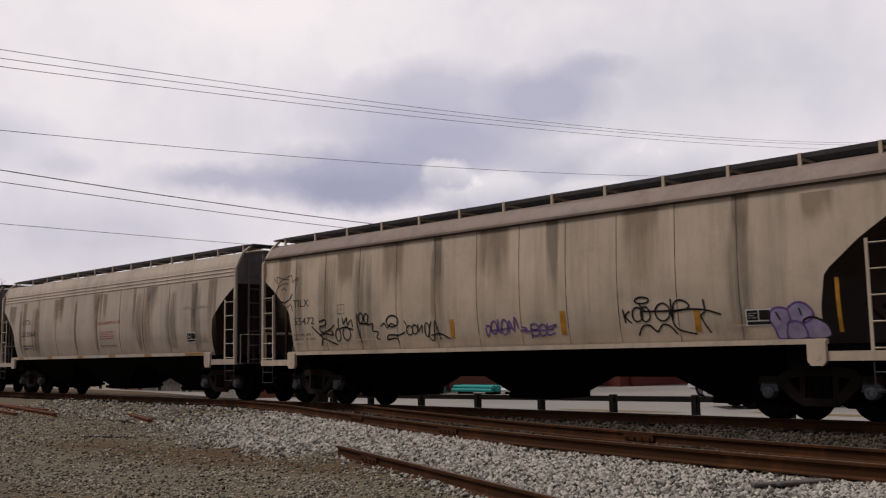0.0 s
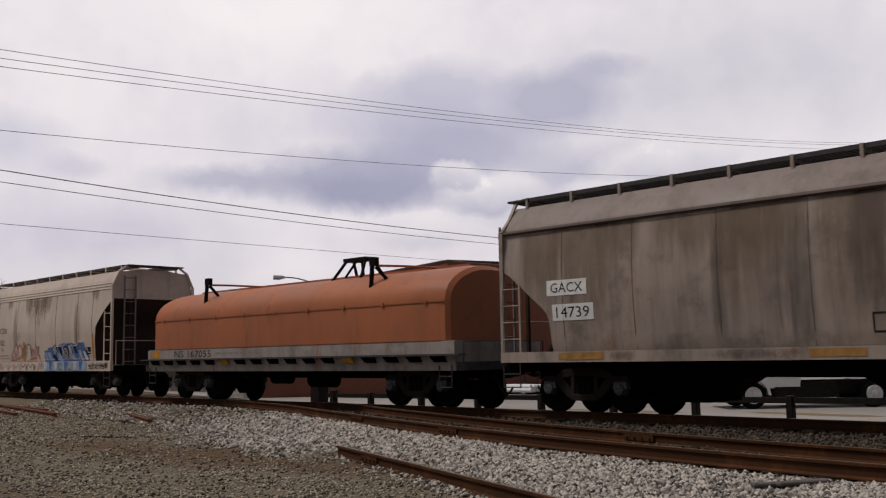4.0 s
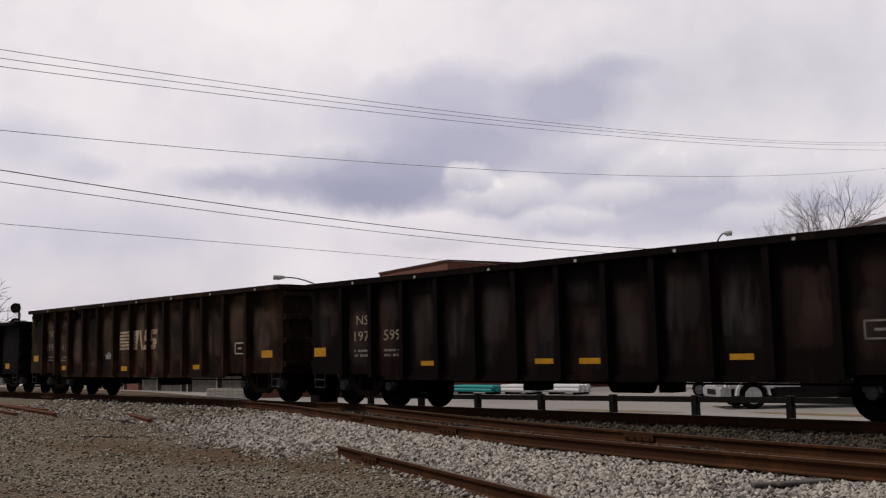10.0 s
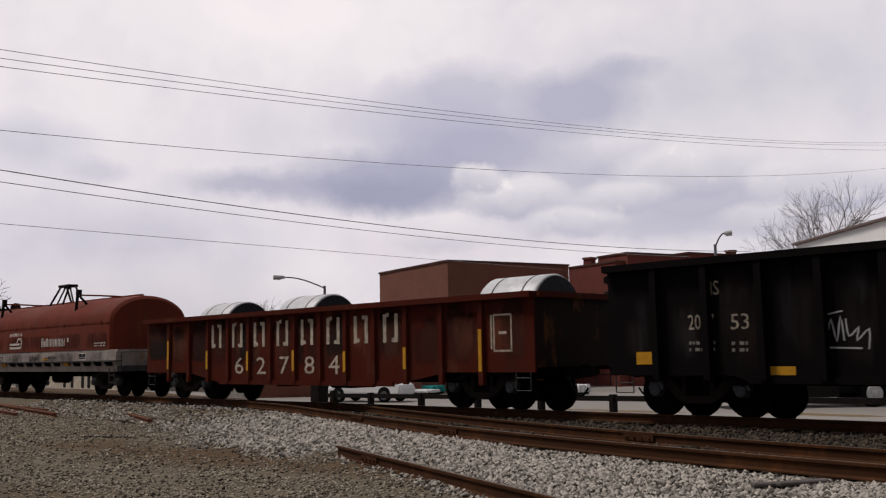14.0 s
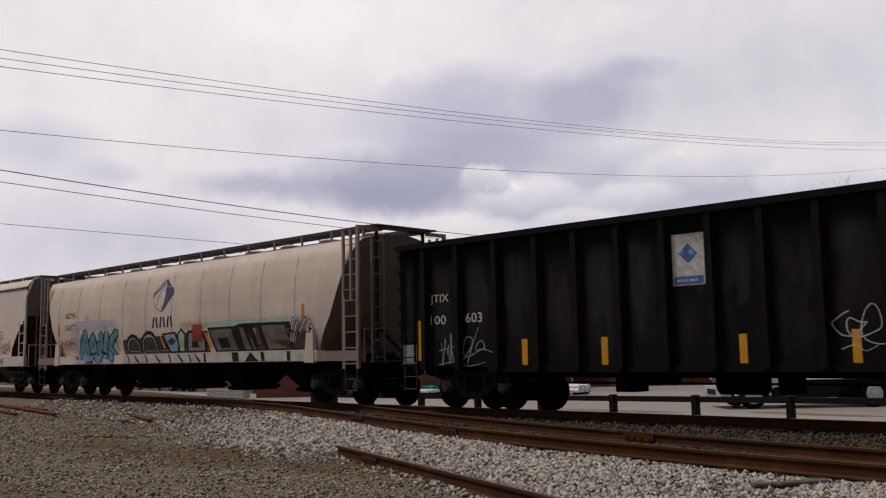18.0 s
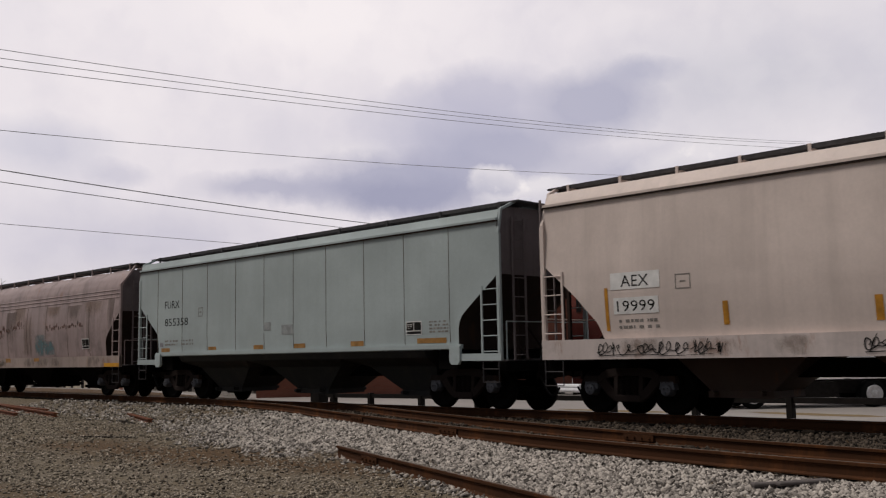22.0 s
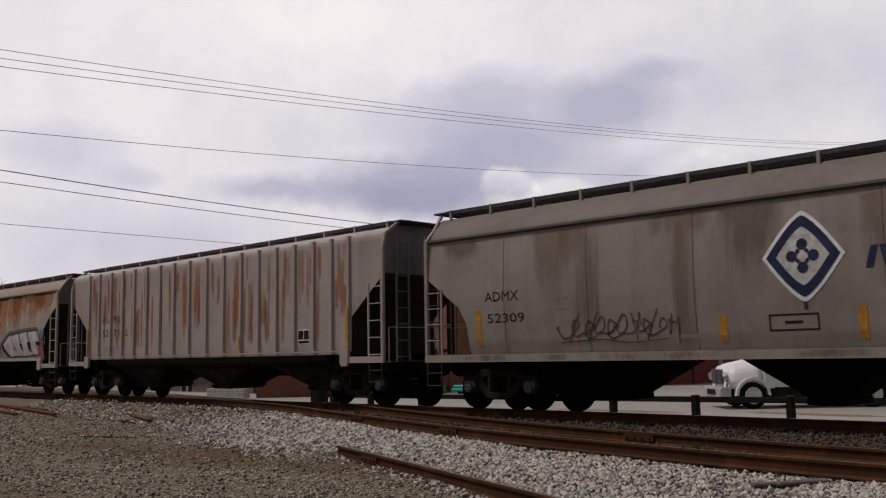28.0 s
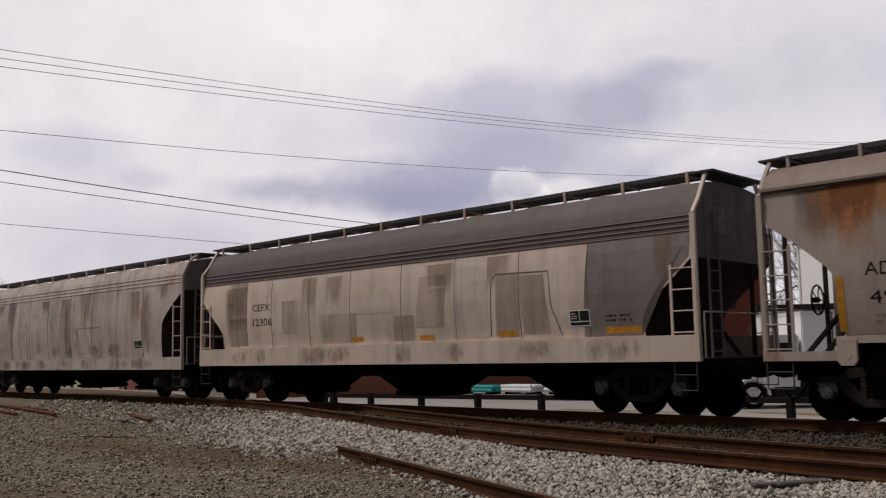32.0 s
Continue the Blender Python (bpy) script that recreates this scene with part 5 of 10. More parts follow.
# 2: pale hopper with red warning print
P = paint("pale_tan_hopper_paint", (0.52, 0.475, 0.40), dirt=0.25, streak=0.5, shift=2)
car, hf = note(hopper("pale tan covered hopper car with faded red warning print", -32.51, 17.52, P, prof_ribbed(1.36, 3.72, 4.04), CUT_HIGH, (1.36, 1.46, 0.08, False),
                      [-6.8, -5.15, -3.48, -1.81, -0.08, 1.6, 3.23, 4.9, 6.5], ribs=(3.72, 3.83, 3.94), brackets=13), -32.51)
lettering(car, hf, "CITX", (-6.64, 2.74, -5.82, 2.94), M["ink_black"])
lettering(car, hf, "222068", (-6.65, 2.27, -5.34, 2.46), M["ink_black"])
frame_paint(car, hf, (-5.23, 2.5, -4.92, 2.77), M["ink_grey"])
bars(car, hf, (-6.6, 1.74, -5.6, 1.95), 2, M["ink_black"])
lettering(car, hf, "DO NOT HAMMER ON CAR", (-0.16, 2.53, 1.70, 2.64), M["ink_red"])
bars(car, hf, (0.15, 2.0, 1.2, 2.30), 4, M["ink_red"])
bars(car, hf, (0.13, 1.72, 1.36, 1.82), 2, M["ink_black"])
bars(car, hf, (5.81, 2.80, 7.4, 2.90), 2, M["ink_grey"])
placard(car, hf, (6.01, 1.80, 6.48, 2.06))
bars(car, hf, (6.68, 1.74, 7.2, 1.92), 3, M["ink_grey"])
strips(car, lambda z: 1.635, [(-6.8, 1.37, -6.28, 1.45), (-4.03, 1.37, -3.63, 1.45), (-1.46, 1.37, -1.01, 1.45), (0.96, 1.37, 1.44, 1.45), (3.46, 1.37, 3.92, 1.45), (6.0, 1.37, 7.1, 1.45)], "tan_strip")

# 3: dirty hopper with a painted-over emblem
P = paint("grimy_beige_hopper_paint", (0.37, 0.335, 0.29), rust=0.12, dirt=0.85, streak=0.9, shift=3)
car, hf = note(hopper("grimy beige covered hopper car with a grey painted-over emblem", -50.97, 16.55, P, prof_lip(1.10, 3.84), [(1.3, 1.25), (1.9, 1.22), (2.1, 1.15), (2.9, 0.2), (3.0, 0.0)],
                      (1.05, 1.27, 0.1, True), [-6.6, -4.9, -3.1, -1.4, 0.5, 2.3, 4.2, 6.0], lip=3.84, tabs=False, ladder_top=2.7, brackets=14, roof_mat=paint("sooty_beige_roof_paint", (0.24, 0.21, 0.19), dirt=0.7, streak=0.6, shift=3)), -50.97)
gp = plain("grey_overpaint", (0.17, 0.165, 0.165), 0.6)
rect_paint(car, hf, (3.73, 2.34, 6.69, 3.74), gp, "painted_over_panel", "grey overpaint patch")
bm = bmesh.new()
stroke(bm, [(5.32, 2.62), (5.36, 3.2), (5.5, 3.38), (5.66, 3.3), (6.3, 2.66), (6.48, 2.6), (6.58, 2.75), (6.6, 3.4)], 0.20)
conform(bm, hf, 0.012)
part("faded_emblem", bm, M["ink_black"], car)
for r, s in (((-6.99, 2.42, -5.98, 2.74), "GACX"), ((-6.87, 1.90, -5.84, 2.24), "14739")):
    rect_paint(car, hf, r, M["patch"], "number_patch")
    lettering(car, lambda z: hf(z) + 0.004, s, (r[0] + 0.1, r[1] + 0.06, r[2] - 0.1, r[3] - 0.06), M["ink_black"])
frame_paint(car, hf, (-0.43, 1.49, 0.47, 1.79), M["ink_black"], w=0.03)
placard(car, hf, (6.08, 1.49, 6.57, 1.73))
bars(car, hf, (5.02, 1.77, 5.66, 2.01), 3, M["ink_grey"])
strips(car, lambda z: 1.635, [(-6.71, 1.1, -5.6, 1.24), (-1.48, 1.1, -0.54, 1.24), (1.38, 1.1, 2.01, 1.24), (4.04, 1.1, 4.64, 1.24), (7.0, 1.1, 7.87, 1.24)], "tan_strip")

# 4: orange coil car
P = paint("weathered_orange_hood_paint", (0.37, 0.135, 0.058), rust=0.15, dirt=0.3, streak=0.35, shift=4, rust_color=(0.16, 0.05, 0.025))
D = paint("pale_grey_deck_paint", (0.33, 0.32, 0.30), rust=0.35, dirt=0.9, streak=0.7, shift=4)
car, hf = note(coil_car("orange coil car with a long round-topped steel hood", -67.69, 13.97, P, D, 6.75, (1.0, 1.55), 1.58, 2.55, 3.42, 2.50, (-4.0, 3.8), 1.9, 3.98), -67.69)
lettering(car, hf, "NS 167055", (-5.31, 1.31, -3.2, 1.52), M["ink_black"])
bars(car, hf, (-2.9, 1.36, -0.6, 1.48), 1, M["ink_grey"])
rect_paint(car, hf, (-6.7, 1.30, -6.2, 1.54), M["orange"], "orange_patch")

# 5: short hopper with two graffiti pieces
P = paint("cream_grey_hopper_paint", (0.60, 0.555, 0.475), dirt=0.15, streak=0.28, shift=5)
LC = dict(end_mat=paint("pale_end_sheet_paint", (0.52, 0.48, 0.44), dirt=0.3, streak=0.6, shift=5), tabs=False, ladder_top=3.0, brackets=10, truck_in=1.68)
car, hf = note(hopper("short cream covered hopper car with pink and blue graffiti", -82.99, 11.65, P, prof_ribbed(1.0, 3.80, 4.08), CUT_HIGH, (0.90, 1.26, 0.1, True),
                      [-4.4, -2.43, -0.62, 1.21, 3.03, 4.27], ribs=(3.80, 3.90, 4.0), **LC), -82.99)
lettering(car, hf, "LCEX", (-4.34, 2.45, -3.42, 2.68), M["ink_black"])
lettering(car, hf, "182", (-4.3, 1.97, -3.7, 2.18), M["ink_black"])
lettering(car, hf, "H", (-4.04, 1.70, -3.9, 1.88), M["ink_black"])
bars(car, hf, (-4.27, 1.38, -3.3, 1.60), 2, M["ink_grey"])
frame_paint(car, hf, (-2.43, 2.2, -2.17, 2.42), M["ink_grey"])
on_sill = lambda z: 1.64 if z < 1.26 else hf(z)
OCHRE_G = plain("ochre_spray_paint", (0.40, 0.21, 0.06), 0.6)
TAUPE_G = plain("taupe_spray_paint", (0.28, 0.19, 0.15), 0.6)
UP, LOW = (-3.14, 1.27, -0.15, 2.09), (-3.80, 0.915, -0.14, 1.258)
g = lobe(car, hf, UP, [(0.0, 0.1), (0.06, 0.4), (0.14, 0.62), (0.18, 0.78), (0.21, 0.98), (0.26, 0.68), (0.31, 0.78), (0.38, 0.9), (0.45, 1.0), (0.53, 0.83), (0.67, 0.86), (0.72, 0.6), (0.81, 0.42), (0.86, 0.82), (0.89, 0.7), (0.95, 0.75), (0.9, 0.4), (0.98, 0.25), (1.0, 0.0), (0.0, 0.0)], PALE_PINK, "graffiti_piece", 0.006, "faded pink spiky graffiti piece with brown edges", 1)
for k, (pts, m_, kk) in enumerate((([(0.12, 0.3), (0.16, 0.58), (0.24, 0.35), (0.2, 0.2)], ROSE, 1), ([(0.42, 0.05), (0.39, 0.6), (0.43, 0.72), (0.5, 0.5), (0.5, 0.1)], OCHRE_G, 4), ([(0.46, 0.4), (0.45, 0.95), (0.5, 0.95), (0.57, 0.6), (0.54, 0.25)], TAUPE_G, 4), ([(0.55, 0.1), (0.56, 0.78), (0.66, 0.78), (0.69, 0.1)], CREAM, 1), ([(0.71, 0.25), (0.74, 0.55), (0.79, 0.36), (0.77, 0.2)], ROSE, 1), ([(0.29, 0.3), (0.3, 0.7), (0.36, 0.65), (0.37, 0.3)], CREAM, 4), ([(0.86, 0.5), (0.88, 0.68), (0.93, 0.62), (0.89, 0.42)], ROSE, 4))):
    lobe(g, hf, UP, pts, m_, "form_fill", 0.009 + 0.001 * k, k=kk)
scrawl(g, hf, UP, [[(0.0, 0.1), (0.06, 0.4), (0.14, 0.62), (0.18, 0.78), (0.21, 0.95), (0.26, 0.68), (0.31, 0.78)], [(0.55, 0.82), (0.67, 0.84), (0.7, 0.5), (0.66, 0.1), (0.85, 0.2), (0.82, 0.42), (0.72, 0.6)], [(0.86, 0.80), (0.89, 0.68), (0.95, 0.73), (0.9, 0.4), (0.98, 0.25)], [(0.05, 0.1), (0.2, 0.1), (0.27, 0.2), (0.3, 0.08)]], BROWN_G, 0.035, "form_outline", off=0.017, k=1)
scrawl(g, hf, UP, [[(0.02, 0.05), (0.1, 0.25), (0.22, 0.12)], [(0.3, 0.1), (0.28, 0.5), (0.33, 0.85), (0.4, 0.6), (0.38, 0.1)], [(0.5, 0.12), (0.6, 0.6), (0.56, 0.8)], [(0.8, 0.1), (0.88, 0.35), (0.97, 0.15)]], ROSE, 0.06, "form_shade", off=0.016)
sk = lambda z: 1.641
g = lobe(car, sk, LOW, [(0.0, 1.0), (0.05, 0.45), (0.1, 0.0), (0.98, 0.0), (1.0, 1.0)], CREAM, "painted_sill_band", 0.004, "cream and rose graffiti on the side sill", 1)
for u in (0.08, 0.24, 0.40, 0.58, 0.78):
    scrawl(g, sk, LOW, [[(u - 0.04, 0.9), (u + 0.02, 0.4), (u + 0.08, 0.75), (u + 0.13, 0.3), (u + 0.10, 0.05)], coil_run(u + 0.12, 0.45, 0.035, 0.35, 1.2, 9)], ROSE if u < 0.5 else BROWN_G, 0.05, "form_outline", off=0.007)
UP, LOW = (0.18, 1.27, 4.0, 1.98), (0.14, 0.925, 4.0, 1.258)
g = lobe(car, hf, UP, [(0.0, 0.0), (0.01, 0.35), (0.0, 0.62), (0.08, 0.62), (0.1, 0.78), (0.2, 0.78), (0.24, 0.88), (0.29, 0.8), (0.4, 0.8), (0.46, 0.98), (0.56, 1.0), (0.64, 0.95), (0.67, 0.8), (0.76, 0.82), (0.78, 1.0), (0.9, 0.97), (0.93, 0.7), (1.0, 0.4), (1.0, 0.0)], BLUE, "graffiti_piece", 0.006, "blue and white interlocking graffiti piece", 1)
for k, (a, b, lo_, hi_, m_) in enumerate(((0.02, 0.07, 0.05, 0.5, PALE_BLUE), (0.09, 0.17, 0.05, 0.5, PALE_BLUE), (0.13, 0.2, 0.4, 0.72, BLUE), (0.22, 0.29, 0.02, 0.35, NAVY_INK), (0.33, 0.4, 0.02, 0.45, PALE_BLUE), (0.36, 0.42, 0.3, 0.76, NAVY_INK), (0.64, 0.7, 0.05, 0.4, PALE_BLUE), (0.69, 0.74, 0.4, 0.76, NAVY_INK), (0.80, 0.86, 0.03, 0.55, PALE_BLUE), (0.90, 0.95, 0.05, 0.5, M["ink_white"]))):
    lobe(g, hf, UP, [(a + 0.03, lo_), (b + 0.03, lo_), (b - 0.03, hi_), (a - 0.03, hi_)], m_, "form_fill", 0.009 + 0.0008 * k, k=1)
for u, v, a, b in ((0.26, 0.66, 0.045, 0.2), (0.50, 0.45, 0.06, 0.30), (0.60, 0.72, 0.035, 0.16), (0.61, 0.38, 0.04, 0.2)):
    lobe(g, hf, UP, ring(u, v, a * 1.15, b * 1.15, 10, 0, 6.283)[:-1], NAVY_INK, "form_fill", 0.018, k=1)
    scrawl(g, hf, UP, [coil_run(u, v, a, b)], M["ink_white"], 0.04, "form_highlight", off=0.020)
scrawl(g, hf, UP, [[(0.43, 0.2), (0.44, 0.75), (0.5, 0.95), (0.6, 0.97), (0.66, 0.75), (0.63, 0.5), (0.66, 0.1)], [(0.0, 0.62), (0.08, 0.62), (0.1, 0.78), (0.2, 0.78)], [(0.29, 0.8), (0.4, 0.8), (0.46, 0.98)], [(0.67, 0.8), (0.76, 0.82), (0.78, 1.0), (0.9, 0.97), (0.93, 0.7), (1.0, 0.4)]], M["ink_white"], 0.035, "form_rim", off=0.021, k=1)
strips(car, hf, [(1.04, 1.32, 1.18, 1.85), (3.18, 1.34, 3.32, 1.9)], "orange", "rust_streak")
g = lobe(car, sk, LOW, [(0.0, 1.0), (0.03, 0.5), (0.06, 0.0), (1.0, 0.0), (1.0, 1.0)], PALE_BLUE, "painted_sill_band", 0.004, "pale blue and white graffiti on the side sill", 1)
for k, u in enumerate((0.06, 0.18, 0.30, 0.52, 0.72, 0.84)):
    lobe(g, sk, LOW, [(u, 0.98), (u + 0.08, 0.98), (u + 0.05, 0.05), (u + 0.02, 0.05)], BLUE if k % 2 else M["ink_white"], "form_fill", 0.007, k=1)
for u in (0.44, 0.64):
    scrawl(g, sk, LOW, [coil_run(u, 0.5, 0.05, 0.42)], NAVY_INK, 0.05, "form_outline", off=0.010)
    scrawl(g, sk, LOW, [coil_run(u + 0.005, 0.5, 0.045, 0.38)], M["ink_white"], 0.03, "form_highlight", off=0.012)
tag(car, on_sill, (4.2, 0.98, 5.6, 1.22), M["ink_black"], 4, 0.025)
placard(car, hf, (3.63, 1.50, 4.15, 1.78))
strips(car, hf, [(4.25, 1.38, 4.40, 2.23), (-4.5, 1.34, -4.38, 2.2)], "orange", "rust_streak")
for k in range(6):
    film(car, hf, (-1.75 + 0.36 * k, 3.72 - (0.75, 1.25, 0.95, 1.5, 1.1, 0.7)[k], -1.0 + 0.36 * k, 3.80), BROWN_RUN, "seep_stain")

# 6: its sister
P = paint("cream_hopper_paint", (0.62, 0.58, 0.50), dirt=0.2, streak=0.45, shift=7)
car, hf = note(hopper("short cream covered hopper car with faint worn graffiti", -96.15, 11.48, P, prof_ribbed(1.0, 3.82, 4.08), CUT_HIGH, (0.92, 1.32, 0.1, True),
                      [-4.4, -2.43, -0.62, 1.21, 3.03, 4.27], ribs=(3.82, 3.91, 4.0), **LC), -96.15)
lettering(car, hf, "LCEX", (-3.89, 2.67, -2.97, 2.90), M["ink_black"])
lettering(car, hf, "1065", (-3.84, 2.17, -3.02, 2.39), M["ink_black"])
frame_paint(car, hf, (-2.12, 2.4, -1.84, 2.67), M["ink_grey"])
bars(car, hf, (-3.73, 1.61, -2.91, 1.82), 2, M["ink_grey"])
bars(car, hf, (2.21, 2.12, 3.9, 2.22), 2, M["ink_grey"])
FB_ = plain("faded_blue_grey_spray", (0.22, 0.27, 0.36), 0.7, var=0.4, scale=4)
on_sill = lambda z: 1.64 if z < 1.32 else hf(z)
rect_paint(car, hf, (-2.12, 1.56, -1.62, 1.72), M["yellow"], "reflective_strip", lean=0.1)
for pts, w_, m_ in (([(-1.72, 2.18), (-1.60, 2.02), (-1.42, 1.75), (-1.38, 1.45)], 0.17, FB_), ([(-1.42, 1.25), (-1.36, 1.08), (-1.2, 0.97)], 0.20, FB_),
                    ([(-1.7, 2.2), (-1.55, 2.48), (-1.28, 2.42), (-1.15, 2.1), (-0.95, 1.75), (-0.9, 1.56), (-0.55, 1.62)], 0.03, GREY_G), ([(-1.15, 2.1), (-1.0, 2.45), (-0.75, 2.5), (-0.55, 2.3), (-0.62, 2.0), (-0.85, 1.72)], 0.03, GREY_G),
                    ([(-0.5, 2.35), (-0.3, 2.55), (0.1, 2.5), (0.2, 2.2), (-0.1, 1.9), (-0.45, 1.95)], 0.03, GREY_G), ([(0.2, 1.5), (0.35, 2.2), (0.7, 2.4), (1.0, 2.1), (0.8, 1.7), (0.4, 1.55)], 0.03, GREY_G), ([(-0.5, 1.24), (-0.4, 1.05), (0.1, 1.0), (0.5, 1.2)], 0.03, GREY_G)):
    bm = bmesh.new()
    band(bm, curve(pts), w_, w_ * 0.8)
    conform(bm, on_sill if pts[0][1] < 1.3 else hf, 0.009)
    part("graffiti_stroke", bm, m_, car)
film(car, hf, (-1.4, 1.5, 1.0, 2.5), FADE, "sprayed_fill")
bars(car, lambda z: 1.642, (-2.55, 1.02, -1.5, 1.13), 1, M["ink_grey"])
frame_paint(car, lambda z: 1.642, (-3.05, 0.99, -2.75, 1.15), M["ink_grey"])
lettering(car, lambda z: 1.642, "H", (-3.40, 0.99, -3.26, 1.16), M["ink_black"])
placard(car, hf, (2.94, 1.60, 3.48, 1.88))
strips(car, lambda z: 1.64, [(-4.71, 1.08, -3.6, 1.2), (-0.39, 1.1, 0.2, 1.24), (1.38, 1.1, 1.95, 1.24), (3.5, 1.1, 4.6, 1.24)], "tan_strip")
strips(car, hf, [(1.56, 1.5, 2.16, 1.7)], "orange", "rust_streak")

# 7: rounded pressure hopper
PD = paint("brown_grey_ladder_paint", (0.20, 0.18, 0.165), dirt=0.4, streak=0.4, shift=8)
P = paint("warm_cream_tank_paint", (0.70, 0.635, 0.515), dirt=0.12, streak=0.25, shift=8)
# Taupe end slope: the body's cream with end shade put into the colour.
car, hf = note(hopper("cream rounded covered hopper car with pipes along its belly", -109.53, 13.06, P, prof_round(1.25), [(1.3, 1.98), (1.8, 1.9), (2.6, 1.6), (4.1, 0.95), (4.5, 0.9)],
                      (1.05, 1.30, 0.3, False), [-3.6, -2.1, -0.4, 1.2, 2.8], tabs=False, ladder_top=4.2, seam_dirt=0.0, cage=True, post_top=4.45, brackets=11, truck_in=1.9, bay_bottom=0.4, trim=PD, sill_mat=P, end_mat=paint("shaded_taupe_slope_paint", (0.30, 0.252, 0.22), dirt=0.5, streak=0.5, shift=8)), -109.53)
lettering(car, hf, "TCMX", (-4.48, 2.78, -3.60, 3.00), M["ink_black"])
lettering(car, hf, "440019", (-4.55, 2.28, -3.28, 2.51), M["ink_black"])
frame_paint(car, hf, (-2.75, 2.55, -2.47, 2.80), M["ink_grey"])
bars(car, hf, (-4.3, 1.78, -3.3, 2.05), 2, M["ink_grey"])
YFADE = stain("mustard_spray_fade", (0.42, 0.32, 0.15), 0.75, hang=False, grain=(2, 2, 1), bias=0.45)
GFADE = stain("green_spray_fade", (0.26, 0.42, 0.32), 0.85, hang=False, grain=(3, 3, 1), bias=0.45)
film(car, hf, (-3.4, 1.40, 2.6, 2.42), FADE, "painted_band")
for k in range(5):
    film(car, hf, (-3.3 + k * 1.05, 1.36, -1.7 + k * 1.05, 2.05 + 0.22 * math.sin(k * 1.9)), YFADE, "mustard_fill", 0.0045 + 0.0004 * (k % 2))
bm = bmesh.new()
band(bm, [(-3.42, 1.30), (-3.40, 1.62), (-3.58, 1.95), (-3.18, 2.36), (-0.9, 2.42), (1.2, 2.42), (1.9, 2.44), (2.05, 2.1), (2.6, 1.85)], 0.055)
conform(bm, hf, 0.012)
part("graffiti_outline", bm, M["ink_black"], car)
poly(car, hf, [(-4.12, 1.62), (-3.75, 1.74), (-3.55, 2.02), (-3.42, 1.84), (-3.12, 1.66), (-3.4, 1.60)], RED_G, "red_flourish", 0.010)
for x, z, w in ((-2.35, 2.45, 0.30), (-1.05, 2.46, 0.34), (0.95, 2.46, 0.38), (2.0, 2.3, 0.30)):
    poly(car, hf, [(x, z), (x + w * 0.35, z + w * 0.55), (x + w * 0.7, z + w * 0.6), (x + w, z + 0.02)], RED_G, "red_flourish", 0.010)
poly(car, hf, [(1.9, 1.5), (2.5, 1.55), (2.75, 1.9), (2.3, 2.1), (2.05, 1.8)], RED_G, "red_flourish", 0.010)
film(car, hf, (-5.3, 2.75, -4.75, 4.15), GFADE, "green_fade")
film(car, hf, (-5.0, 2.60, -4.55, 3.4), GFADE, "green_fade", 0.0045)
placard(car, lambda z: hf(z) + 0.006, (1.55, 1.49, 2.4, 1.85))
tag(car, hf, (2.63, 2.0, 3.2, 2.28), M["ink_black"], 15, 0.035)
strips(car, lambda z: 1.636, [(-3.1, 1.08, -2.59, 1.2), (-1.11, 1.08, -0.66, 1.2), (0.96, 1.08, 1.41, 1.2), (2.6, 1.08, 3.0, 1.2)], "tan_strip")
bm = bmesh.new()
tube(bm, [(-4.6, -1.45, 1.0), (-4.2, -1.52, 0.88), (2.5, -1.52, 0.88), (2.6, -1.5, 0.6)], 0.05, 8)
tube(bm, [(-2.4, -1.2, 0.34), (4.0, -1.2, 0.34)], 0.06, 8)
part("pipework", bm, M["lower"], car, "sooty unloading pipes")
for x in (-5.3, 4.45):
    bm = bmesh.new()
    prism(bm, [(x - 0.17, 1.1), (x + 0.17, 1.1), (x + 0.15, 1.88), (x - 0.12, 1.88)], -1.64, -1.55)
    part("side_bracket", bm, P, car)

# 8 to 10: dark gondolas
SCUFF_BROWN = [stain("dull_brown_scuff", (0.050, 0.028, 0.022), 0.6, hang=False, grain=(5, 5, 2.0), bias=0.80), stain("ash_scuff", (0.060, 0.052, 0.052), 0.4, hang=False, grain=(7, 7, 1.2), bias=0.90)]
SCUFF_TAN = [stain("tan_run_scuff", (0.125, 0.086, 0.058), 0.6, hang=False, grain=(10, 10, 3.2), bias=0.86), stain("brown_run_scuff", (0.075, 0.044, 0.028), 0.65, hang=False, grain=(6, 6, 1.6), bias=0.78), stain("black_run_scuff", (0.006, 0.005, 0.005), 0.7, hang=False, grain=(8, 8, 0.7), bias=0.78)]
SCUFF_GREY = [stain("cool_grey_scuff", (0.040, 0.038, 0.045), 0.32, hang=False, grain=(6, 6, 1.6), bias=0.92), stain("brown_grey_scuff", (0.045, 0.032, 0.028), 0.3, hang=False, grain=(8, 8, 1.4), bias=0.92)]
SCUFF_RED = [stain("soot_dark_scuff", (0.012, 0.007, 0.006), 0.75, hang=False, grain=(4, 4, 1.0), bias=0.70), stain("dark_red_scuff", (0.045, 0.012, 0.008), 0.7, hang=False, grain=(5, 5, 1.5), bias=0.72), stain("orange_red_scuff", (0.17, 0.055, 0.030), 0.5, hang=False, grain=(8, 8, 1.5), bias=0.92)]
G_RIBS = [-7.11, -5.98, -4.84, -3.66, -2.49, -1.29, -0.13, 1.03, 2.15, 3.3, 4.44, 5.62, 6.79]


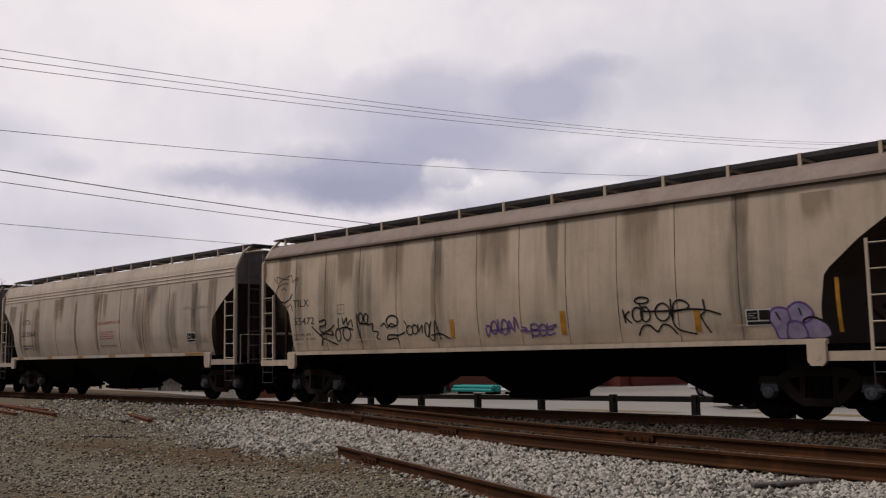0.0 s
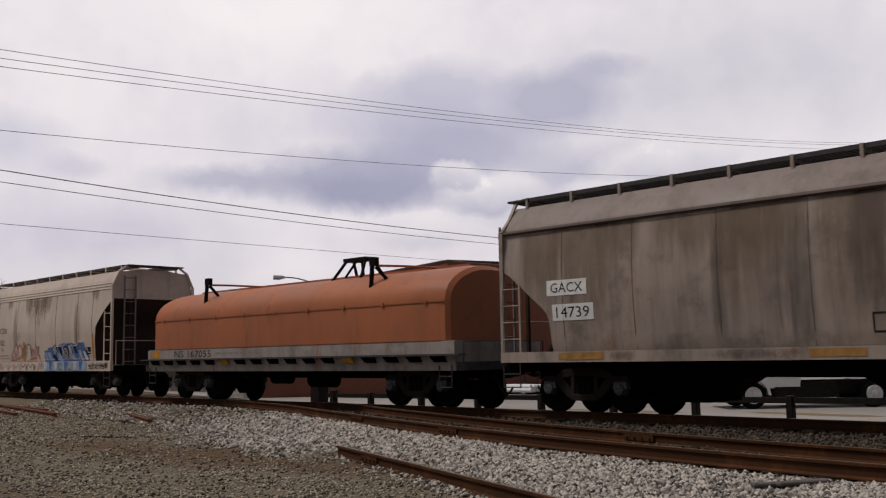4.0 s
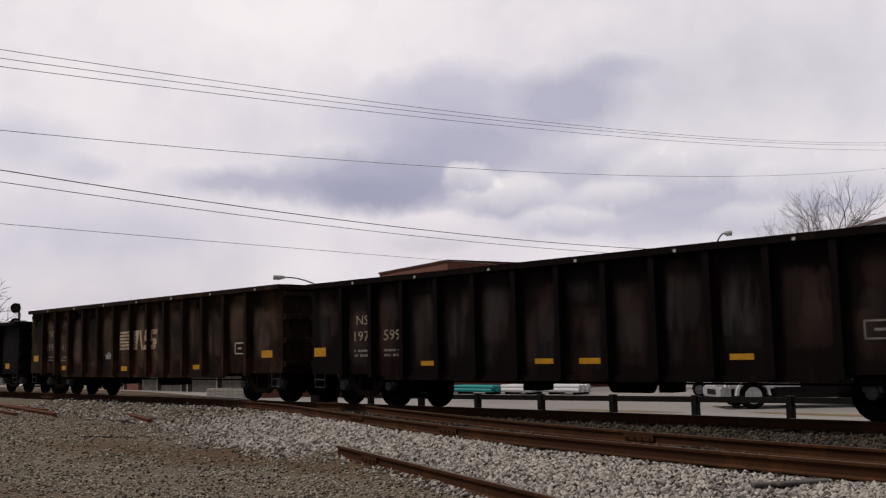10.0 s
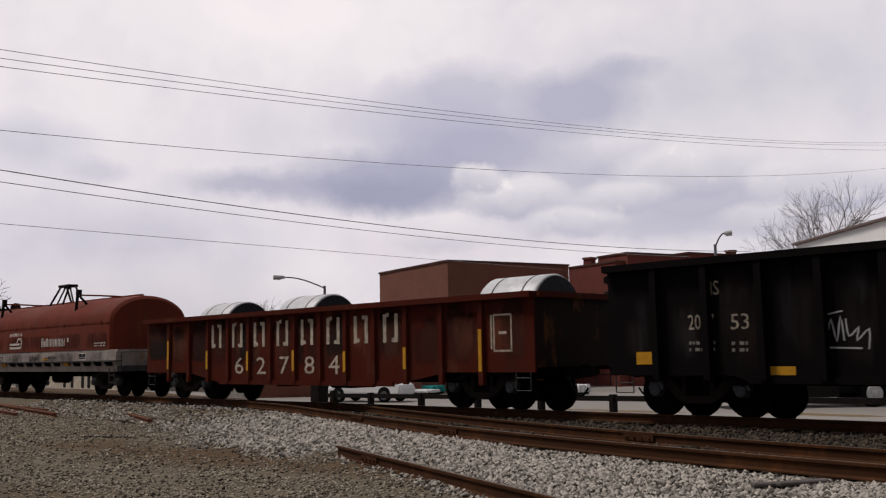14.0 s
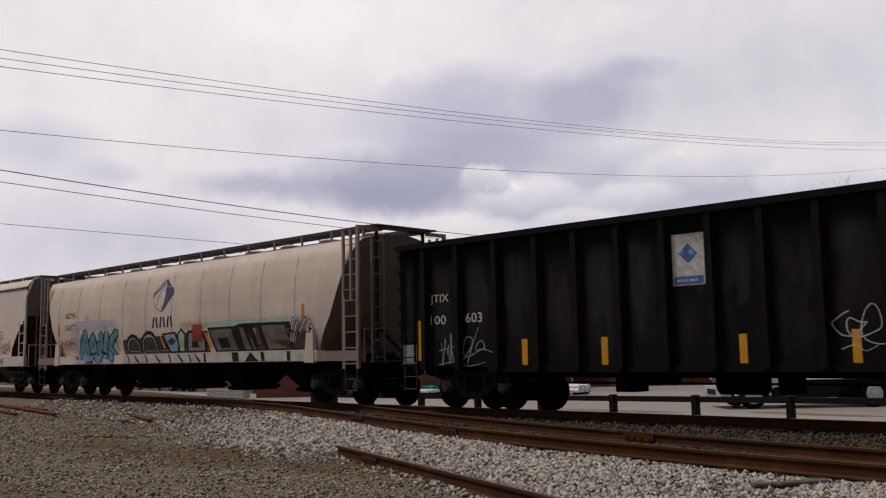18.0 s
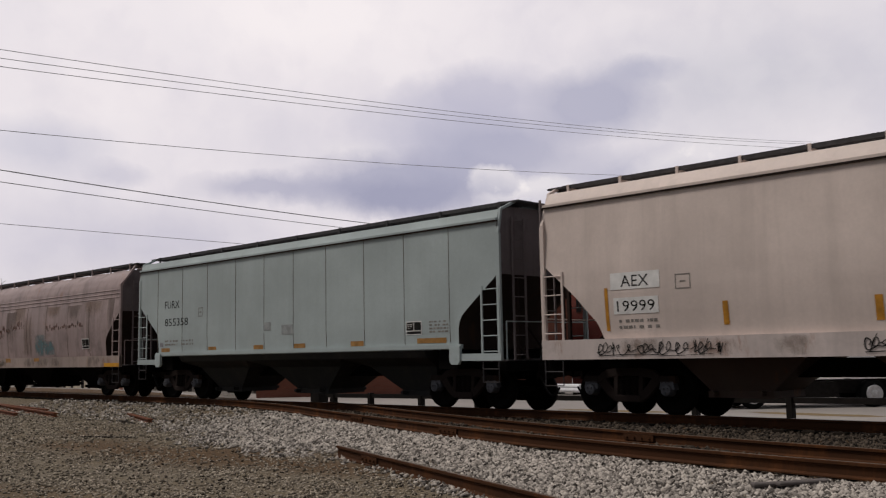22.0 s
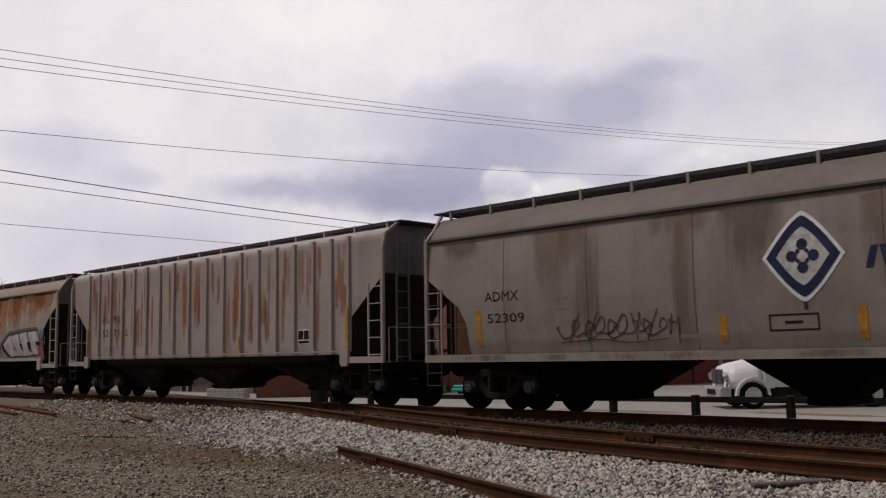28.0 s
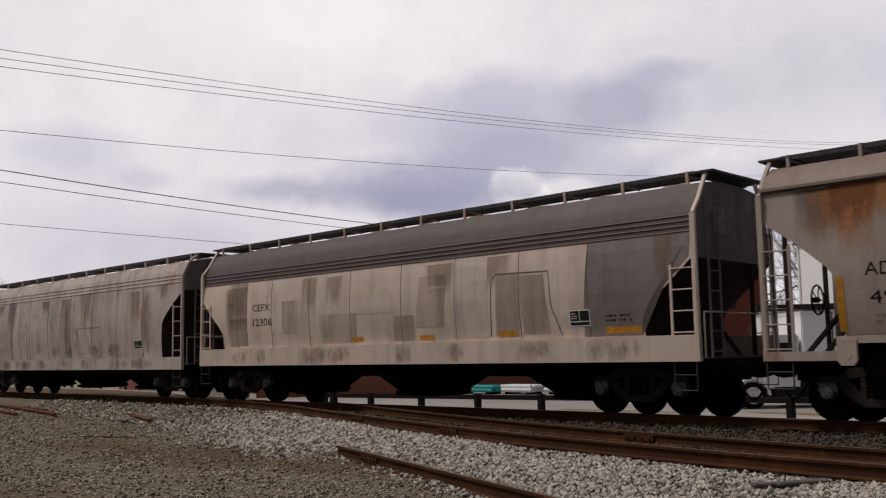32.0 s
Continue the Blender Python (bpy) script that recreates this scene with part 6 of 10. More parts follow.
def gon_print(car, hf, yel, mark, numbers):
    lettering(car, hf, mark[0], mark[1], M["ink_fade"])
    for s, r in numbers:
        lettering(car, hf, s, r, M["ink_fade"])
        bars(car, hf, (r[0], r[1] - 0.42, r[2], r[1] - 0.18), 2, M["ink_grey"])
    for r in yel:
        rect_paint(car, hf, r, M["yellow"], "reflective_strip")


P = paint("sooty_black_gondola_paint", (0.0085, 0.006, 0.0058), rust=0.4, dirt=0.6, streak=0.8, shift=9, rust_color=(0.028, 0.014, 0.010), dirt_color=(0.017, 0.0125, 0.0115), rough=0.8)
car, hf = note(gondola("sooty black gondola car with yellow reflectors, empty", -126.16, 16.92, P, 0.70, 3.08, G_RIBS, truck_in=1.68, scuffs=SCUFF_BROWN, scuff_n=3, rings=True), -126.16)
gon_print(car, hf, [(-8.37, 1.26, -7.88, 1.49), (-4.30, 1.0, -3.80, 1.11), (-0.85, 1.02, -0.36, 1.13), (0.30, 1.01, 0.82, 1.13), (3.61, 1.06, 4.07, 1.17), (7.11, 0.97, 7.59, 1.19)],
          ("NS", (-6.63, 2.04, -6.18, 2.28)), [("197", (-6.72, 1.63, -6.15, 1.88)), ("599", (-5.6, 1.63, -5.0, 1.89))])
frame_paint(car, hf, (6.0, 1.38, 6.5, 1.67), M["ink_grey"], w=0.03)

P = paint("brown_black_gondola_paint", (0.018, 0.0118, 0.0095), rust=0.6, dirt=0.8, streak=0.9, shift=10, rust_color=(0.080, 0.036, 0.018), dirt_color=(0.064, 0.041, 0.028), rough=0.8)
car, hf = note(gondola("brown-black streaked gondola car with a faded pale emblem", -144.37, 16.84, P, 0.72, 3.18, G_RIBS, truck_in=1.62, scuffs=SCUFF_TAN, scuff_n=5, rings=True), -144.37)
gon_print(car, hf, [(-8.17, 1.28, -7.74, 1.51), (-5.6, 0.94, -5.1, 1.09), (-0.9, 0.9, -0.35, 1.06), (3.75, 0.94, 4.25, 1.08), (7.42, 1.26, 7.94, 1.46)],
          ("NS", (-6.74, 2.2, -6.25, 2.45)), [("197", (-6.78, 1.68, -6.12, 1.94)), ("415", (-5.65, 1.66, -5.05, 1.94))])
frame_paint(car, hf, (6.08, 1.39, 6.55, 1.70), M["ink_white"], w=0.03)
fade = plain("faded_cream_emblem_paint", (0.44, 0.325, 0.225), 0.8, var=0.5, scale=5)
def clip_x(pts, a, b):
    """Cuts a flat polygon of (x, z) points to a <= x <= b."""
    for lim, sg in ((a, 1), (b, -1)):
        out = []
        for p, q in zip(pts, pts[1:] + pts[:1]):
            dp, dq = sg * (p[0] - lim), sg * (q[0] - lim)
            if dp >= 0:
                out.append(p)
            if dp * dq < 0:
                k = dp / (dp - dq)
                out.append((lim, p[1] + (q[1] - p[1]) * k))
        pts = out
        if len(pts) < 3:
            return []
    return pts


def over_posts(car, half, polys, posts, material, name, label):
    """Paint that runs over the panels and over the faces of the posts."""
    bm = bmesh.new()
    for pts in polys:
        bm.faces.new([bm.verts.new((x, 0, z)) for x, z in pts])
    conform(bm, half, 0.007)
    root = part(name, bm, material, car, label)
    bm = bmesh.new()
    for pts in polys:
        for x in posts:
            c = clip_x(pts, x - 0.064, x + 0.064)
            if c:
                bm.faces.new([bm.verts.new((u, 0, v)) for u, v in c])
    conform(bm, lambda z: half(z) + 0.155, 0.003)
    part("paint_on_post", bm, material, root)


FADED = [[(-1.02, 1.62 + k * 0.11), (0.0 + 0.025 * k, 1.62 + k * 0.11), (0.012 + 0.025 * k, 1.695 + k * 0.11), (-1.02, 1.695 + k * 0.11)] for k in range(6)]
FADED += [[(0.02, 1.60), (0.20, 1.60), (0.32, 2.26), (0.14, 2.26)], [(0.335, 2.26), (0.445, 2.26), (0.60, 1.60), (0.49, 1.60)], [(0.615, 1.60), (0.80, 1.60), (0.92, 2.26), (0.735, 2.26)],
          [(1.02, 2.10), (1.52, 2.10), (1.56, 2.26), (1.10, 2.26), (1.0, 2.20)], [(0.95, 1.99), (1.19, 1.98), (1.20, 2.09), (0.97, 2.09)], [(0.97, 1.98), (1.02, 1.885), (1.40, 1.845), (1.50, 1.89), (1.44, 1.96)], [(1.24, 1.76), (1.49, 1.77), (1.50, 1.88), (1.25, 1.84)], [(0.86, 1.60), (1.36, 1.60), (1.46, 1.68), (1.47, 1.755), (0.88, 1.75)]]
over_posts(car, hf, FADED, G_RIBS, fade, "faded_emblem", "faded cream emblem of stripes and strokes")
tag(car, hf, (-2.03, 1.32, -1.38, 1.58), M["ink_white"], 61, 0.03)

P = paint("black_gondola_paint", (0.0062, 0.0050, 0.0056), rust=0.14, dirt=0.3, streak=0.3, shift=11, rust_color=(0.020, 0.011, 0.009), dirt_color=(0.014, 0.0115, 0.0125), rough=0.7)
car, hf = note(gondola("black gondola car with white outlined graffiti letters", -162.43, 16.71, P, 0.68, 2.82, [-7.25 + 1.057 * k for k in range(14)], truck_in=1.62, scuffs=SCUFF_GREY, scuff_n=2), -162.43)
gon_print(car, hf, [(-7.75, 0.99, -7.25, 1.23), (-5.15, 0.79, -4.6, 0.94), (-3.0, 0.78, -2.5, 0.93), (0.38, 0.79, 0.9, 0.92), (2.5, 0.79, 3.0, 0.92), (7.03, 1.0, 7.45, 1.22)],
          ("NS", (-6.28, 2.24, -5.95, 2.50)), [("2017", (-6.6, 1.62, -6.07, 1.90)), ("53", (-5.75, 1.60, -5.4, 1.88))])
frame_paint(car, hf, (5.58, 1.16, 5.96, 1.47), M["ink_grey"], w=0.02)
bars(car, hf, (6.28, 1.20, 6.48, 1.48), 4, M["ink_grey"])
bars(car, hf, (5.62, 0.84, 5.88, 0.98), 2, M["ink_grey"])
rect_paint(car, hf, (5.95, 0.90, 6.12, 0.97), M["ink_grey"], "white_mark")
WG = plain("thin_white_spray_paint", (0.42, 0.42, 0.42), 0.6)
OUT = [  # outlined letters, each a run of strokes in a unit box
    (-3.03, 0.99, 0.79, 0.84, [[(0.16, 0.12), (0.0, 0.80), (0.13, 0.96), (0.28, 0.75), (0.9, 0.84), (0.97, 0.04)], [(0.58, 0.12), (0.57, 0.54)]]),
    (-1.98, 0.70, 0.83, 1.11, [[(0.2, 0.06), (0.12, 0.70), (0.03, 0.74), (0.03, 0.94), (0.94, 0.98), (0.98, 0.74), (0.88, 0.70), (0.94, 0.03), (0.2, 0.06)], [(0.40, 0.48), (0.43, 0.68), (0.56, 0.68), (0.55, 0.45)]]),
    (-0.84, 0.71, 0.83, 1.15, [[(0.13, 0.0), (0.0, 0.86), (0.18, 0.97), (0.26, 0.86), (0.89, 0.98), (0.98, 0.03)], [(0.40, 0.0), (0.46, 0.71), (0.59, 0.74), (0.62, 0.05)]]),
    (0.21, 0.94, 0.80, 0.94, [[(0.18, 0.03), (0.0, 0.83), (0.26, 0.98), (0.42, 0.83), (0.40, 0.67), (0.74, 0.90), (0.9, 0.80), (0.61, 0.57), (0.53, 0.40), (0.9, 0.33), (1.0, 0.03)], [(0.4, 0.03), (0.44, 0.17), (0.68, 0.13)]]),
    (1.25, 0.72, 0.76, 1.40, [[(0.30, 0.02), (0.25, 0.30), (0.03, 0.57), (0.09, 0.70), (0.55, 0.99), (0.68, 0.78), (0.30, 0.57), (0.35, 0.46), (0.62, 0.43), (0.68, 0.30), (0.57, 0.15), (0.95, 0.15), (0.98, 0.0)]]),
    (2.32, 0.96, 0.85, 1.11, [[(0.3, 0.01), (0.03, 0.82), (0.11, 0.90), (0.22, 0.84), (0.43, 0.99), (0.78, 0.94), (0.91, 0.74), (0.78, 0.55), (0.6, 0.42), (0.96, 0.42), (1.0, 0.21)], [(0.30, 0.47), (0.35, 0.79), (0.48, 0.9)], [(0.55, 0.0), (0.61, 0.21), (0.78, 0.24), (0.84, 0.0)]]),
    (3.37, 0.87, 0.77, 1.15, [[(0.1, 0.63), (0.36, 0.85), (0.68, 0.98), (0.9, 0.93), (1.0, 0.71), (0.95, 0.41), (0.73, 0.12), (0.45, 0.02), (0.18, 0.17), (0.03, 0.41), (0.07, 0.51)], [(0.18, 0.37), (0.45, 0.17), (0.68, 0.29), (0.77, 0.66), (0.64, 0.88), (0.45, 0.85)], [(0.12, 0.9), (0.3, 0.96), (0.28, 0.82), (0.12, 0.84), (0.2, 0.78)]]),
    (4.41, 1.39, 0.85, 0.58, [[(0.14, 0.1), (0.01, 0.95), (0.4, 0.18), (0.32, 0.82)], [(0.46, 0.82), (0.57, 0.23), (0.6, 0.86)], [(0.5, 0.55), (0.86, 0.1), (0.71, 0.73), (0.96, 0.23)], [(0.6, 0.0), (0.9, 0.2)]]),
    (-4.12, 1.14, 0.82, 0.72, [[(0.05, 0.9), (0.45, 0.98)], [(0.1, 0.3), (0.2, 0.8), (0.3, 0.3), (0.4, 0.85), (0.45, 0.3)], [(0.5, 0.8), (0.55, 0.4), (0.75, 0.6), (0.7, 0.3), (0.95, 0.55), (0.92, 0.1)], [(0.1, 0.15), (0.8, 0.12)]]),
    (-1.90, 1.89, 0.67, 0.29, [[(0.05, 0.8), (0.25, 0.9), (0.05, 0.3), (0.3, 0.2)], [(0.4, 0.9), (0.38, 0.2), (0.55, 0.5), (0.4, 0.6)], [(0.62, 0.85), (0.62, 0.3), (0.75, 0.8)], [(0.8, 0.9), (0.95, 0.85), (0.85, 0.1)]]),
]
for x, z, w, h, runs in OUT:
    bm = bmesh.new()
    for run in runs:
        band(bm, curve([(x + u * w, z + v * h) for u, v in run], 3), 0.027)
    conform(bm, hf)
    part("graffiti_letter", bm, WG, car)

# 11: red-brown gondola carrying steel coils
P = paint("red_brown_gondola_paint", (0.086, 0.0165, 0.0095), rust=0.45, dirt=0.5, streak=0.75, shift=12, rust_color=(0.10, 0.035, 0.02), dirt_color=(0.05, 0.03, 0.025), rough=0.75)
# End walls painted near black for the shadow in the end recess.
car, hf = note(gondola("red-brown fishbelly gondola car with large white letters", -180.93, 16.47, P, 0.54, 2.46, sorted([-6.75, -5.55, -4.45, -3.36, -2.30, -1.24, -0.12, 1.0, 2.05, 3.15, 4.3, 5.5, 6.75]), fish=0.30, end_ribs=0, scuffs=SCUFF_RED, scuff_n=4, post_d=0.085, end_mat=paint("shaded_red_end_paint", (0.020, 0.010, 0.008), rust=0.2, dirt=0.5, streak=0.4, shift=12, dirt_color=(0.008, 0.006, 0.005))), -180.93)
LW = plain("worn_white_letter_paint", (0.50, 0.43, 0.345), 0.7, var=0.45, scale=9)
for k in range(8):
    x = -4.25 + k * 1.11
    bm = bmesh.new()
    stroke(bm, [(x, 1.62), (x, 2.22)], 0.12)
    stroke(bm, [(x + 0.42, 1.62), (x + 0.42, 2.22)], 0.12)
    za = 2.20 if k % 2 else 1.60
    patch(bm, x + 0.062, za, x + 0.16, za + 0.10)
    patch(bm, x + 0.26, 3.88 - za - 0.10, x + 0.358, 3.88 - za)
    conform(bm, hf, 0.008)
    part("letter_block", bm, LW, car, "large worn white letter")
for s, x in (("6", -3.05), ("2", -1.95), ("7", -0.85), ("8", 0.28), ("4", 1.32)):
    lettering(car, hf, s, (x, 0.80, x + 0.44, 1.28), LW)
rect_paint(car, hf, (7.0, 1.35, 7.05, 2.1), LW, "white_line")
frame_paint(car, hf, (7.1, 1.31, 7.6, 2.10), LW, w=0.04)
for x, za, zb in ((-6.75, 0.95, 1.85), (-4.45, 0.95, 1.5), (-2.30, 0.9, 1.45), (-0.12, 0.88, 1.45), (2.05, 0.86, 1.38), (4.3, 0.92, 1.44), (6.75, 0.86, 1.8)):
    rect_paint(car, lambda z: 1.556, (x - 0.05, za, x + 0.05, zb), M["yellow"], "reflective_strip")

# 12: red coil car
# Film for the hood's lower wall: grime and painted shade together.
HOOD_SHADE_GRIME = stain("dark_red_hood_shade_grime", (0.035, 0.010, 0.007), 0.6, hang=False, grain=(3, 3, 0.8), bias=0.8)
DR = paint("grimy_grey_deck_paint", (0.36, 0.34, 0.31), rust=0.3, dirt=0.75, streak=0.8, shift=13, dirt_color=(0.05, 0.042, 0.037))
P = paint("weathered_red_hood_paint", (0.150, 0.026, 0.012), rust=0.3, dirt=0.5, streak=0.7, rough=0.8, shift=13, rust_color=(0.15, 0.048, 0.022), dirt_color=(0.075, 0.026, 0.016))
car, hf = note(coil_car("dark red coil car with a long round-topped hood and white print", -198.42, 14.48, P, DR, 6.70, (1.0, 1.58), 1.66, 2.70, 3.62, 2.62, (-3.75, 3.4), -0.15, 4.42), -198.42)
LWC = plain("white_hood_print", (0.62, 0.58, 0.54), 0.6)
bars(car, hf, (-2.14, 2.26, -0.92, 2.52), 1, LWC, name="emblem_name")
bm = bmesh.new()
patch(bm, -2.14, 1.95, -1.15, 2.03)
patch(bm, -2.14, 1.80, -1.15, 1.88)
stroke(bm, [(-1.3, 1.82), (-1.0, 1.86), (-0.95, 2.1), (-1.1, 2.22), (-1.3, 2.2), (-1.4, 2.08)], 0.07)
conform(bm, hf)
part("emblem", bm, LWC, car, "white emblem of two bars and a curl")
for k, (x, w, h) in enumerate(((0.99, 0.17, 0.33), (1.20, 0.15, 0.22), (1.39, 0.07, 0.32), (1.50, 0.07, 0.33), (1.66, 0.22, 0.29), (1.93, 0.23, 0.29), (2.21, 0.08, 0.29), (2.35, 0.19, 0.29), (2.59, 0.19, 0.29), (2.83, 0.23, 0.29), (3.28, 0.12, 0.15))):
    z = 1.84 if k < 10 else 1.99
    if w > 0.14:
        rect_paint(car, hf, (x, z, x + 0.065, z + h), LWC, "name_bar")
        rect_paint(car, hf, (x + w - 0.065, z, x + w, z + h), LWC, "name_bar")
    else:
        rect_paint(car, hf, (x, z, x + w, z + h), LWC, "name_bar")
for k, (xa, xb) in enumerate(((-4.9, -3.0), (-2.4, -0.4), (-0.2, 1.6), (2.2, 4.2), (4.9, 6.6))):
    film(car, lambda z: 1.566, (xa, 1.10, xb, 1.60), GRIME, "grime", 0.0045)
    # darkens the upright lower hood, which gets less sky than the crown
    film(car, hf, (xa - 0.3, 1.68, xb + 0.4, 2.3), HOOD_SHADE_GRIME, "grime", 0.003)
lettering(car, hf, "NS 165052", (-4.83, 1.27, -2.69, 1.50), M["ink_black"])
bars(car, hf, (5.5, 1.76, 6.36, 1.94), 2, LWC)
placard(car, hf, (4.37, 1.33, 4.93, 1.53))
tag(car, hf, (-0.07, 1.3, 0.8, 1.54), M["ink_black"], 81, 0.025)
tag(car, hf, (1.4, 1.3, 2.44, 1.53), M["ink_black"], 83, 0.025)
rect_paint(car, hf, (-6.53, 1.27, -5.9, 1.54), M["orange"], "orange_patch")
rect_paint(car, hf, (-6.3, 1.78, -5.71, 1.92), M["yellow"], "reflective_strip")
rect_paint(car, hf, (1.19, 1.30, 1.7, 1.40), M["yellow"], "reflective_strip")

# 13: tall black gondola with an advertising panel
P = paint("worn_black_gondola_paint", (0.0085, 0.0078, 0.0085), rust=0.12, dirt=0.4, streak=0.5, shift=14, rust_color=(0.03, 0.018, 0.012), dirt_color=(0.034, 0.030, 0.030), rough=0.65)
car, hf = note(gondola("tall black gondola car with a blue and white panel", -215.09, 14.79, P, 0.88, 3.78, [-6.48, -5.41, -4.25, -3.11, -2.08, -1.04, -0.02, 0.95, 1.95, 2.95, 4.03, 5.16, 6.32], end_ribs=7, ladder=True, scuffs=SCUFF_GREY, scuff_n=4), -215.09)
lettering(car, hf, "JTIX", (-6.36, 2.41, -5.76, 2.65), M["ink_white"])
lettering(car, hf, "100", (-6.36, 1.95, -5.86, 2.16), M["ink_white"])
lettering(car, hf, "603", (-5.24, 1.96, -4.73, 2.18), M["ink_white"])
p = rect_paint(car, hf, (0.13, 2.45, 0.80, 3.42), M["ink_white"], "advertising_panel", "cream panel with a blue diamond", 0.01)
bm = bmesh.new()
stroke_pts = [(0.465, 2.86), (0.66, 3.05), (0.465, 3.24), (0.27, 3.05)]
bm.faces.new([bm.verts.new((x, 0, z)) for x, z in stroke_pts])
patch(bm, 0.16, 2.47, 0.77, 2.62)
conform(bm, hf, 0.014)
part("panel_emblem", bm, BLUE, p)
bars(p, lambda z: hf(z) + 0.010, (0.3, 3.0, 0.64, 3.16), 1, M["ink_white"], 2, "panel_print")
bars(p, lambda z: hf(z) + 0.010, (0.22, 2.5, 0.72, 2.59), 1, M["ink_white"], 3, "panel_print")
strips(car, hf, [(-6.8, 1.11, -6.62, 2.06), (-3.60, 1.0, -3.45, 1.55), (-1.55, 0.99, -1.4, 1.54), (1.40, 1.0, 1.55, 1.52), (3.38, 0.99, 3.53, 1.54), (6.57, 1.01, 6.75, 2.02)], "yellow")
frame_paint(car, hf, (4.4, 1.09, 4.9, 1.57), M["ink_white"], w=0.03)
tag(car, hf, (3.2, 1.2, 3.85, 2.05), WG, 91, 0.025)
tag(car, hf, (5.3, 1.1, 6.1, 2.0), GREY_G, 93, 0.03)
tag(car, hf, (-6.1, 1.0, -4.5, 1.85), GREY_G, 95, 0.03)
rect_paint(car, hf, (-7.32, 1.04, -6.85, 1.5), GREY_G, "white_overspray")

# 14: long rounded hopper with a diamond emblem and a long piece
P = paint("cream_rounded_hopper_paint", (0.64, 0.59, 0.51), dirt=0.10, streak=0.2, shift=15)
# The end slope is cream too; its darker paint holds the shade.
car, hf = note(hopper("long cream rounded covered hopper car with green and black graffiti", -233.47, 19.17, P, prof_round(1.2), CUT_STEEP, (1.14, 1.44, 0.25, False), end_mat=paint("shaded_cream_slope_paint", (0.20, 0.165, 0.135), dirt=0.5, streak=0.6, shift=15), trim=paint("brown_grey_rail_paint", (0.25, 0.222, 0.195), dirt=0.4, streak=0.4, shift=15), sill_mat=P, seams=
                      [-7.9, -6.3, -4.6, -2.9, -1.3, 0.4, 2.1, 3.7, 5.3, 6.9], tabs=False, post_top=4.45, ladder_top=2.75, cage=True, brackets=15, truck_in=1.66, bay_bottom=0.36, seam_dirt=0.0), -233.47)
lettering(car, hf, "ADMX", (-7.35, 2.84, -6.48, 3.06), M["ink_black"])
lettering(car, hf, "56077", (-7.33, 2.39, -6.40, 2.61), M["ink_black"])
frame_paint(car, hf, (-5.7, 2.66, -5.43, 2.88), M["ink_grey"])
em_v = plain("violet_emblem_paint", (0.085, 0.075, 0.17), 0.5)
e = poly(car, hf, [(-0.86, 3.40), (-0.74, 3.50), (-0.13, 3.86), (-0.02, 3.87), (0.47, 3.50), (0.50, 3.36), (-0.12, 2.86), (-0.28, 2.80), (-0.62, 2.94), (-0.80, 3.25)], em_v, "emblem", 0.005, "violet and cream leaf diamond emblem")
poly(e, hf, [(-0.78, 3.26), (-0.70, 3.37), (-0.35, 3.55), (-0.02, 3.76), (-0.02, 3.40), (-0.10, 3.10), (-0.26, 2.82), (-0.58, 2.96)], CREAM, "emblem_leaf", 0.010)
for pts in ([(-0.06, 3.68), (-0.30, 3.48), (-0.48, 3.25), (-0.52, 3.02)], [(-0.84, 3.36), (-0.5, 3.56), (-0.08, 3.80)]):
    bm = bmesh.new()
    band(bm, curve(pts), 0.035)
    conform(bm, hf, 0.014)
    part("emblem_vein", bm, GREY_G if pts[0][0] > -0.5 else M["ink_white"], e)
for k in range(3):
    x = -0.83 + 0.46 * k
    rect_paint(car, hf, (x, 2.30, x + 0.09, 2.64), NAVY_INK, "name_bar", lean=0.2)
    rect_paint(car, hf, (x + 0.28, 2.30, x + 0.37, 2.64), NAVY_INK, "name_bar", lean=-0.2)
on_sill = lambda z: 1.641 if z < 1.44 else hf(z)
MG = plain("mid_grey_spray_paint", (0.14, 0.132, 0.125), 0.5, scale=3, var=0.4)
BW, DG, LG = M["ink_black"], plain("dark_grey_spray_paint", (0.07, 0.066, 0.063), 0.6, scale=3), plain("dusty_white_spray_paint", (0.48, 0.45, 0.43), 0.6, scale=3)
LFADE = stain("lilac_spray_fade", (0.42, 0.38, 0.46), 0.9, hang=False, grain=(2, 2, 2), bias=0.4)
MFADE = stain("mint_spray_fade", (0.34, 0.50, 0.40), 0.95, hang=False, grain=(1, 1, 2), bias=0.35)
film(car, hf, (-7.0, 1.45, -3.0, 2.75), LFADE, "spray_cloud", 0.004)
piece(car, on_sill, (-6.3, 1.17, -3.5, 2.32), 4, (PALE_LILAC, TEAL, CYAN, MINT), BW, 51, 0.06, slant=0.25, split=1.44, low=CYAN, thick=0.36, rounded=True)
# rounded dark grey forms
g = poly(car, on_sill, [(-2.9, 1.46), (-2.9, 1.95), (2.5, 2.12), (2.5, 1.46)], DG, "graffiti_piece", 0.006)
for cx_, wd, hh in ((-2.15, 0.72, 0.58), (-1.05, 0.80, 0.66)):
    arch = curve([(cx_ - wd * 0.65, 1.48), (cx_ - wd * 0.55, 1.48 + hh * 0.7), (cx_ - wd * 0.1, 1.48 + hh), (cx_ + wd * 0.4, 1.48 + hh * 0.8), (cx_ + wd * 0.62, 1.48)])
    for bw_, m_, o_, nm in ((0.15, BW, 0.009, "form_outline"), (0.035, MINT, 0.011, "form_highlight")):
        bm = bmesh.new()
        band(bm, arch if nm == "form_outline" else [(x * 0.97 + cx_ * 0.03, z - 0.07) for x, z in arch], bw_)
        conform(bm, on_sill, o_)
        part(nm, bm, m_, g)
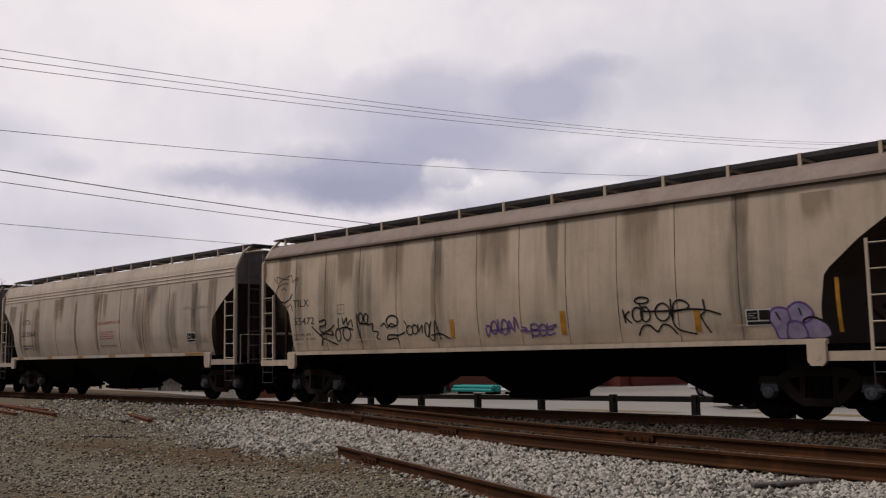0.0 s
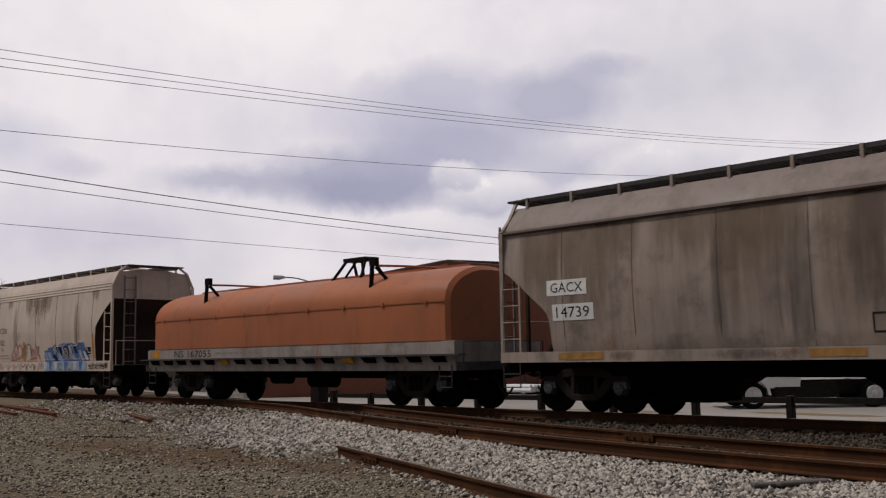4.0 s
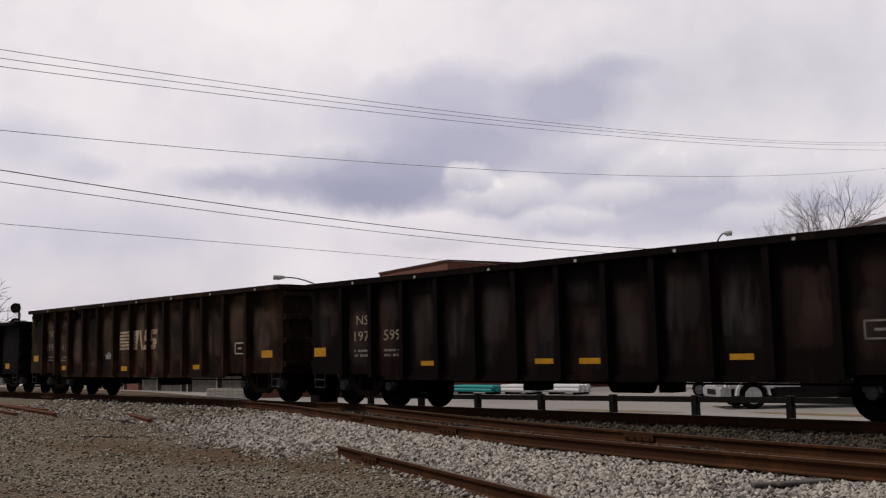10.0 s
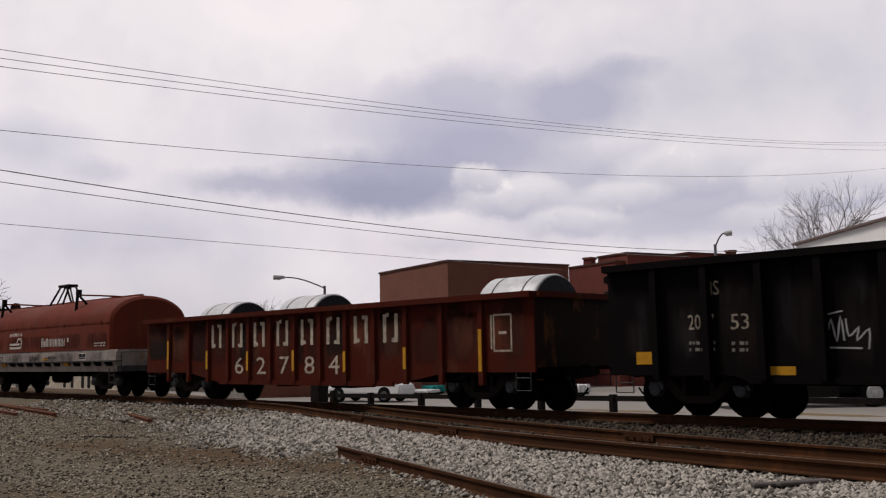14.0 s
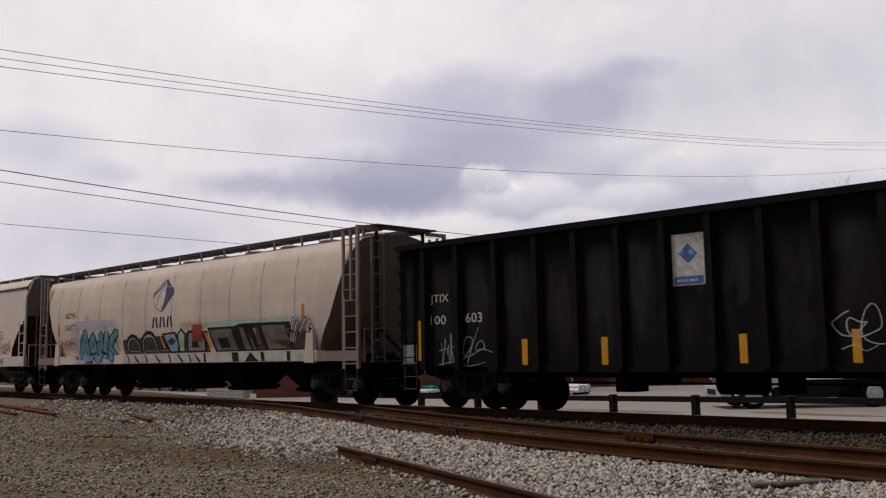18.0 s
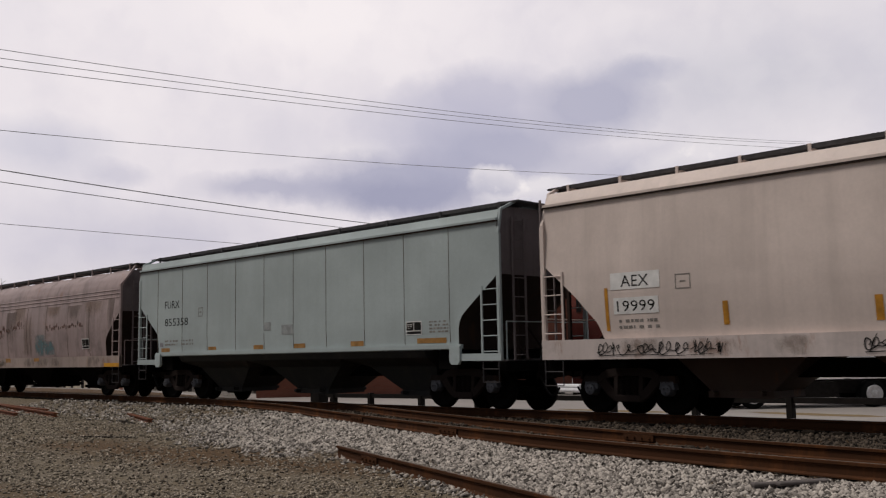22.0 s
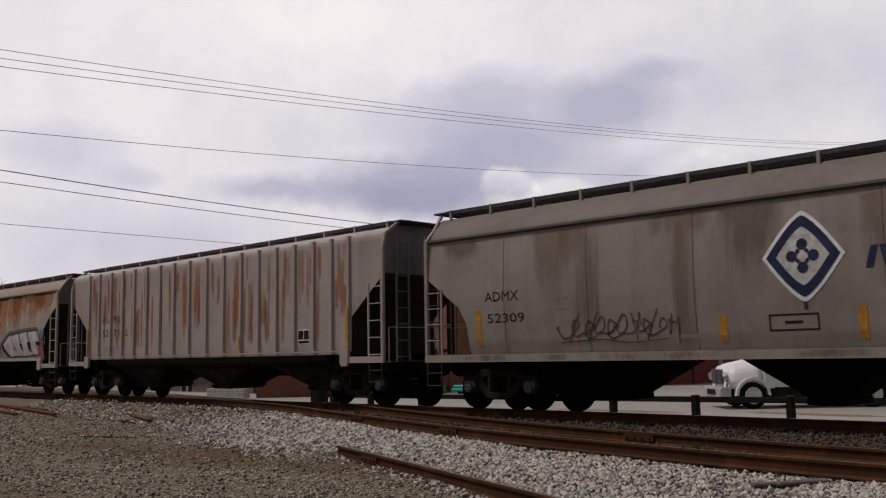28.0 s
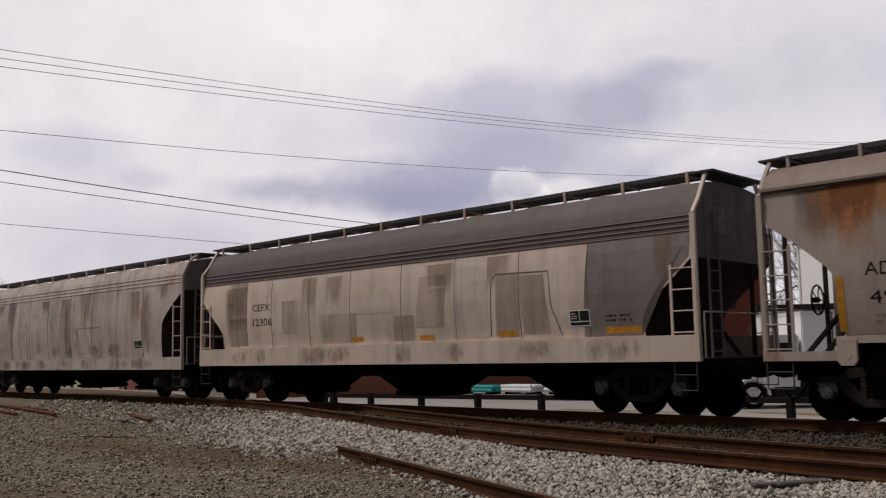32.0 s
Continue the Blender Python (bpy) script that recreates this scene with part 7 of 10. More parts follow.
for k, (pts, m_) in enumerate((
        ([(-0.22, 2.10), (0.62, 2.14), (0.82, 1.80), (0.72, 1.48), (0.10, 1.46), (0.02, 1.75)], BW),
        ([(-0.12, 2.04), (0.55, 2.08), (0.72, 1.80), (0.62, 1.52), (0.20, 1.52), (0.12, 1.75)], PALE_BLUE),
        ([(0.12, 1.86), (0.42, 1.96), (0.60, 1.84), (0.40, 1.72), (0.16, 1.74)], DG),
        ([(0.72, 1.50), (0.74, 2.06), (0.98, 2.24), (1.26, 2.05), (1.08, 1.48)], BW),
        ([(0.78, 1.52), (0.80, 2.02), (0.98, 2.16), (1.18, 2.02), (1.02, 1.52)], MINT),
        ([(1.18, 1.48), (1.36, 2.14), (2.0, 2.18), (2.42, 1.90), (2.34, 1.48)], BW),
        ([(1.28, 1.52), (1.44, 2.06), (1.96, 2.10), (2.30, 1.86), (2.22, 1.52)], GREY_G),
        ([(1.50, 1.62), (1.62, 1.86), (1.90, 1.84), (1.96, 1.60)], BW),
        ([(2.34, 2.06), (2.46, 2.04), (2.66, 1.60), (2.52, 1.60)], M["yellow"]),
        ([(-0.36, 2.06), (-0.26, 2.04), (-0.06, 1.62), (-0.18, 1.62)], M["yellow"]))):
    poly(g, on_sill, pts, m_, "form_fill", 0.010 + 0.0012 * k)
film(car, hf, (1.6, 1.75, 2.3, 2.35), stain("red_spray_spot", (0.30, 0.05, 0.04), 0.9, hang=False, bias=0.35), "red_spot", 0.026)
# tall block forms with a pale green glow along their top
film(car, hf, (2.2, 2.08, 7.2, 2.38), MFADE, "spray_glow", 0.004)
g = poly(car, on_sill, [(2.50, 2.20), (3.95, 2.20), (4.20, 2.26), (4.62, 2.08), (4.90, 2.26), (6.66, 2.24), (6.76, 2.0), (7.4, 1.95), (7.5, 1.46), (2.80, 1.46)], BW, "graffiti_piece", 0.007)
for pts, m_ in (([(2.60, 2.12), (3.78, 2.13), (4.02, 1.50), (2.92, 1.50)], MG), ([(3.00, 1.86), (3.56, 1.89), (3.66, 1.58), (3.16, 1.56)], BW),
                ([(4.22, 2.16), (4.42, 2.12), (4.70, 1.50), (4.40, 1.50)], MG), ([(4.66, 1.98), (4.80, 1.82), (4.92, 1.50), (4.82, 1.50)], MG), ([(5.02, 2.14), (5.16, 2.16), (5.36, 1.50), (5.02, 1.50)], DG),
                ([(5.32, 2.17), (6.40, 2.16), (6.50, 2.0), (5.72, 2.0), (5.75, 1.92), (6.50, 1.90), (6.56, 1.76), (5.80, 1.74), (5.83, 1.68), (6.58, 1.66), (6.6, 1.50), (5.56, 1.50)], MG),
                ([(6.62, 2.0), (7.32, 1.88), (7.40, 1.50), (6.72, 1.50)], DG), ([(4.92, 2.12), (5.02, 2.10), (5.22, 1.66), (5.10, 1.66)], M["yellow"])):
    poly(g, on_sill, pts, m_, "form_fill", 0.011 if m_ != BW else 0.014)
low_ = poly(car, lambda z: 1.641, [(-2.7, 1.16), (-2.7, 1.43), (7.6, 1.43), (7.6, 1.16)], LG, "painted_sill_band", 0.004, "dusty white graffiti band on the side sill")
for pts in ([(4.60, 1.165), (4.87, 1.43), (5.30, 1.165)], [(3.98, 1.165), (3.92, 1.43), (4.26, 1.43), (4.30, 1.165)], [(5.42, 1.165), (5.36, 1.43), (5.52, 1.43), (5.60, 1.165)], [(2.42, 1.165), (2.40, 1.43), (2.50, 1.43), (2.54, 1.165)], [(6.62, 1.165), (6.60, 1.43), (6.76, 1.43), (6.78, 1.165)]):
    poly(low_, lambda z: 1.641, pts, BW, "form_outline", 0.007)
for k, x in enumerate((-2.4, -1.9, -1.2, -0.5, 0.3, 0.9, 1.5, 1.9)):
    bm = bmesh.new()
    band(bm, curve([(x, 1.42), (x + 0.12, 1.30), (x + (0.32 if k % 2 else 0.18), 1.17)]), 0.05, 0.09)
    conform(bm, lambda z: 1.641, 0.007)
    part("form_outline", bm, BW, low_)
piece(car, on_sill, (6.6, 1.60, 7.7, 2.35), 3, (LG, LG, DG, M["ink_white"]), BW, 77, 0.03, thick=0.34)
tag(car, hf, (6.6, 1.7, 7.6, 2.3), RED_G, 62, 0.03)
tag(car, hf, (0.95, 2.2, 2.6, 2.5), PALE_PINK, 63, 0.03)
tag(car, hf, (-8.0, 1.72, -6.6, 2.2), M["ink_red"], 64, 0.03)
strips(car, hf, [(7.2, 2.3, 7.33, 2.69), (-7.95, 2.22, -7.82, 2.69)], "orange", "rust_streak")
for x in (-7.9, 7.6):
    bm = bmesh.new()
    prism(bm, [(x - 0.2, 1.1), (x + 0.2, 1.1), (x + 0.16, 1.9), (x - 0.12, 1.9)], -1.66, -1.56)
    part("side_bracket", bm, P, car)

# 15: long pale hopper, tags along its sill
P = paint("pale_stone_hopper_paint", (0.70, 0.665, 0.61), dirt=0.10, streak=0.2, shift=16)
BT = paint("brown_bay_paint", (0.085, 0.067, 0.056), rust=0.2, dirt=0.5, shift=16)
PS = paint("pale_sill_paint", (0.62, 0.60, 0.57), rust=0.05, dirt=0.3, streak=0.3, shift=16)
car, hf = note(hopper("long pale covered hopper car with tags along its white sill", -254.07, 19.16, P, prof_lip(1.15, 4.30), [(1.5, 1.42), (1.8, 1.3), (2.4, 0.75), (3.05, 0.0)], (1.10, 1.50, 0.12, True),
                      [], bay_mat=BT, lip=4.30, tabs=False, ladder_top=2.9, walk_z=4.80, brackets=15, truck_in=1.66, sill_mat=PS, bay_bottom=0.42), -254.07)
for r, s in (((-7.85, 2.45, -6.74, 2.78), "AEX"), ((-7.8, 1.97, -6.79, 2.29), "19999")):
    rect_paint(car, hf, r, M["patch"], "number_patch")
    lettering(car, lambda z: hf(z) + 0.004, s, (r[0] + 0.24 if s == "AEX" else r[0] + 0.08, r[1] + 0.05, r[2] - (0.24 if s == "AEX" else 0.08), r[3] - 0.06), M["ink_black"])
bars(car, hf, (-7.7, 1.66, -6.8, 1.90), 2, M["ink_grey"])
frame_paint(car, hf, (-6.4, 2.4, -6.1, 2.66), M["ink_grey"])
placard(car, hf, (3.34, 1.92, 3.78, 2.18))
strips(car, hf, [(-8.0, 1.65, -7.92, 2.5), (-5.48, 1.69, -5.37, 2.12), (-2.83, 1.67, -2.7, 2.08), (-0.15, 1.68, 0.0, 2.06), (2.92, 1.70, 3.02, 2.10), (5.05, 1.68, 5.2, 2.12), (7.9, 1.7, 8.0, 2.2)], "orange", "rust_streak")
on_sill = lambda z: 1.637
for k, (a, b) in enumerate(((-8.16, -5.4), (-3.01, -0.6), (1.36, 3.4), (3.8, 6.0), (6.3, 7.5))):
    tag(car, on_sill, (a, 1.16, b, 1.46), M["ink_black"], 100 + k, 0.022)
tag(car, hf, (7.0, 1.6, 7.9, 2.15), M["ink_red"], 107, 0.035)
bars(car, hf, (6.3, 2.2, 7.3, 2.6), 3, M["ink_grey"])
bars(car, hf, (5.4, 1.95, 6.1, 2.2), 3, M["ink_grey"])

# 16: grey-green panelled hopper
P = paint("grey_green_hopper_paint", (0.415, 0.53, 0.535), dirt=0.06, streak=0.14, shift=17)
# Bays: the grey-green darkened to carry the shade beneath the body.
FB = paint("shaded_grey_green_bay", (0.035, 0.040, 0.040), dirt=0.5, shift=17)
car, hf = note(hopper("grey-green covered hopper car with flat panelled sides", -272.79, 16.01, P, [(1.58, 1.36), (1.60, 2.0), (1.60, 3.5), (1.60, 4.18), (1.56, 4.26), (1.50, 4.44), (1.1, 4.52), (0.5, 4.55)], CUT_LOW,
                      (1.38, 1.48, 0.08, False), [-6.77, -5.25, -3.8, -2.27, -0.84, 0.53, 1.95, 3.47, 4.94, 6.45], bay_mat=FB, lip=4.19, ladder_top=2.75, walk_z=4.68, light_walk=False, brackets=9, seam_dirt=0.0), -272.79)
lettering(car, hf, "FURX", (-6.32, 2.88, -5.42, 3.12), M["ink_black"])
lettering(car, hf, "855358", (-6.31, 2.32, -4.90, 2.56), M["ink_black"])
frame_paint(car, hf, (-4.3, 2.57, -4.05, 2.82), M["ink_grey"])
bars(car, hf, (-6.3, 1.68, -5.5, 1.9), 2, M["ink_grey"])
bars(car, hf, (-5.3, 1.68, -4.6, 1.9), 2, M["ink_grey"])
rect_paint(car, hf, (-6.6, 1.66, -6.4, 1.8), GREY_G, "grey_patch")
PALE_PATCH = plain("dull_grey_patch_paint", (0.31, 0.33, 0.33), 0.7)
rect_paint(car, hf, (-0.85, 2.02, -0.5, 2.25), PALE_PATCH, "grey_patch")
rect_paint(car, hf, (0.0, 1.88, 0.55, 2.15), PALE_PATCH, "grey_patch")
placard(car, hf, (5.02, 1.75, 5.51, 2.03))
bars(car, hf, (5.78, 1.75, 6.4, 2.06), 4, M["ink_grey"])
strips(car, hf, [(-6.53, 1.50, -6.0, 1.62), (-3.74, 1.52, -3.31, 1.62), (-1.36, 1.50, -0.89, 1.62), (0.55, 1.50, 1.05, 1.62), (2.93, 1.50, 3.43, 1.63), (5.36, 1.52, 6.33, 1.64)], "tan_strip")

# 17: dull mauve-brown hopper
P = paint("dull_mauve_hopper_paint", (0.37, 0.322, 0.315), rust=0.05, dirt=0.65, streak=0.7, shift=18, dirt_color=(0.085, 0.07, 0.067))
PS = paint("worn_tan_sill_paint", (0.36, 0.32, 0.285), rust=0.35, dirt=0.6, streak=0.6, shift=18)
car, hf = note(hopper("dull brown-grey covered hopper car with worn print and orange steps", -290.49, 16.81, P, prof_ribbed(1.1, 3.46, 3.86), [(1.4, 1.10), (1.9, 1.08), (2.1, 1.0), (2.95, 0.0)], (1.04, 1.43, 0.1, True),
                      [-6.5, -4.8, -3.1, -1.4, 0.5, 2.3, 4.2, 6.0], ribs=(3.46, 3.60, 3.73), tabs=False, ladder_top=2.75, brackets=12, sill_mat=PS, light_walk=True), -290.49)
rect_paint(car, hf, (-5.9, 1.98, -4.48, 2.90), M["patch"], "number_patch")
lettering(car, lambda z: hf(z) + 0.004, "CEFX", (-5.72, 2.48, -4.91, 2.77), M["ink_grey"])
lettering(car, lambda z: hf(z) + 0.004, "12218", (-5.66, 2.12, -4.80, 2.38), M["ink_black"])
film(car, hf, (-4.5, 2.10, -2.7, 2.52), RUSTY_PRINT, "worn_print")
film(car, hf, (-3.2, 2.22, -1.6, 2.62), RUSTY_PRINT, "worn_print", 0.004)
rnd = random.Random(88)
for k in range(26):
    u = -3.0 + 0.125 * k
    w, h, z = rnd.uniform(0.07, 0.24), rnd.uniform(0.08, 0.26), 2.36 + 0.012 * k + rnd.uniform(-0.10, 0.10)
    film(car, hf, (u, z, u + w, z + h), FLAKE, "worn_print", 0.0045 + 0.0004 * (k % 3))
film(car, hf, (-7.2, 3.0, -6.5, 3.9), BROWN_RUN, "rust_run")
film(car, hf, (-6.3, 2.6, -5.6, 3.4), BROWN_RUN, "rust_run", 0.0045)
for k in range(20):
    u = 2.3 + 0.16 * k
    w, h, z = rnd.uniform(0.08, 0.26), rnd.uniform(0.08, 0.2), 2.46 + 0.004 * k + rnd.uniform(-0.06, 0.06)
    film(car, hf, (u, z, u + w, z + h), FLAKE, "worn_print", 0.0045 + 0.0004 * (k % 3))
SMEAR = stain("faint_teal_spray", (0.10, 0.19, 0.21), 0.75, hang=False, grain=(4, 4, 2.5), bias=0.72)
film(car, hf, (1.2, 1.45, 2.3, 2.35), SMEAR, "spray_smear", 0.0045)
film(car, hf, (1.9, 1.5, 3.1, 2.1), SMEAR, "spray_smear", 0.0055)
tag(car, lambda z: 1.637, (-3.45, 1.08, -1.54, 1.40), M["ink_grey"], 122, 0.03)
placard(car, hf, (5.42, 1.72, 5.95, 2.05))
strips(car, lambda z: 1.637, [(-4.33, 1.28, -3.75, 1.41), (-1.41, 1.26, -0.91, 1.42), (1.38, 1.28, 1.87, 1.41)], "tan_strip")
strips(car, lambda z: 1.637, [(7.3, 1.05, 8.4, 1.18), (-8.4, 1.05, -7.5, 1.18)], "yellow", "orange_step_edge")

# 18: light grey hopper
P = paint("light_grey_hopper_paint", (0.70, 0.695, 0.69), rust=0.05, dirt=0.15, streak=0.3, shift=19, rust_color=(0.30, 0.17, 0.07))
car, hf = note(hopper("light grey covered hopper car with a rust run under its roof", -308.56, 17.09, P, prof_ribbed(1.0, 3.76, 4.06), CUT_HIGH, (0.94, 1.34, 0.1, True),
                      [-6.6, -4.9, -3.1, -1.4, 0.5, 2.3, 4.2, 6.0], ribs=(3.76, 3.86, 3.97), tabs=False, ladder_top=3.0, brackets=12, seam_dirt=0.25), -308.56)
lettering(car, hf, "LEX", (-7.3, 2.52, -6.63, 2.74), M["ink_grey"])
bars(car, hf, (-7.33, 2.20, -6.38, 2.42), 1, M["ink_grey"])
rect_paint(car, hf, (-0.75, 1.45, 1.78, 1.78), GREY_G, "grey_patch", "grey overpaint patch")
rect_paint(car, hf, (-3.62, 2.81, -3.30, 3.35), GREY_G, "grey_patch")
film(car, hf, (-3.55, 2.7, -2.75, 3.95), RUST_RUN, "rust_run")
film(car, hf, (-3.9, 2.9, -3.3, 3.75), BROWN_RUN, "rust_run", 0.0045)
frame_paint(car, hf, (-5.9, 2.4, -5.6, 2.66), M["ink_grey"])
placard(car, hf, (5.8, 1.58, 6.26, 1.89))
strips(car, lambda z: 1.637, [(-7.47, 1.18, -6.6, 1.30), (-1.82, 1.10, -0.34, 1.26), (1.31, 1.14, 1.85, 1.27), (4.11, 1.15, 4.71, 1.28), (6.29, 1.15, 7.27, 1.27)], "tan_strip")

# 19: grey hopper with a round-dotted diamond emblem
P = paint("dusty_grey_hopper_paint", (0.30, 0.28, 0.25), rust=0.06, dirt=0.35, streak=0.4, shift=20)
car, hf = note(hopper("dusty grey covered hopper car with a dark blue diamond emblem", -326.89, 17.27, P, prof_lip(1.15, 3.88), [(1.3, 1.25), (1.9, 1.22), (2.3, 1.0), (2.8, 0.3), (3.0, 0.0)], (1.07, 1.24, 0.1, True),
                      [-6.2, -4.0, -1.6, 0.9 + 0.9, 4.0, 6.2], lip=3.88, tabs=False, ladder_top=2.75, brackets=14, roof_mat=paint("sooty_grey_roof_paint", (0.15, 0.132, 0.12), dirt=0.6, streak=0.6, shift=20), no_sill=True), -326.89)
lettering(car, hf, "ADMX", (-6.75, 2.39, -5.79, 2.60), M["ink_black"])
lettering(car, hf, "52309", (-6.70, 1.92, -5.65, 2.12), M["ink_black"])
frame_paint(car, hf, (-4.77, 2.14, -4.51, 2.38), M["ink_grey"])
NAVY = plain("navy_emblem_paint", (0.035, 0.04, 0.085), 0.5)
SMUDGE_INK = plain("faded_black_spray_paint", (0.085, 0.075, 0.07), 0.7, var=0.5, scale=6)
ex, ez = 0.47, 2.80
for r, m, nm, off in ((0.78, M["patch"], "emblem_border", 0.007), (0.70, NAVY, "emblem", 0.010), (0.50, M["ink_white"], "emblem_field", 0.013)):
    bm = bmesh.new()
    bm.faces.new([bm.verts.new((ex + r * 0.92 * u, 0, ez + r * v)) for u, v in [(math.copysign(abs(math.cos(a)) ** 1.45, math.cos(a)), math.copysign(abs(math.sin(a)) ** 2.05, math.sin(a))) for a in [k * math.pi / 14 for k in range(28)]]])
    conform(bm, hf, off)
    part(nm, bm, m, car)
bm = bmesh.new()
for u, v in ((0, 0.2), (0, -0.2), (0.19, 0), (-0.19, 0)):
    bm.faces.new([bm.verts.new((ex + u + 0.10 * math.cos(k * 0.628), 0, ez + v + 0.10 * math.sin(k * 0.628))) for k in range(10)])
conform(bm, hf, 0.016)
part("emblem_dots", bm, NAVY, car)
bm = bmesh.new()
for sx in (-1, 1):
    for sz in (-1, 1):
        bm.faces.new([bm.verts.new((ex + sx * u, 0, ez + sz * v)) for u, v in ((0.06, 0.13), (0.11, 0.11), (0.12, 0.06), (0.085, 0.035), (0.035, 0.085))])
conform(bm, hf, 0.019)
part("emblem_links", bm, NAVY, car)
bm = bmesh.new()
stroke(bm, [(ex, 2.08), (ex, 1.92)], 0.07)
conform(bm, hf)
part("emblem_stem", bm, NAVY, car)
for k in range(3):
    x = 1.50 + 0.62 * k
    rect_paint(car, hf, (x, 2.52, x + 0.12, 2.88), NAVY, "name_bar", lean=0.25)
    rect_paint(car, hf, (x + 0.3, 2.52, x + 0.42, 2.88), NAVY, "name_bar", lean=-0.2)
frame_paint(car, hf, (-0.19, 1.56, 0.66, 1.82), M["ink_black"], w=0.03)
tag(car, hf, (-4.73, 1.43, -1.9, 2.05), SMUDGE_INK, 131, 0.034)
placard(car, hf, (6.0, 1.6, 6.5, 1.88))
strips(car, hf, [(-1.14, 1.39, -1.0, 1.86), (1.32, 1.38, 1.46, 1.92), (-7.05, 1.4, -6.9, 2.2), (4.2, 1.4, 4.33, 1.9)], "orange", "rust_streak")

# 20: ribbed hopper with rust runs
P = paint("rust_run_grey_hopper_paint", (0.38, 0.352, 0.33), rust=0.12, dirt=0.25, streak=0.35, shift=21, rust_color=(0.27, 0.10, 0.035))
# Bays: the body's grey-brown, painted dark for the shade they hang in.
RB = paint("shaded_grey_brown_bay", (0.022, 0.019, 0.017), dirt=0.5, shift=21)
R_RIBS = [-7.3, -6.53, -5.64, -4.79, -3.97, -3.13, -2.27, -1.38, -0.45, 0.55, 1.5, 2.42, 3.3, 4.16, 5.0, 5.84, 6.6, 7.3]
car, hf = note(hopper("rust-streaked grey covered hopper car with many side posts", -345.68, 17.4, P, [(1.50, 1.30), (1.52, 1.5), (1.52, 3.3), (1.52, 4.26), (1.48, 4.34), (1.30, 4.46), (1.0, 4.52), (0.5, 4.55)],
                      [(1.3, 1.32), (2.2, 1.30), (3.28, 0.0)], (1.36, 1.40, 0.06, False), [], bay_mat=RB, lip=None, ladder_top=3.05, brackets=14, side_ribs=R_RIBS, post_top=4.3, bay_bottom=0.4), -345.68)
rnd = random.Random(57)
for k, (a, b) in enumerate(zip(R_RIBS, R_RIBS[1:])):
    for q in range(4):
        w = rnd.choice((0.10, 0.14, 0.18, 0.34))
        u = rnd.uniform(a + 0.04, b - 0.04 - w)
        top_ = rnd.uniform(2.9, 4.42) if q else rnd.uniform(4.2, 4.45)
        film(car, hf, (u, max(1.6, top_ - rnd.uniform(0.7, 2.3)), u + w, min(top_, 4.25)), RUST_STREAK if rnd.random() < 0.6 else DARK_STREAK, "rust_run", 0.0022 + 0.0004 * q)
for s, r in (("AD", (-6.31, 2.57, -5.83, 2.80)), ("MX", (-5.45, 2.57, -4.96, 2.80)), ("52", (-6.26, 2.10, -5.84, 2.33)), ("71", (-5.45, 2.10, -5.06, 2.33)), ("2", (-4.6, 2.10, -4.43, 2.33))):
    lettering(car, hf, s, r, M["ink_black"])
bars(car, hf, (-6.2, 1.55, -4.9, 1.75), 2, M["ink_grey"])
placard(car, hf, (5.16, 1.62, 5.62, 1.97))
strips(car, lambda z: 1.612, [(7.25, 1.47, 7.35, 2.51), (-7.35, 1.47, -7.25, 2.4), (2.37, 1.5, 2.46, 1.9)], "orange", "rust_streak")

# 21: very rusty hopper with a white piece
P = paint("rust_blotched_hopper_paint", (0.38, 0.345, 0.31), rust=0.12, dirt=0.3, streak=0.4, shift=22, rust_color=(0.30, 0.125, 0.04))
car, hf = note(hopper("rust-blotched covered hopper car with white and black graffiti", -364.17, 17.21, P, prof_lip(1.32, 3.98), CUT_HIGH, (1.31, 1.43, 0.08, False),
                      [-5.0, -2.9, -0.8, 1.4, 3.6, 5.6], lip=3.98, ladder_top=3.0, brackets=14, trim=paint("pale_rusty_trim_paint", (0.42, 0.385, 0.34), rust=0.2, dirt=0.4, shift=2), roof_mat=paint("tan_roof_paint", (0.27, 0.225, 0.185), rust=0.1, dirt=0.4, shift=2)), -364.17)
lettering(car, hf, "ADMX", (-6.82, 2.40, -5.87, 2.61), M["ink_black"])
lettering(car, hf, "49040", (-6.77, 1.94, -5.73, 2.15), M["ink_black"])
frame_paint(car, hf, (-4.65, 2.22, -4.4, 2.44), M["ink_grey"])
bars(car, hf, (-6.7, 1.6, -5.7, 1.8), 2, M["ink_grey"])
panels = [-7.9, -6.1, -5.0, -2.9, -0.8, 1.4, 3.6, 5.6, 7.9]
OXIDE = stain("orange_oxide_panel", (0.34, 0.145, 0.05), 0.85, grain=(3.4, 3.4, 1.3), bias=0.52)
for k, (a, b) in enumerate(zip(panels, panels[1:])):
    drop = (1.2, 1.35, 1.65, 1.75, 1.7, 1.8, 1.6, 1.3)[k]
    for q in range(3):
        u = a + (b - a) * (0.06 + 0.29 * q)
        film(car, hf, (u, 3.92 - drop * (0.8 + 0.3 * math.sin(k * 2.1 + q * 1.9)), u + (b - a) * 0.42, 4.0), OXIDE, "rust_run", 0.003 + 0.0005 * q)
    film(car, hf, (a + 0.25 * (b - a), 3.9 - drop * 0.75, a + 0.8 * (b - a), 3.95), DARK_RUST, "rust_run", 0.0055)
for k in range(8):
    film(car, hf, (-4.4 + 0.4 * k, 2.42 + 0.05 * math.sin(k * 2), -4.05 + 0.4 * k, 2.66 + 0.06 * math.sin(k * 3)), RUSTY_PRINT, "worn_print")
THROW = (3.14, 1.45, 7.07, 2.60)
WHITE_G = plain("chalky_white_spray_paint", (0.52, 0.50, 0.50), 0.6, var=0.3, scale=3)
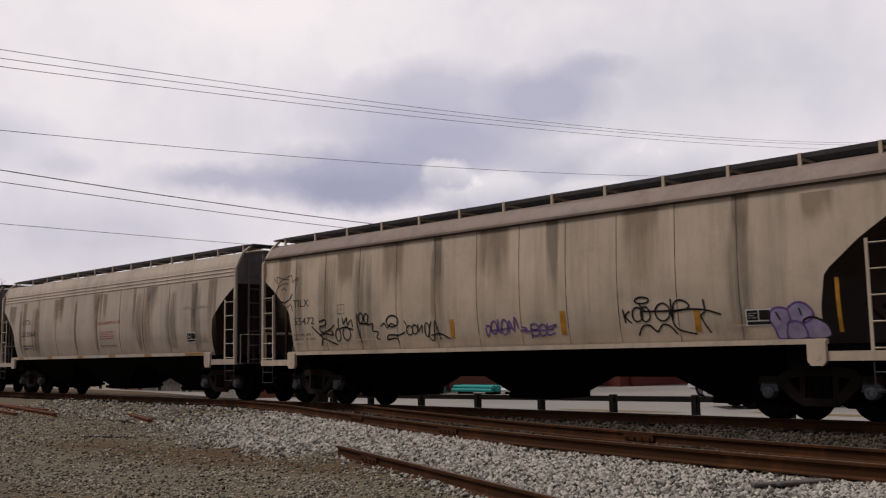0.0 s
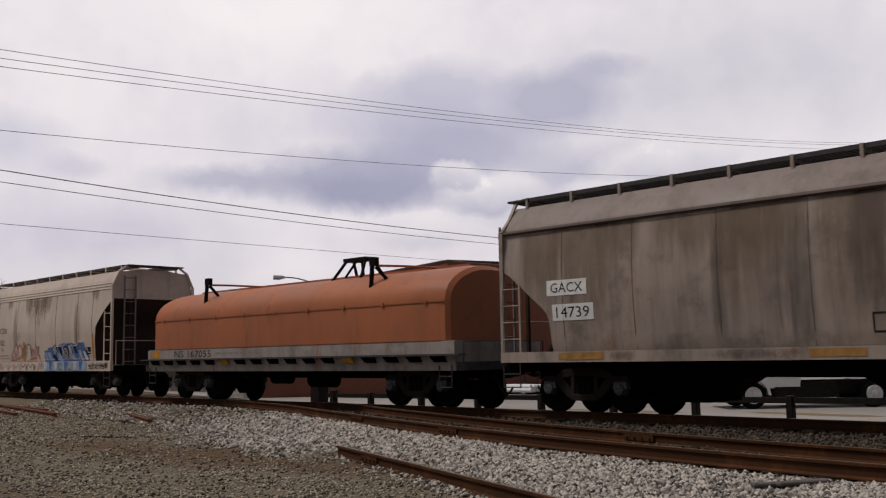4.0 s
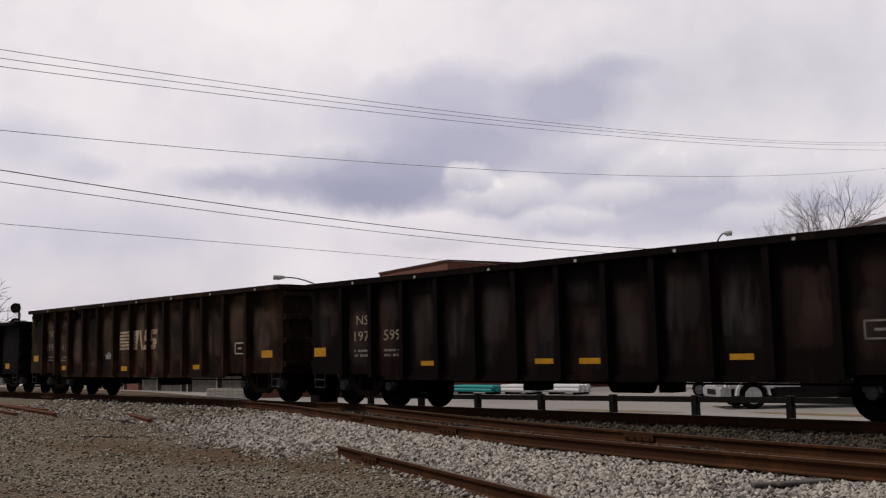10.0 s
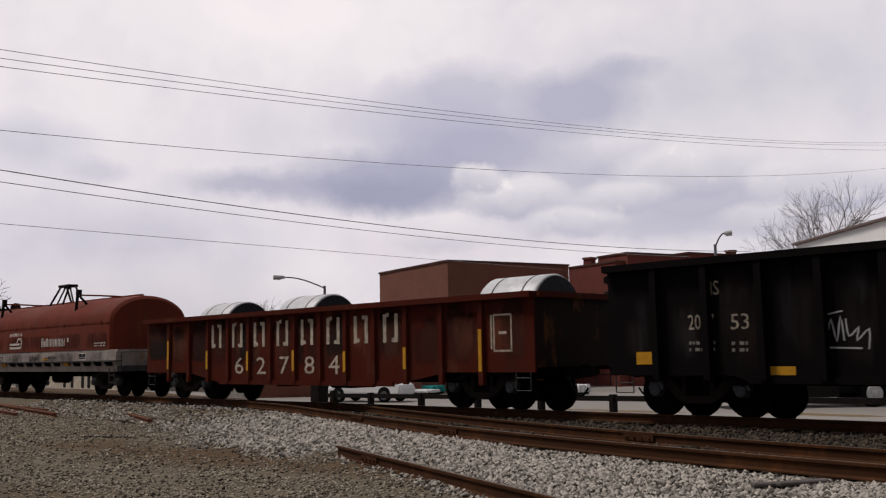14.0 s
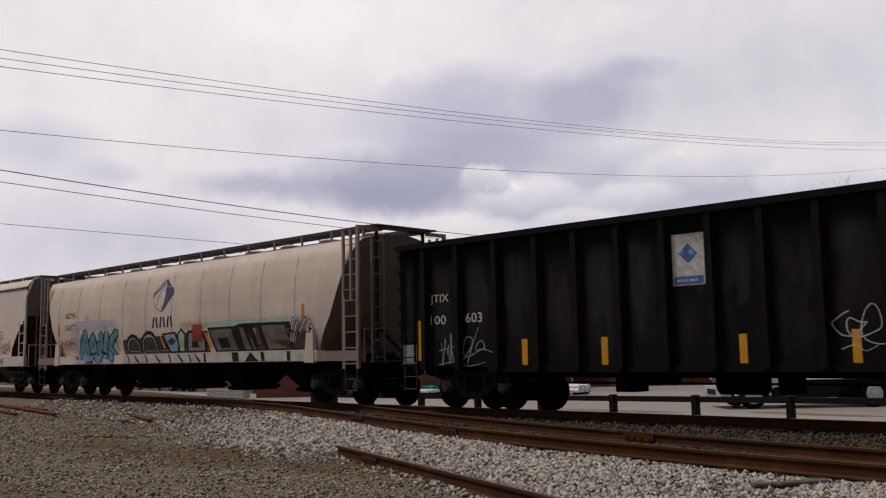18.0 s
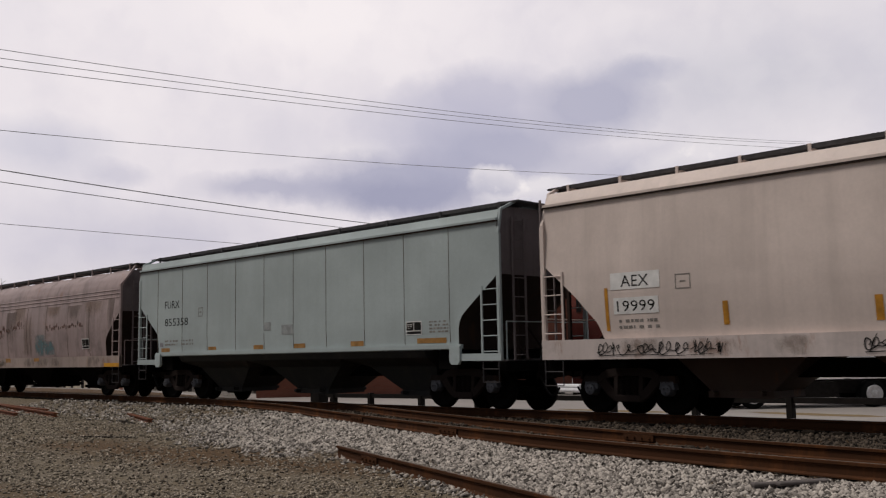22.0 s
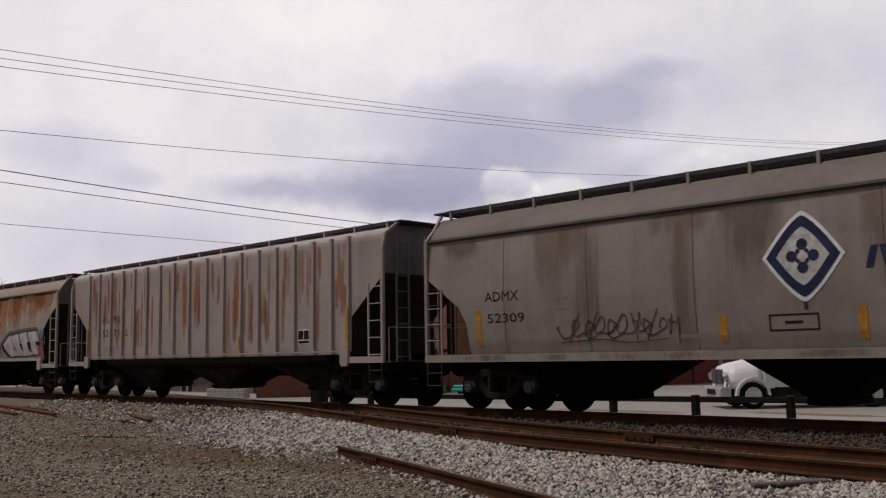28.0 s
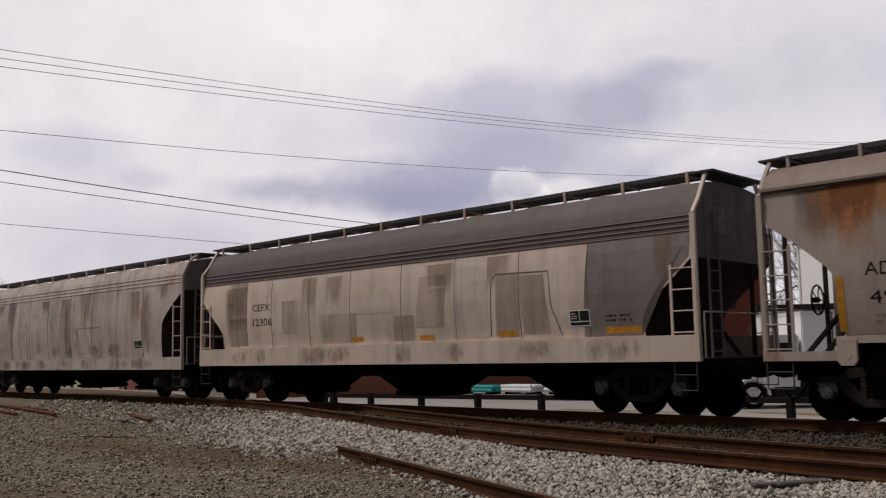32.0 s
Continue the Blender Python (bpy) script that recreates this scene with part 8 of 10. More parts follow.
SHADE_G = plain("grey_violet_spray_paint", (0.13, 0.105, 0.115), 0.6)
g = lobe(car, hf, THROW, [(0.0, 0.53), (0.23, 0.88), (0.46, 0.93), (0.68, 0.97), (0.94, 1.0), (0.99, 0.55), (1.0, 0.42), (0.9, 0.38), (0.94, 0.06), (0.5, 0.02), (0.2, 0.0), (0.03, 0.28)], SHADE_G, "graffiti_piece", 0.006, "white block letters with a dark rim", 1)
for k, (pts, m_) in enumerate((([(0.05, 0.47), (0.25, 0.83), (0.285, 0.80), (0.35, 0.47), (0.33, 0.38), (0.41, 0.2), (0.41, 0.05), (0.23, 0.02), (0.1, 0.31)], WHITE_G), ([(0.29, 0.78), (0.465, 0.87), (0.52, 0.51), (0.485, 0.49), (0.57, 0.2), (0.57, 0.05), (0.42, 0.05), (0.41, 0.2), (0.345, 0.42)], WHITE_G),
                               ([(0.485, 0.84), (0.68, 0.91), (0.73, 0.55), (0.685, 0.51), (0.71, 0.22), (0.78, 0.2), (0.82, 0.07), (0.58, 0.03), (0.575, 0.2), (0.535, 0.5)], WHITE_G), ([(0.715, 0.88), (0.935, 0.92), (0.98, 0.55), (0.905, 0.51), (0.95, 0.1), (0.83, 0.07), (0.785, 0.24), (0.77, 0.53), (0.735, 0.55)], WHITE_G),
                               ([(0.49, 0.49), (0.55, 0.49), (0.58, 0.22), (0.525, 0.33)], INK), ([(0.69, 0.51), (0.75, 0.54), (0.78, 0.22), (0.70, 0.29)], INK), ([(0.03, 0.51), (0.1, 0.42), (0.08, 0.31), (0.23, 0.05), (0.17, 0.03), (0.04, 0.27)], INK), ([(0.895, 0.52), (1.0, 0.53), (0.99, 0.42), (0.905, 0.41)], INK))):
    lobe(g, hf, THROW, pts, m_, "letter_fill", 0.009 + 0.001 * k, k=1)
    if m_ is WHITE_G:
        scrawl(g, hf, THROW, [pts + pts[:1]], INK, 0.03, "letter_outline", off=0.0095 + 0.001 * k, k=1)
scrawl(car, hf, THROW, [[(0.01, 0.53), (0.24, 0.90), (0.47, 0.95), (0.69, 0.98), (0.94, 1.0)]], SHADE_G, 0.12, "letter_rim", off=0.018, k=1)
scrawl(car, hf, (2.5, 1.5, 3.33, 2.17), [[(0.45, 0.02), (0.5, 0.5), (0.55, 0.95)], [(0.0, 0.55), (0.5, 0.5), (0.95, 0.6)], [(0.1, 0.85), (0.45, 0.35), (0.85, 0.1)], [(0.9, 0.9), (0.6, 0.45), (0.25, 0.2)], [(0.3, 0.9), (0.5, 0.4), (0.75, 0.3), (0.7, 0.85)], ring(0.5, 0.5, 0.22, 0.25)], INK, 0.022)
scrawl(car, hf, (6.95, 1.75, 7.55, 2.58), [[(0.1, 0.95), (0.15, 0.5), (0.35, 0.9), (0.4, 0.4)], [(0.5, 0.95), (0.6, 0.5), (0.8, 0.9), (0.85, 0.45)], ring(0.3, 0.55, 0.2, 0.15), [(0.2, 0.1), (0.5, 0.5), (0.8, 0.2), (0.95, 0.6)], [(0.1, 0.4), (0.9, 0.35)]], PURPLE, 0.03)
film(car, hf, (6.75, 1.45, 7.35, 2.2), stain("rose_spray_spot", (0.36, 0.14, 0.13), 0.8, hang=False, bias=0.5), "spray_spot", 0.005)
strips(car, hf, [(-7.3, 1.5, -7.17, 2.4), (-3.5, 1.5, -3.36, 2.0)], "orange", "rust_streak")

# 22: patched hopper with grey ends
P = paint("patched_tan_hopper_paint", (0.66, 0.595, 0.505), rust=0.10, dirt=0.25, streak=0.4, shift=23)
PG = paint("brown_grey_upper_paint", (0.115, 0.099, 0.097), dirt=0.3, streak=0.6, shift=23, dirt_color=(0.06, 0.05, 0.048))
PO = paint("patched_grey_hopper_paint", (0.235, 0.215, 0.212), dirt=0.35, streak=0.6, shift=31)
car, hf = note(hopper("patched tan and grey covered hopper car with orange strips", -382.44, 16.92, P, prof_ribbed(1.1, 3.46, 3.76), [(1.4, 1.12), (1.9, 1.10), (2.1, 1.0), (2.98, 0.0)], (1.04, 1.53, 0.1, True),
                      [-6.5, -4.8, -3.1, -1.4, 0.5, 2.3, 4.2, 6.0], ribs=(3.46, 3.56, 3.66, 3.76), tabs=False, ladder_top=2.85, brackets=12, roof_mat=PG), -382.44)
poly(car, hf, [(5.85, 1.55), (7.22, 1.55), (7.24, 1.9), (7.36, 2.1), (8.30, 2.98), (8.34, 3.44), (6.0, 3.44), (5.98, 2.6)], PO, "grey_overpaint", off=0.003)
PT = [paint("tan_patch_paint", (0.53, 0.465, 0.39), dirt=0.4, streak=0.8, shift=5), paint("brown_patch_paint", (0.42, 0.365, 0.31), dirt=0.4, streak=0.8, shift=9), paint("cream_patch_paint", (0.62, 0.57, 0.51), dirt=0.3, streak=0.6, shift=11)]
rect_paint(car, hf, (-6.9, 1.6, -6.0, 3.42), PT[1], "grey_overpaint", off=0.003)
for k, r in enumerate(((1.0, 1.9, 1.9, 3.1), (3.5, 1.62, 4.15, 2.95), (4.3, 1.65, 5.0, 2.9), (-4.3, 1.9, -3.6, 2.8), (-1.2, 2.3, 0.2, 2.75), (-2.6, 1.6, -1.2, 2.35), (0.2, 1.6, 0.9, 2.2), (2.2, 1.62, 3.3, 3.4))):
    rect_paint(car, hf, r, PT[(0, 1, 1, 0, 2, 0, 1, 2)[k]], "paint_patch", off=0.004, lean=(0.12, 0.05, -0.1, 0.0, 0.0, 0.06, 0.1, 0.0)[k])
bm = bmesh.new()
band(bm, [(3.35, 1.62), (3.42, 2.85), (3.55, 2.98), (5.0, 2.95), (5.06, 2.2), (5.3, 1.6)], 0.03)
conform(bm, hf)
part("patch_weld", bm, M["seam"], car)
lettering(car, hf, "CEFX", (-5.71, 2.57, -4.88, 2.77), M["ink_black"])
lettering(car, hf, "12306", (-5.70, 2.15, -4.80, 2.36), M["ink_black"])
placard(car, hf, (5.53, 1.79, 6.0, 2.08))
bars(car, hf, (6.4, 1.82, 7.0, 2.0), 2, M["ink_black"])
bm = bmesh.new()
box(bm, 8.378, 8.39, -0.72, -0.30, 3.48, 3.98)
part("end_plate", bm, M["ink_grey"], car, "pale end plate")
strips(car, hf, [(-1.42, 1.62, -0.94, 1.73), (1.09, 1.60, 1.57, 1.71), (3.57, 1.61, 4.11, 1.74), (6.38, 1.60, 7.2, 1.74)], "orange")

# 23: pale hopper with dark run-off marks
P = paint("chalky_hopper_paint", (0.54, 0.51, 0.475), rust=0.10, dirt=0.6, streak=0.9, shift=24)
car, hf = note(hopper("chalky pale covered hopper car with dark run-off marks", -400.58, 17.2, P, prof_ribbed(1.0, 3.72, 4.04), CUT_HIGH, (0.94, 1.34, 0.1, True),
                      [-6.6, -4.9, -3.1, -1.4, 0.5, 2.3, 4.2, 6.0], ribs=(3.72, 3.84, 3.96), tabs=False, ladder_top=3.0, brackets=12, seam_dirt=0.25), -400.58)
placard(car, hf, (5.42, 1.66, 5.95, 1.91))
bars(car, hf, (1.2, 2.4, 3.0, 2.5), 1, M["ink_grey"])
for k, (a, b) in enumerate(((-1.2, -0.3), (2.0, 2.9), (3.4, 4.6), (0.2, 0.8))):
    film(car, hf, (a, 1.36, b, 1.85), SMUDGE, "dark_smudge")

# steel coils riding in the red-brown gondola
COILS = []
CM = plain("pale_coil_wrap", (0.62, 0.62, 0.64), 0.45, 0.1, var=0.12)
CE = plain("dark_coil_end", (0.035, 0.035, 0.04), 0.5, 0.4)
for x in (-5.35, -1.05, 6.9):
    c = thing("steel_coil", "large wrapped steel coil with a dark wound end", "steel coil", pose(-180.93 + x, TRACK_Y, 0), "coils in the gondola")
    bm = bmesh.new()
    lathe_y(bm, [(-0.85, 0.90), (-0.80, 0.93), (0.80, 0.93), (0.85, 0.90)], 32)
    for f in bm.faces:
        f.smooth = len(f.verts) == 4
    part("wrap", bm, CM, c, at=pose(0, 0, 2.12, 0, 0, 90))
    for s in (-1, 1):
        bm = bmesh.new()
        for r in (0.88, 0.7, 0.52, 0.36):
            lathe_y(bm, [(0, r), (0.012 + (0.9 - r) * 0.02, r), (0.012 + (0.9 - r) * 0.02, r - 0.15)], 32)
        part("wound_end", bm, CE, c, at=pose(s * 0.86, 0, 2.12, 0, 0, -90 * s))
    bm = bmesh.new()
    for x2 in (-0.45, 0.45):
        lathe_y(bm, [(x2 - 0.02, 0.936), (x2 + 0.02, 0.936)], 32)
    part("steel_band", bm, CE, c, at=pose(0, 0, 2.12, 0, 0, 90))
    bm = bmesh.new()
    for s in (-1, 1):
        prism(bm, [(s * 0.35, 1.10), (s * 0.9, 1.10), (s * 0.9, 1.62)], -0.8, 0.8)
    part("timber_cradle", bm, M["tie"], c, at=pose(0, 0, 0, 0, 0, 90))
    COILS.append((c, -180.93 + x))


# ------------------------------------------------------------------ ground and tracks
LEAD = [(14.0, 9.55), (4.0, 10.05), (-4.0, 10.62), (-8.7, 11.42), (-12.0, 12.28), (-17.0, 13.95), (-21.4, 15.5), (-26.0, 16.35), (-32.0, 16.50)]


def lead_y(x):
    """The near rail of the diverging track."""
    if x >= LEAD[0][0]:
        return LEAD[0][1]
    for i in range(len(LEAD) - 1):
        (xa, ya), (xb, yb) = LEAD[i], LEAD[i + 1]
        if x >= xb:
            s = (xa - x) / (xa - xb)
            ma = (LEAD[i + 1][1] - LEAD[max(0, i - 1)][1]) / (LEAD[max(0, i - 1)][0] - LEAD[i + 1][0]) * (xa - xb)
            j = min(len(LEAD) - 1, i + 2)
            mb = (LEAD[j][1] - ya) / (xa - LEAD[j][0]) * (xa - xb)
            return (2 * s ** 3 - 3 * s * s + 1) * ya + (s ** 3 - 2 * s * s + s) * ma + (3 * s * s - 2 * s ** 3) * yb + (s ** 3 - s * s) * mb
    return 16.52


def sstep(a, b, x):
    t = min(1, max(0, (x - a) / (b - a)))
    return t * t * (3 - 2 * t)


def ground_z(x, y):
    up = -0.40 + 0.19 * sstep(lead_y(x) - 2.6, lead_y(x) - 0.5, y)
    wide = 3.7 * sstep(-23, -48, x)
    down = -0.80 * sstep(19.2 + wide, 21.2 + wide, y)
    rough = 0.035 * noise.noise((x * 0.5, y * 0.5, 0)) + 0.012 * noise.noise((x * 2.2, y * 2.2, 3)) if y < 19 and abs(x) < 80 else 0.0
    return up + down + rough


def earth(x, y):
    """Where brown earth shows through the gravel: a ragged band, some blotches and the shade-darkened track bed."""
    u = ((x + 14.6) * 0.87 + (y - 8.9) * 0.5) / 6.5
    v = (-(x + 14.6) * 0.15 + (y - 8.9) * 1.0) / 1.7
    n1 = noise.noise((x * 0.45, y * 0.6, 2)) + 0.5 * noise.noise((x * 1.6, y * 1.9, 5))
    band_ = sstep(1.15, 0.25, math.hypot(u, v) + 0.55 * n1)
    blot = sstep(0.25, 0.6, noise.noise((x * 0.30 + 5, y * 0.5, 7)) + 0.3 * noise.noise((x * 1.4, y * 1.4, 1)))
    # track bed: dark ballast, with shadow under the train put into the brown
    bed = sstep(lead_y(x) - 0.5, lead_y(x) + 0.1, y)
    return max(band_, 0.55 * blot, bed)


gx = [-2600, -1200, -600, -300, -180, -120, -90] + [-75 + 0.8 * i for i in range(34)] + [-48 + 0.4 * i for i in range(150)] + [14, 20, 30, 50, 90, 200, 500, 1200, 2600]
gy = [-2000, -800, -300, -120, -60, -30, -14, -7, -3, 0, 2] + [3 + 0.35 * i for i in range(70)] + [28, 30, 40, 60, 100, 200, 500, 1200, 2600]
gm, gn, gl, gb = nodes_of("gravel_lot_ground")
tcg = gn.new("ShaderNodeTexCoord")
g1 = noise_node(gn, gl, tcg.outputs["Object"], 0.28, 6, 0.6)
g2 = noise_node(gn, gl, tcg.outputs["Object"], 14, 6, 0.7)
vor = gn.new("ShaderNodeTexVoronoi")
vor.inputs["Scale"].default_value = 22
gl.new(tcg.outputs["Object"], vor.inputs["Vector"])
ea = gn.new("ShaderNodeAttribute")
ea.attribute_name = "earth"
gc = mix(gn, gl, ramp(gn, gl, g1, 0.40, 0.62), (0.20, 0.172, 0.125), (0.195, 0.145, 0.082))
gc = mix(gn, gl, ramp(gn, gl, g2, 0.42, 0.62), gc, (0.34, 0.295, 0.225))
gc = mix(gn, gl, ea.outputs["Fac"], gc, mix(gn, gl, ramp(gn, gl, g2, 0.35, 0.7), (0.075, 0.044, 0.022), (0.25, 0.155, 0.078)))
gc = mix(gn, gl, mul(gn, gl, ramp(gn, gl, vor.outputs["Distance"], 0.0, 0.5), 0.6), gc, (0.045, 0.034, 0.025))
gl.new(gc, gb.inputs["Base Color"])
gb.inputs["Roughness"].default_value = 0.95
gb.inputs["Specular IOR Level"].default_value = 0.1
bmp = gn.new("ShaderNodeBump")
bmp.inputs["Strength"].default_value = 0.9
bmp.inputs["Distance"].default_value = 0.03
gl.new(mix(gn, gl, 0.5, g2, vor.outputs["Distance"]), bmp.inputs["Height"])
gl.new(bmp.outputs[0], gb.inputs["Normal"])
me = bpy.data.meshes.new("ground")
nx, ny = len(gx), len(gy)
me.from_pydata([(x, y, ground_z(x, y)) for y in gy for x in gx], [], [(j * nx + i, j * nx + i + 1, (j + 1) * nx + i + 1, (j + 1) * nx + i) for j in range(ny - 1) for i in range(nx - 1)])
me.polygons.foreach_set("use_smooth", [True] * len(me.polygons))
ea_layer = me.attributes.new("earth", "FLOAT", "POINT")
ea_layer.data.foreach_set("value", [earth(x, y) if -75 < x < 12 and 3 < y < 26 else 0.3 for y in gy for x in gx])
me.materials.append(gm)
tagged(new("ground", me), "grey-brown gravel ground with earthy patches", "ground", kind="structure")

# pale paved lot behind the tracks
pm, pn, pl, pb = nodes_of("pale_worn_paving")
tcp = pn.new("ShaderNodeTexCoord")
a1 = noise_node(pn, pl, tcp.outputs["Object"], 0.12, 6)
a2 = noise_node(pn, pl, tcp.outputs["Object"], 5, 6)
pc = mix(pn, pl, ramp(pn, pl, a1, 0.35, 0.65), (0.22, 0.20, 0.185), (0.30, 0.273, 0.252))
pc = mix(pn, pl, mul(pn, pl, ramp(pn, pl, a2, 0.45, 0.75), 0.4), pc, (0.19, 0.165, 0.14))
pl.new(pc, pb.inputs["Base Color"])
pb.inputs["Roughness"].default_value = 0.85
bm = bmesh.new()
box(bm, -160, 120, 21.6, 72, -1.06, -0.985)
part("pavement", bm, pm, None)
tagged(bpy.data.objects["pavement"], "pale worn paved lot behind the tracks", "pavement", kind="structure")
for k, (x, y, w, d, r) in enumerate(((-20.5, 30.5, 5.5, 0.9, 4), (-13.5, 31.8, 5.0, 1.2, -3), (-9, 27.0, 5, 0.5, 3), (-17.5, 26.2, 6, 0.35, 2))):
    bm = bmesh.new()
    n = 18
    rnd = random.Random(k)
    top = [bm.verts.new((w / 2 * math.cos(i * 2 * math.pi / n) * rnd.uniform(0.8, 1.1), d / 2 * math.sin(i * 2 * math.pi / n) * rnd.uniform(0.7, 1.2), 0)) for i in range(n)]
    bm.faces.new(top)
    ob = part("dirt_patch", bm, plain("brown_dirt", (0.20, 0.145, 0.075), 0.95, scale=3), None, at=pose(x, y, -0.979, 0, 0, r))
    tagged(ob, "patch of brown dirt and dead grass on the paving", "dirt patch", kind="structure")

RAIL = [(-0.07, -0.18), (0.07, -0.18), (0.07, -0.165), (0.012, -0.145), (0.010, -0.045), (0.036, -0.035), (0.036, -0.006), (0.028, 0.0), (-0.028, 0.0), (-0.036, -0.006), (-0.036, -0.035), (-0.010, -0.045), (-0.012, -0.145), (-0.07, -0.165)]


def rail_bm(pts, z=0.0):
    """The rail section drawn along (x, y) points."""
    bm = bmesh.new()
    rings = []
    for i, p in enumerate(pts):
        a, b = Vector(pts[max(0, i - 1)]), Vector(pts[min(len(pts) - 1, i + 1)])
        d = (b - a).normalized()
        nrm = Vector((-d.y, d.x))
        rings.append([bm.verts.new((p[0] + nrm.x * u, p[1] + nrm.y * u, z + v)) for u, v in RAIL])
    for p, q in zip(rings, rings[1:]):
        for i in range(len(RAIL)):
            j = (i + 1) % len(RAIL)
            bm.faces.new((p[i], p[j], q[j], q[i]))
    bm.faces.new(rings[0])
    bm.faces.new(rings[-1][::-1])
    return bm


def head_bm(pts, z=0.001):
    bm = bmesh.new()
    prev = None
    for i, p in enumerate(pts):
        a, b = Vector(pts[max(0, i - 1)]), Vector(pts[min(len(pts) - 1, i + 1)])
        d = (b - a).normalized()
        nrm = Vector((-d.y, d.x))
        cur = [bm.verts.new((p[0] + nrm.x * u, p[1] + nrm.y * u, z + 0.002)) for u in (-0.024, 0.024)]
        if prev:
            bm.faces.new((prev[0], prev[1], cur[1], cur[0]))
        prev = cur
    return bm


def joint_bm(bm):
    for s in (-1, 1):
        a, b = sorted((s * 0.014, s * 0.045))
        box(bm, -0.32, 0.32, a, b, -0.140, -0.045)
        for k in range(4):
            x = -0.24 + 0.16 * k
            rod(bm, (x, s * 0.045, -0.095), (x, s * 0.075, -0.095), 0.02, 6)


def tie_bm(bm):
    box(bm, -0.115, 0.115, -1.30, 1.30, -0.36, -0.182)
    bmesh.ops.bevel(bm, geom=bm.edges[:], offset=0.012, segments=1, affect="EDGES")


JOINT, TIE = cached(("joint_bar",), joint_bm), cached(("tie",), tie_bm)
main = thing("main_track", "straight main railway track of rusty steel rails on timber ties", "railway track", kind="structure")
for s in (-1, 1):
    y = TRACK_Y + s * 0.7525
    cant = 0.0 if s < 0 else -0.11
    part("rail", rail_bm([(-400, y), (-100, y), (-30, y), (20, y), (60, y)], cant), M["rail"], main)
    part("rail_head", head_bm([(-400, y), (60, y)], cant + 0.001), M["railhead"], main)
for k in range(130):
    part("tie", TIE, M["tie"], main, at=pose(6 - 0.54 * k, TRACK_Y + random.uniform(-0.05, 0.05), -0.062, -4.2, 0, random.uniform(-1, 1)))
lead = thing("diverging_track", "rusty diverging railway track joining the main line", "railway track", kind="structure")
near_pts = [(13 - 0.8 * i, lead_y(13 - 0.8 * i)) for i in range(54)]
far_pts = []
for i, p in enumerate(near_pts):
    a, b = Vector(near_pts[max(0, i - 1)]), Vector(near_pts[min(len(near_pts) - 1, i + 1)])
    d = (b - a).normalized()
    far_pts.append((p[0] + d.y * 1.505, p[1] - d.x * 1.505))
for pts, zz in ((near_pts, 0.0), (far_pts[:44], -0.004)):
    part("rail", rail_bm(pts, zz), M["rail"], lead)
    part("rail_head", head_bm(pts, zz), M["railhead"], lead)
for pts, idx in ((near_pts, (31, 36)), (far_pts, (27,)), (near_pts, (14,))):
    for i in idx:
        a, b = Vector(pts[i]), Vector(pts[i + 1])
        part("joint_bar", JOINT, M["rail"], lead, at=pose(a.x, a.y, 0, 0, 0, math.degrees(math.atan2(b.y - a.y, b.x - a.x))))
for i in range(62):
    x = 9 - 0.6 * i
    yy = lead_y(x)
    ang = math.degrees(math.atan2(lead_y(x + 0.3) - lead_y(x - 0.3), 0.6))
    if yy > 15.6:
        break
    part("tie", TIE, M["tie"], lead, at=pose(x, yy + 0.75, -0.012, 0, 0, ang + random.uniform(-1.5, 1.5)))
# a lone rail left lying in the gravel
lone = thing("loose_rail", "rusty loose rail lying in the gravel", "rail")
lp = [(-12.32, 10.12), (-9.2, 8.95), (-6.05, 7.78), (-2.0, 6.28)]
part("rail_bar", rail_bm(lp, -0.205), M["rail"], lone)
part("rail_head", head_bm(lp, -0.205), M["railhead"], lone)
part("joint_bar", JOINT, M["rail"], lone, at=pose(-10.9, 9.59, -0.205, 0, 0, -20.5))
# rusty steel sections dumped by the track
SCRAP = paint("orange_rust_steel", (0.125, 0.048, 0.022), rust=0.4, dirt=0.4, streak=0, rough=0.9, rust_color=(0.21, 0.075, 0.028))
for k, (xa, ya, xb, yb, h, nm) in enumerate(((-38.5, 14.2, -28.3, 12.40, 0.17, "steel_bar"), (-38.5, 13.5, -30.2, 12.0, 0.14, "steel_bar"), (-40, 14.5, -31, 13.3, 0.13, "steel_bar"), (-26.4, 13.75, -23.2, 12.70, 0.13, "steel_plate"), (-24.8, 12.6, -22.9, 12.25, 0.05, "steel_plate"), (-20.3, 9.55, -18.9, 10.0, 0.04, "steel_plate"))):
    d = math.hypot(xb - xa, yb - ya)
    c = new(nm)
    bpy.data.objects.remove(c)
    bm = bmesh.new()
    prism(bm, [(-0.11, 0), (0.11, 0), (0.11, h * 0.3), (0.03, h * 0.4), (0.03, h * 0.75), (0.07, h * 0.8), (0.07, h), (-0.07, h), (-0.07, h * 0.8), (-0.03, h * 0.75), (-0.03, h * 0.4), (-0.11, h * 0.3)], -d / 2, d / 2)
    cx, cy = (xa + xb) / 2, (ya + yb) / 2
    ob = part(nm, bm, SCRAP if k < 4 else M["tie"], None, at=pose(cx, cy, ground_z(cx, cy) - 0.02, 0, 0, math.degrees(math.atan2(yb - ya, xb - xa)) - 90))
    tagged(ob, "rust-orange scrap rail section lying on the gravel" if k < 4 else "thin dark steel strip lying on the gravel", "scrap steel", "scrap by the track")
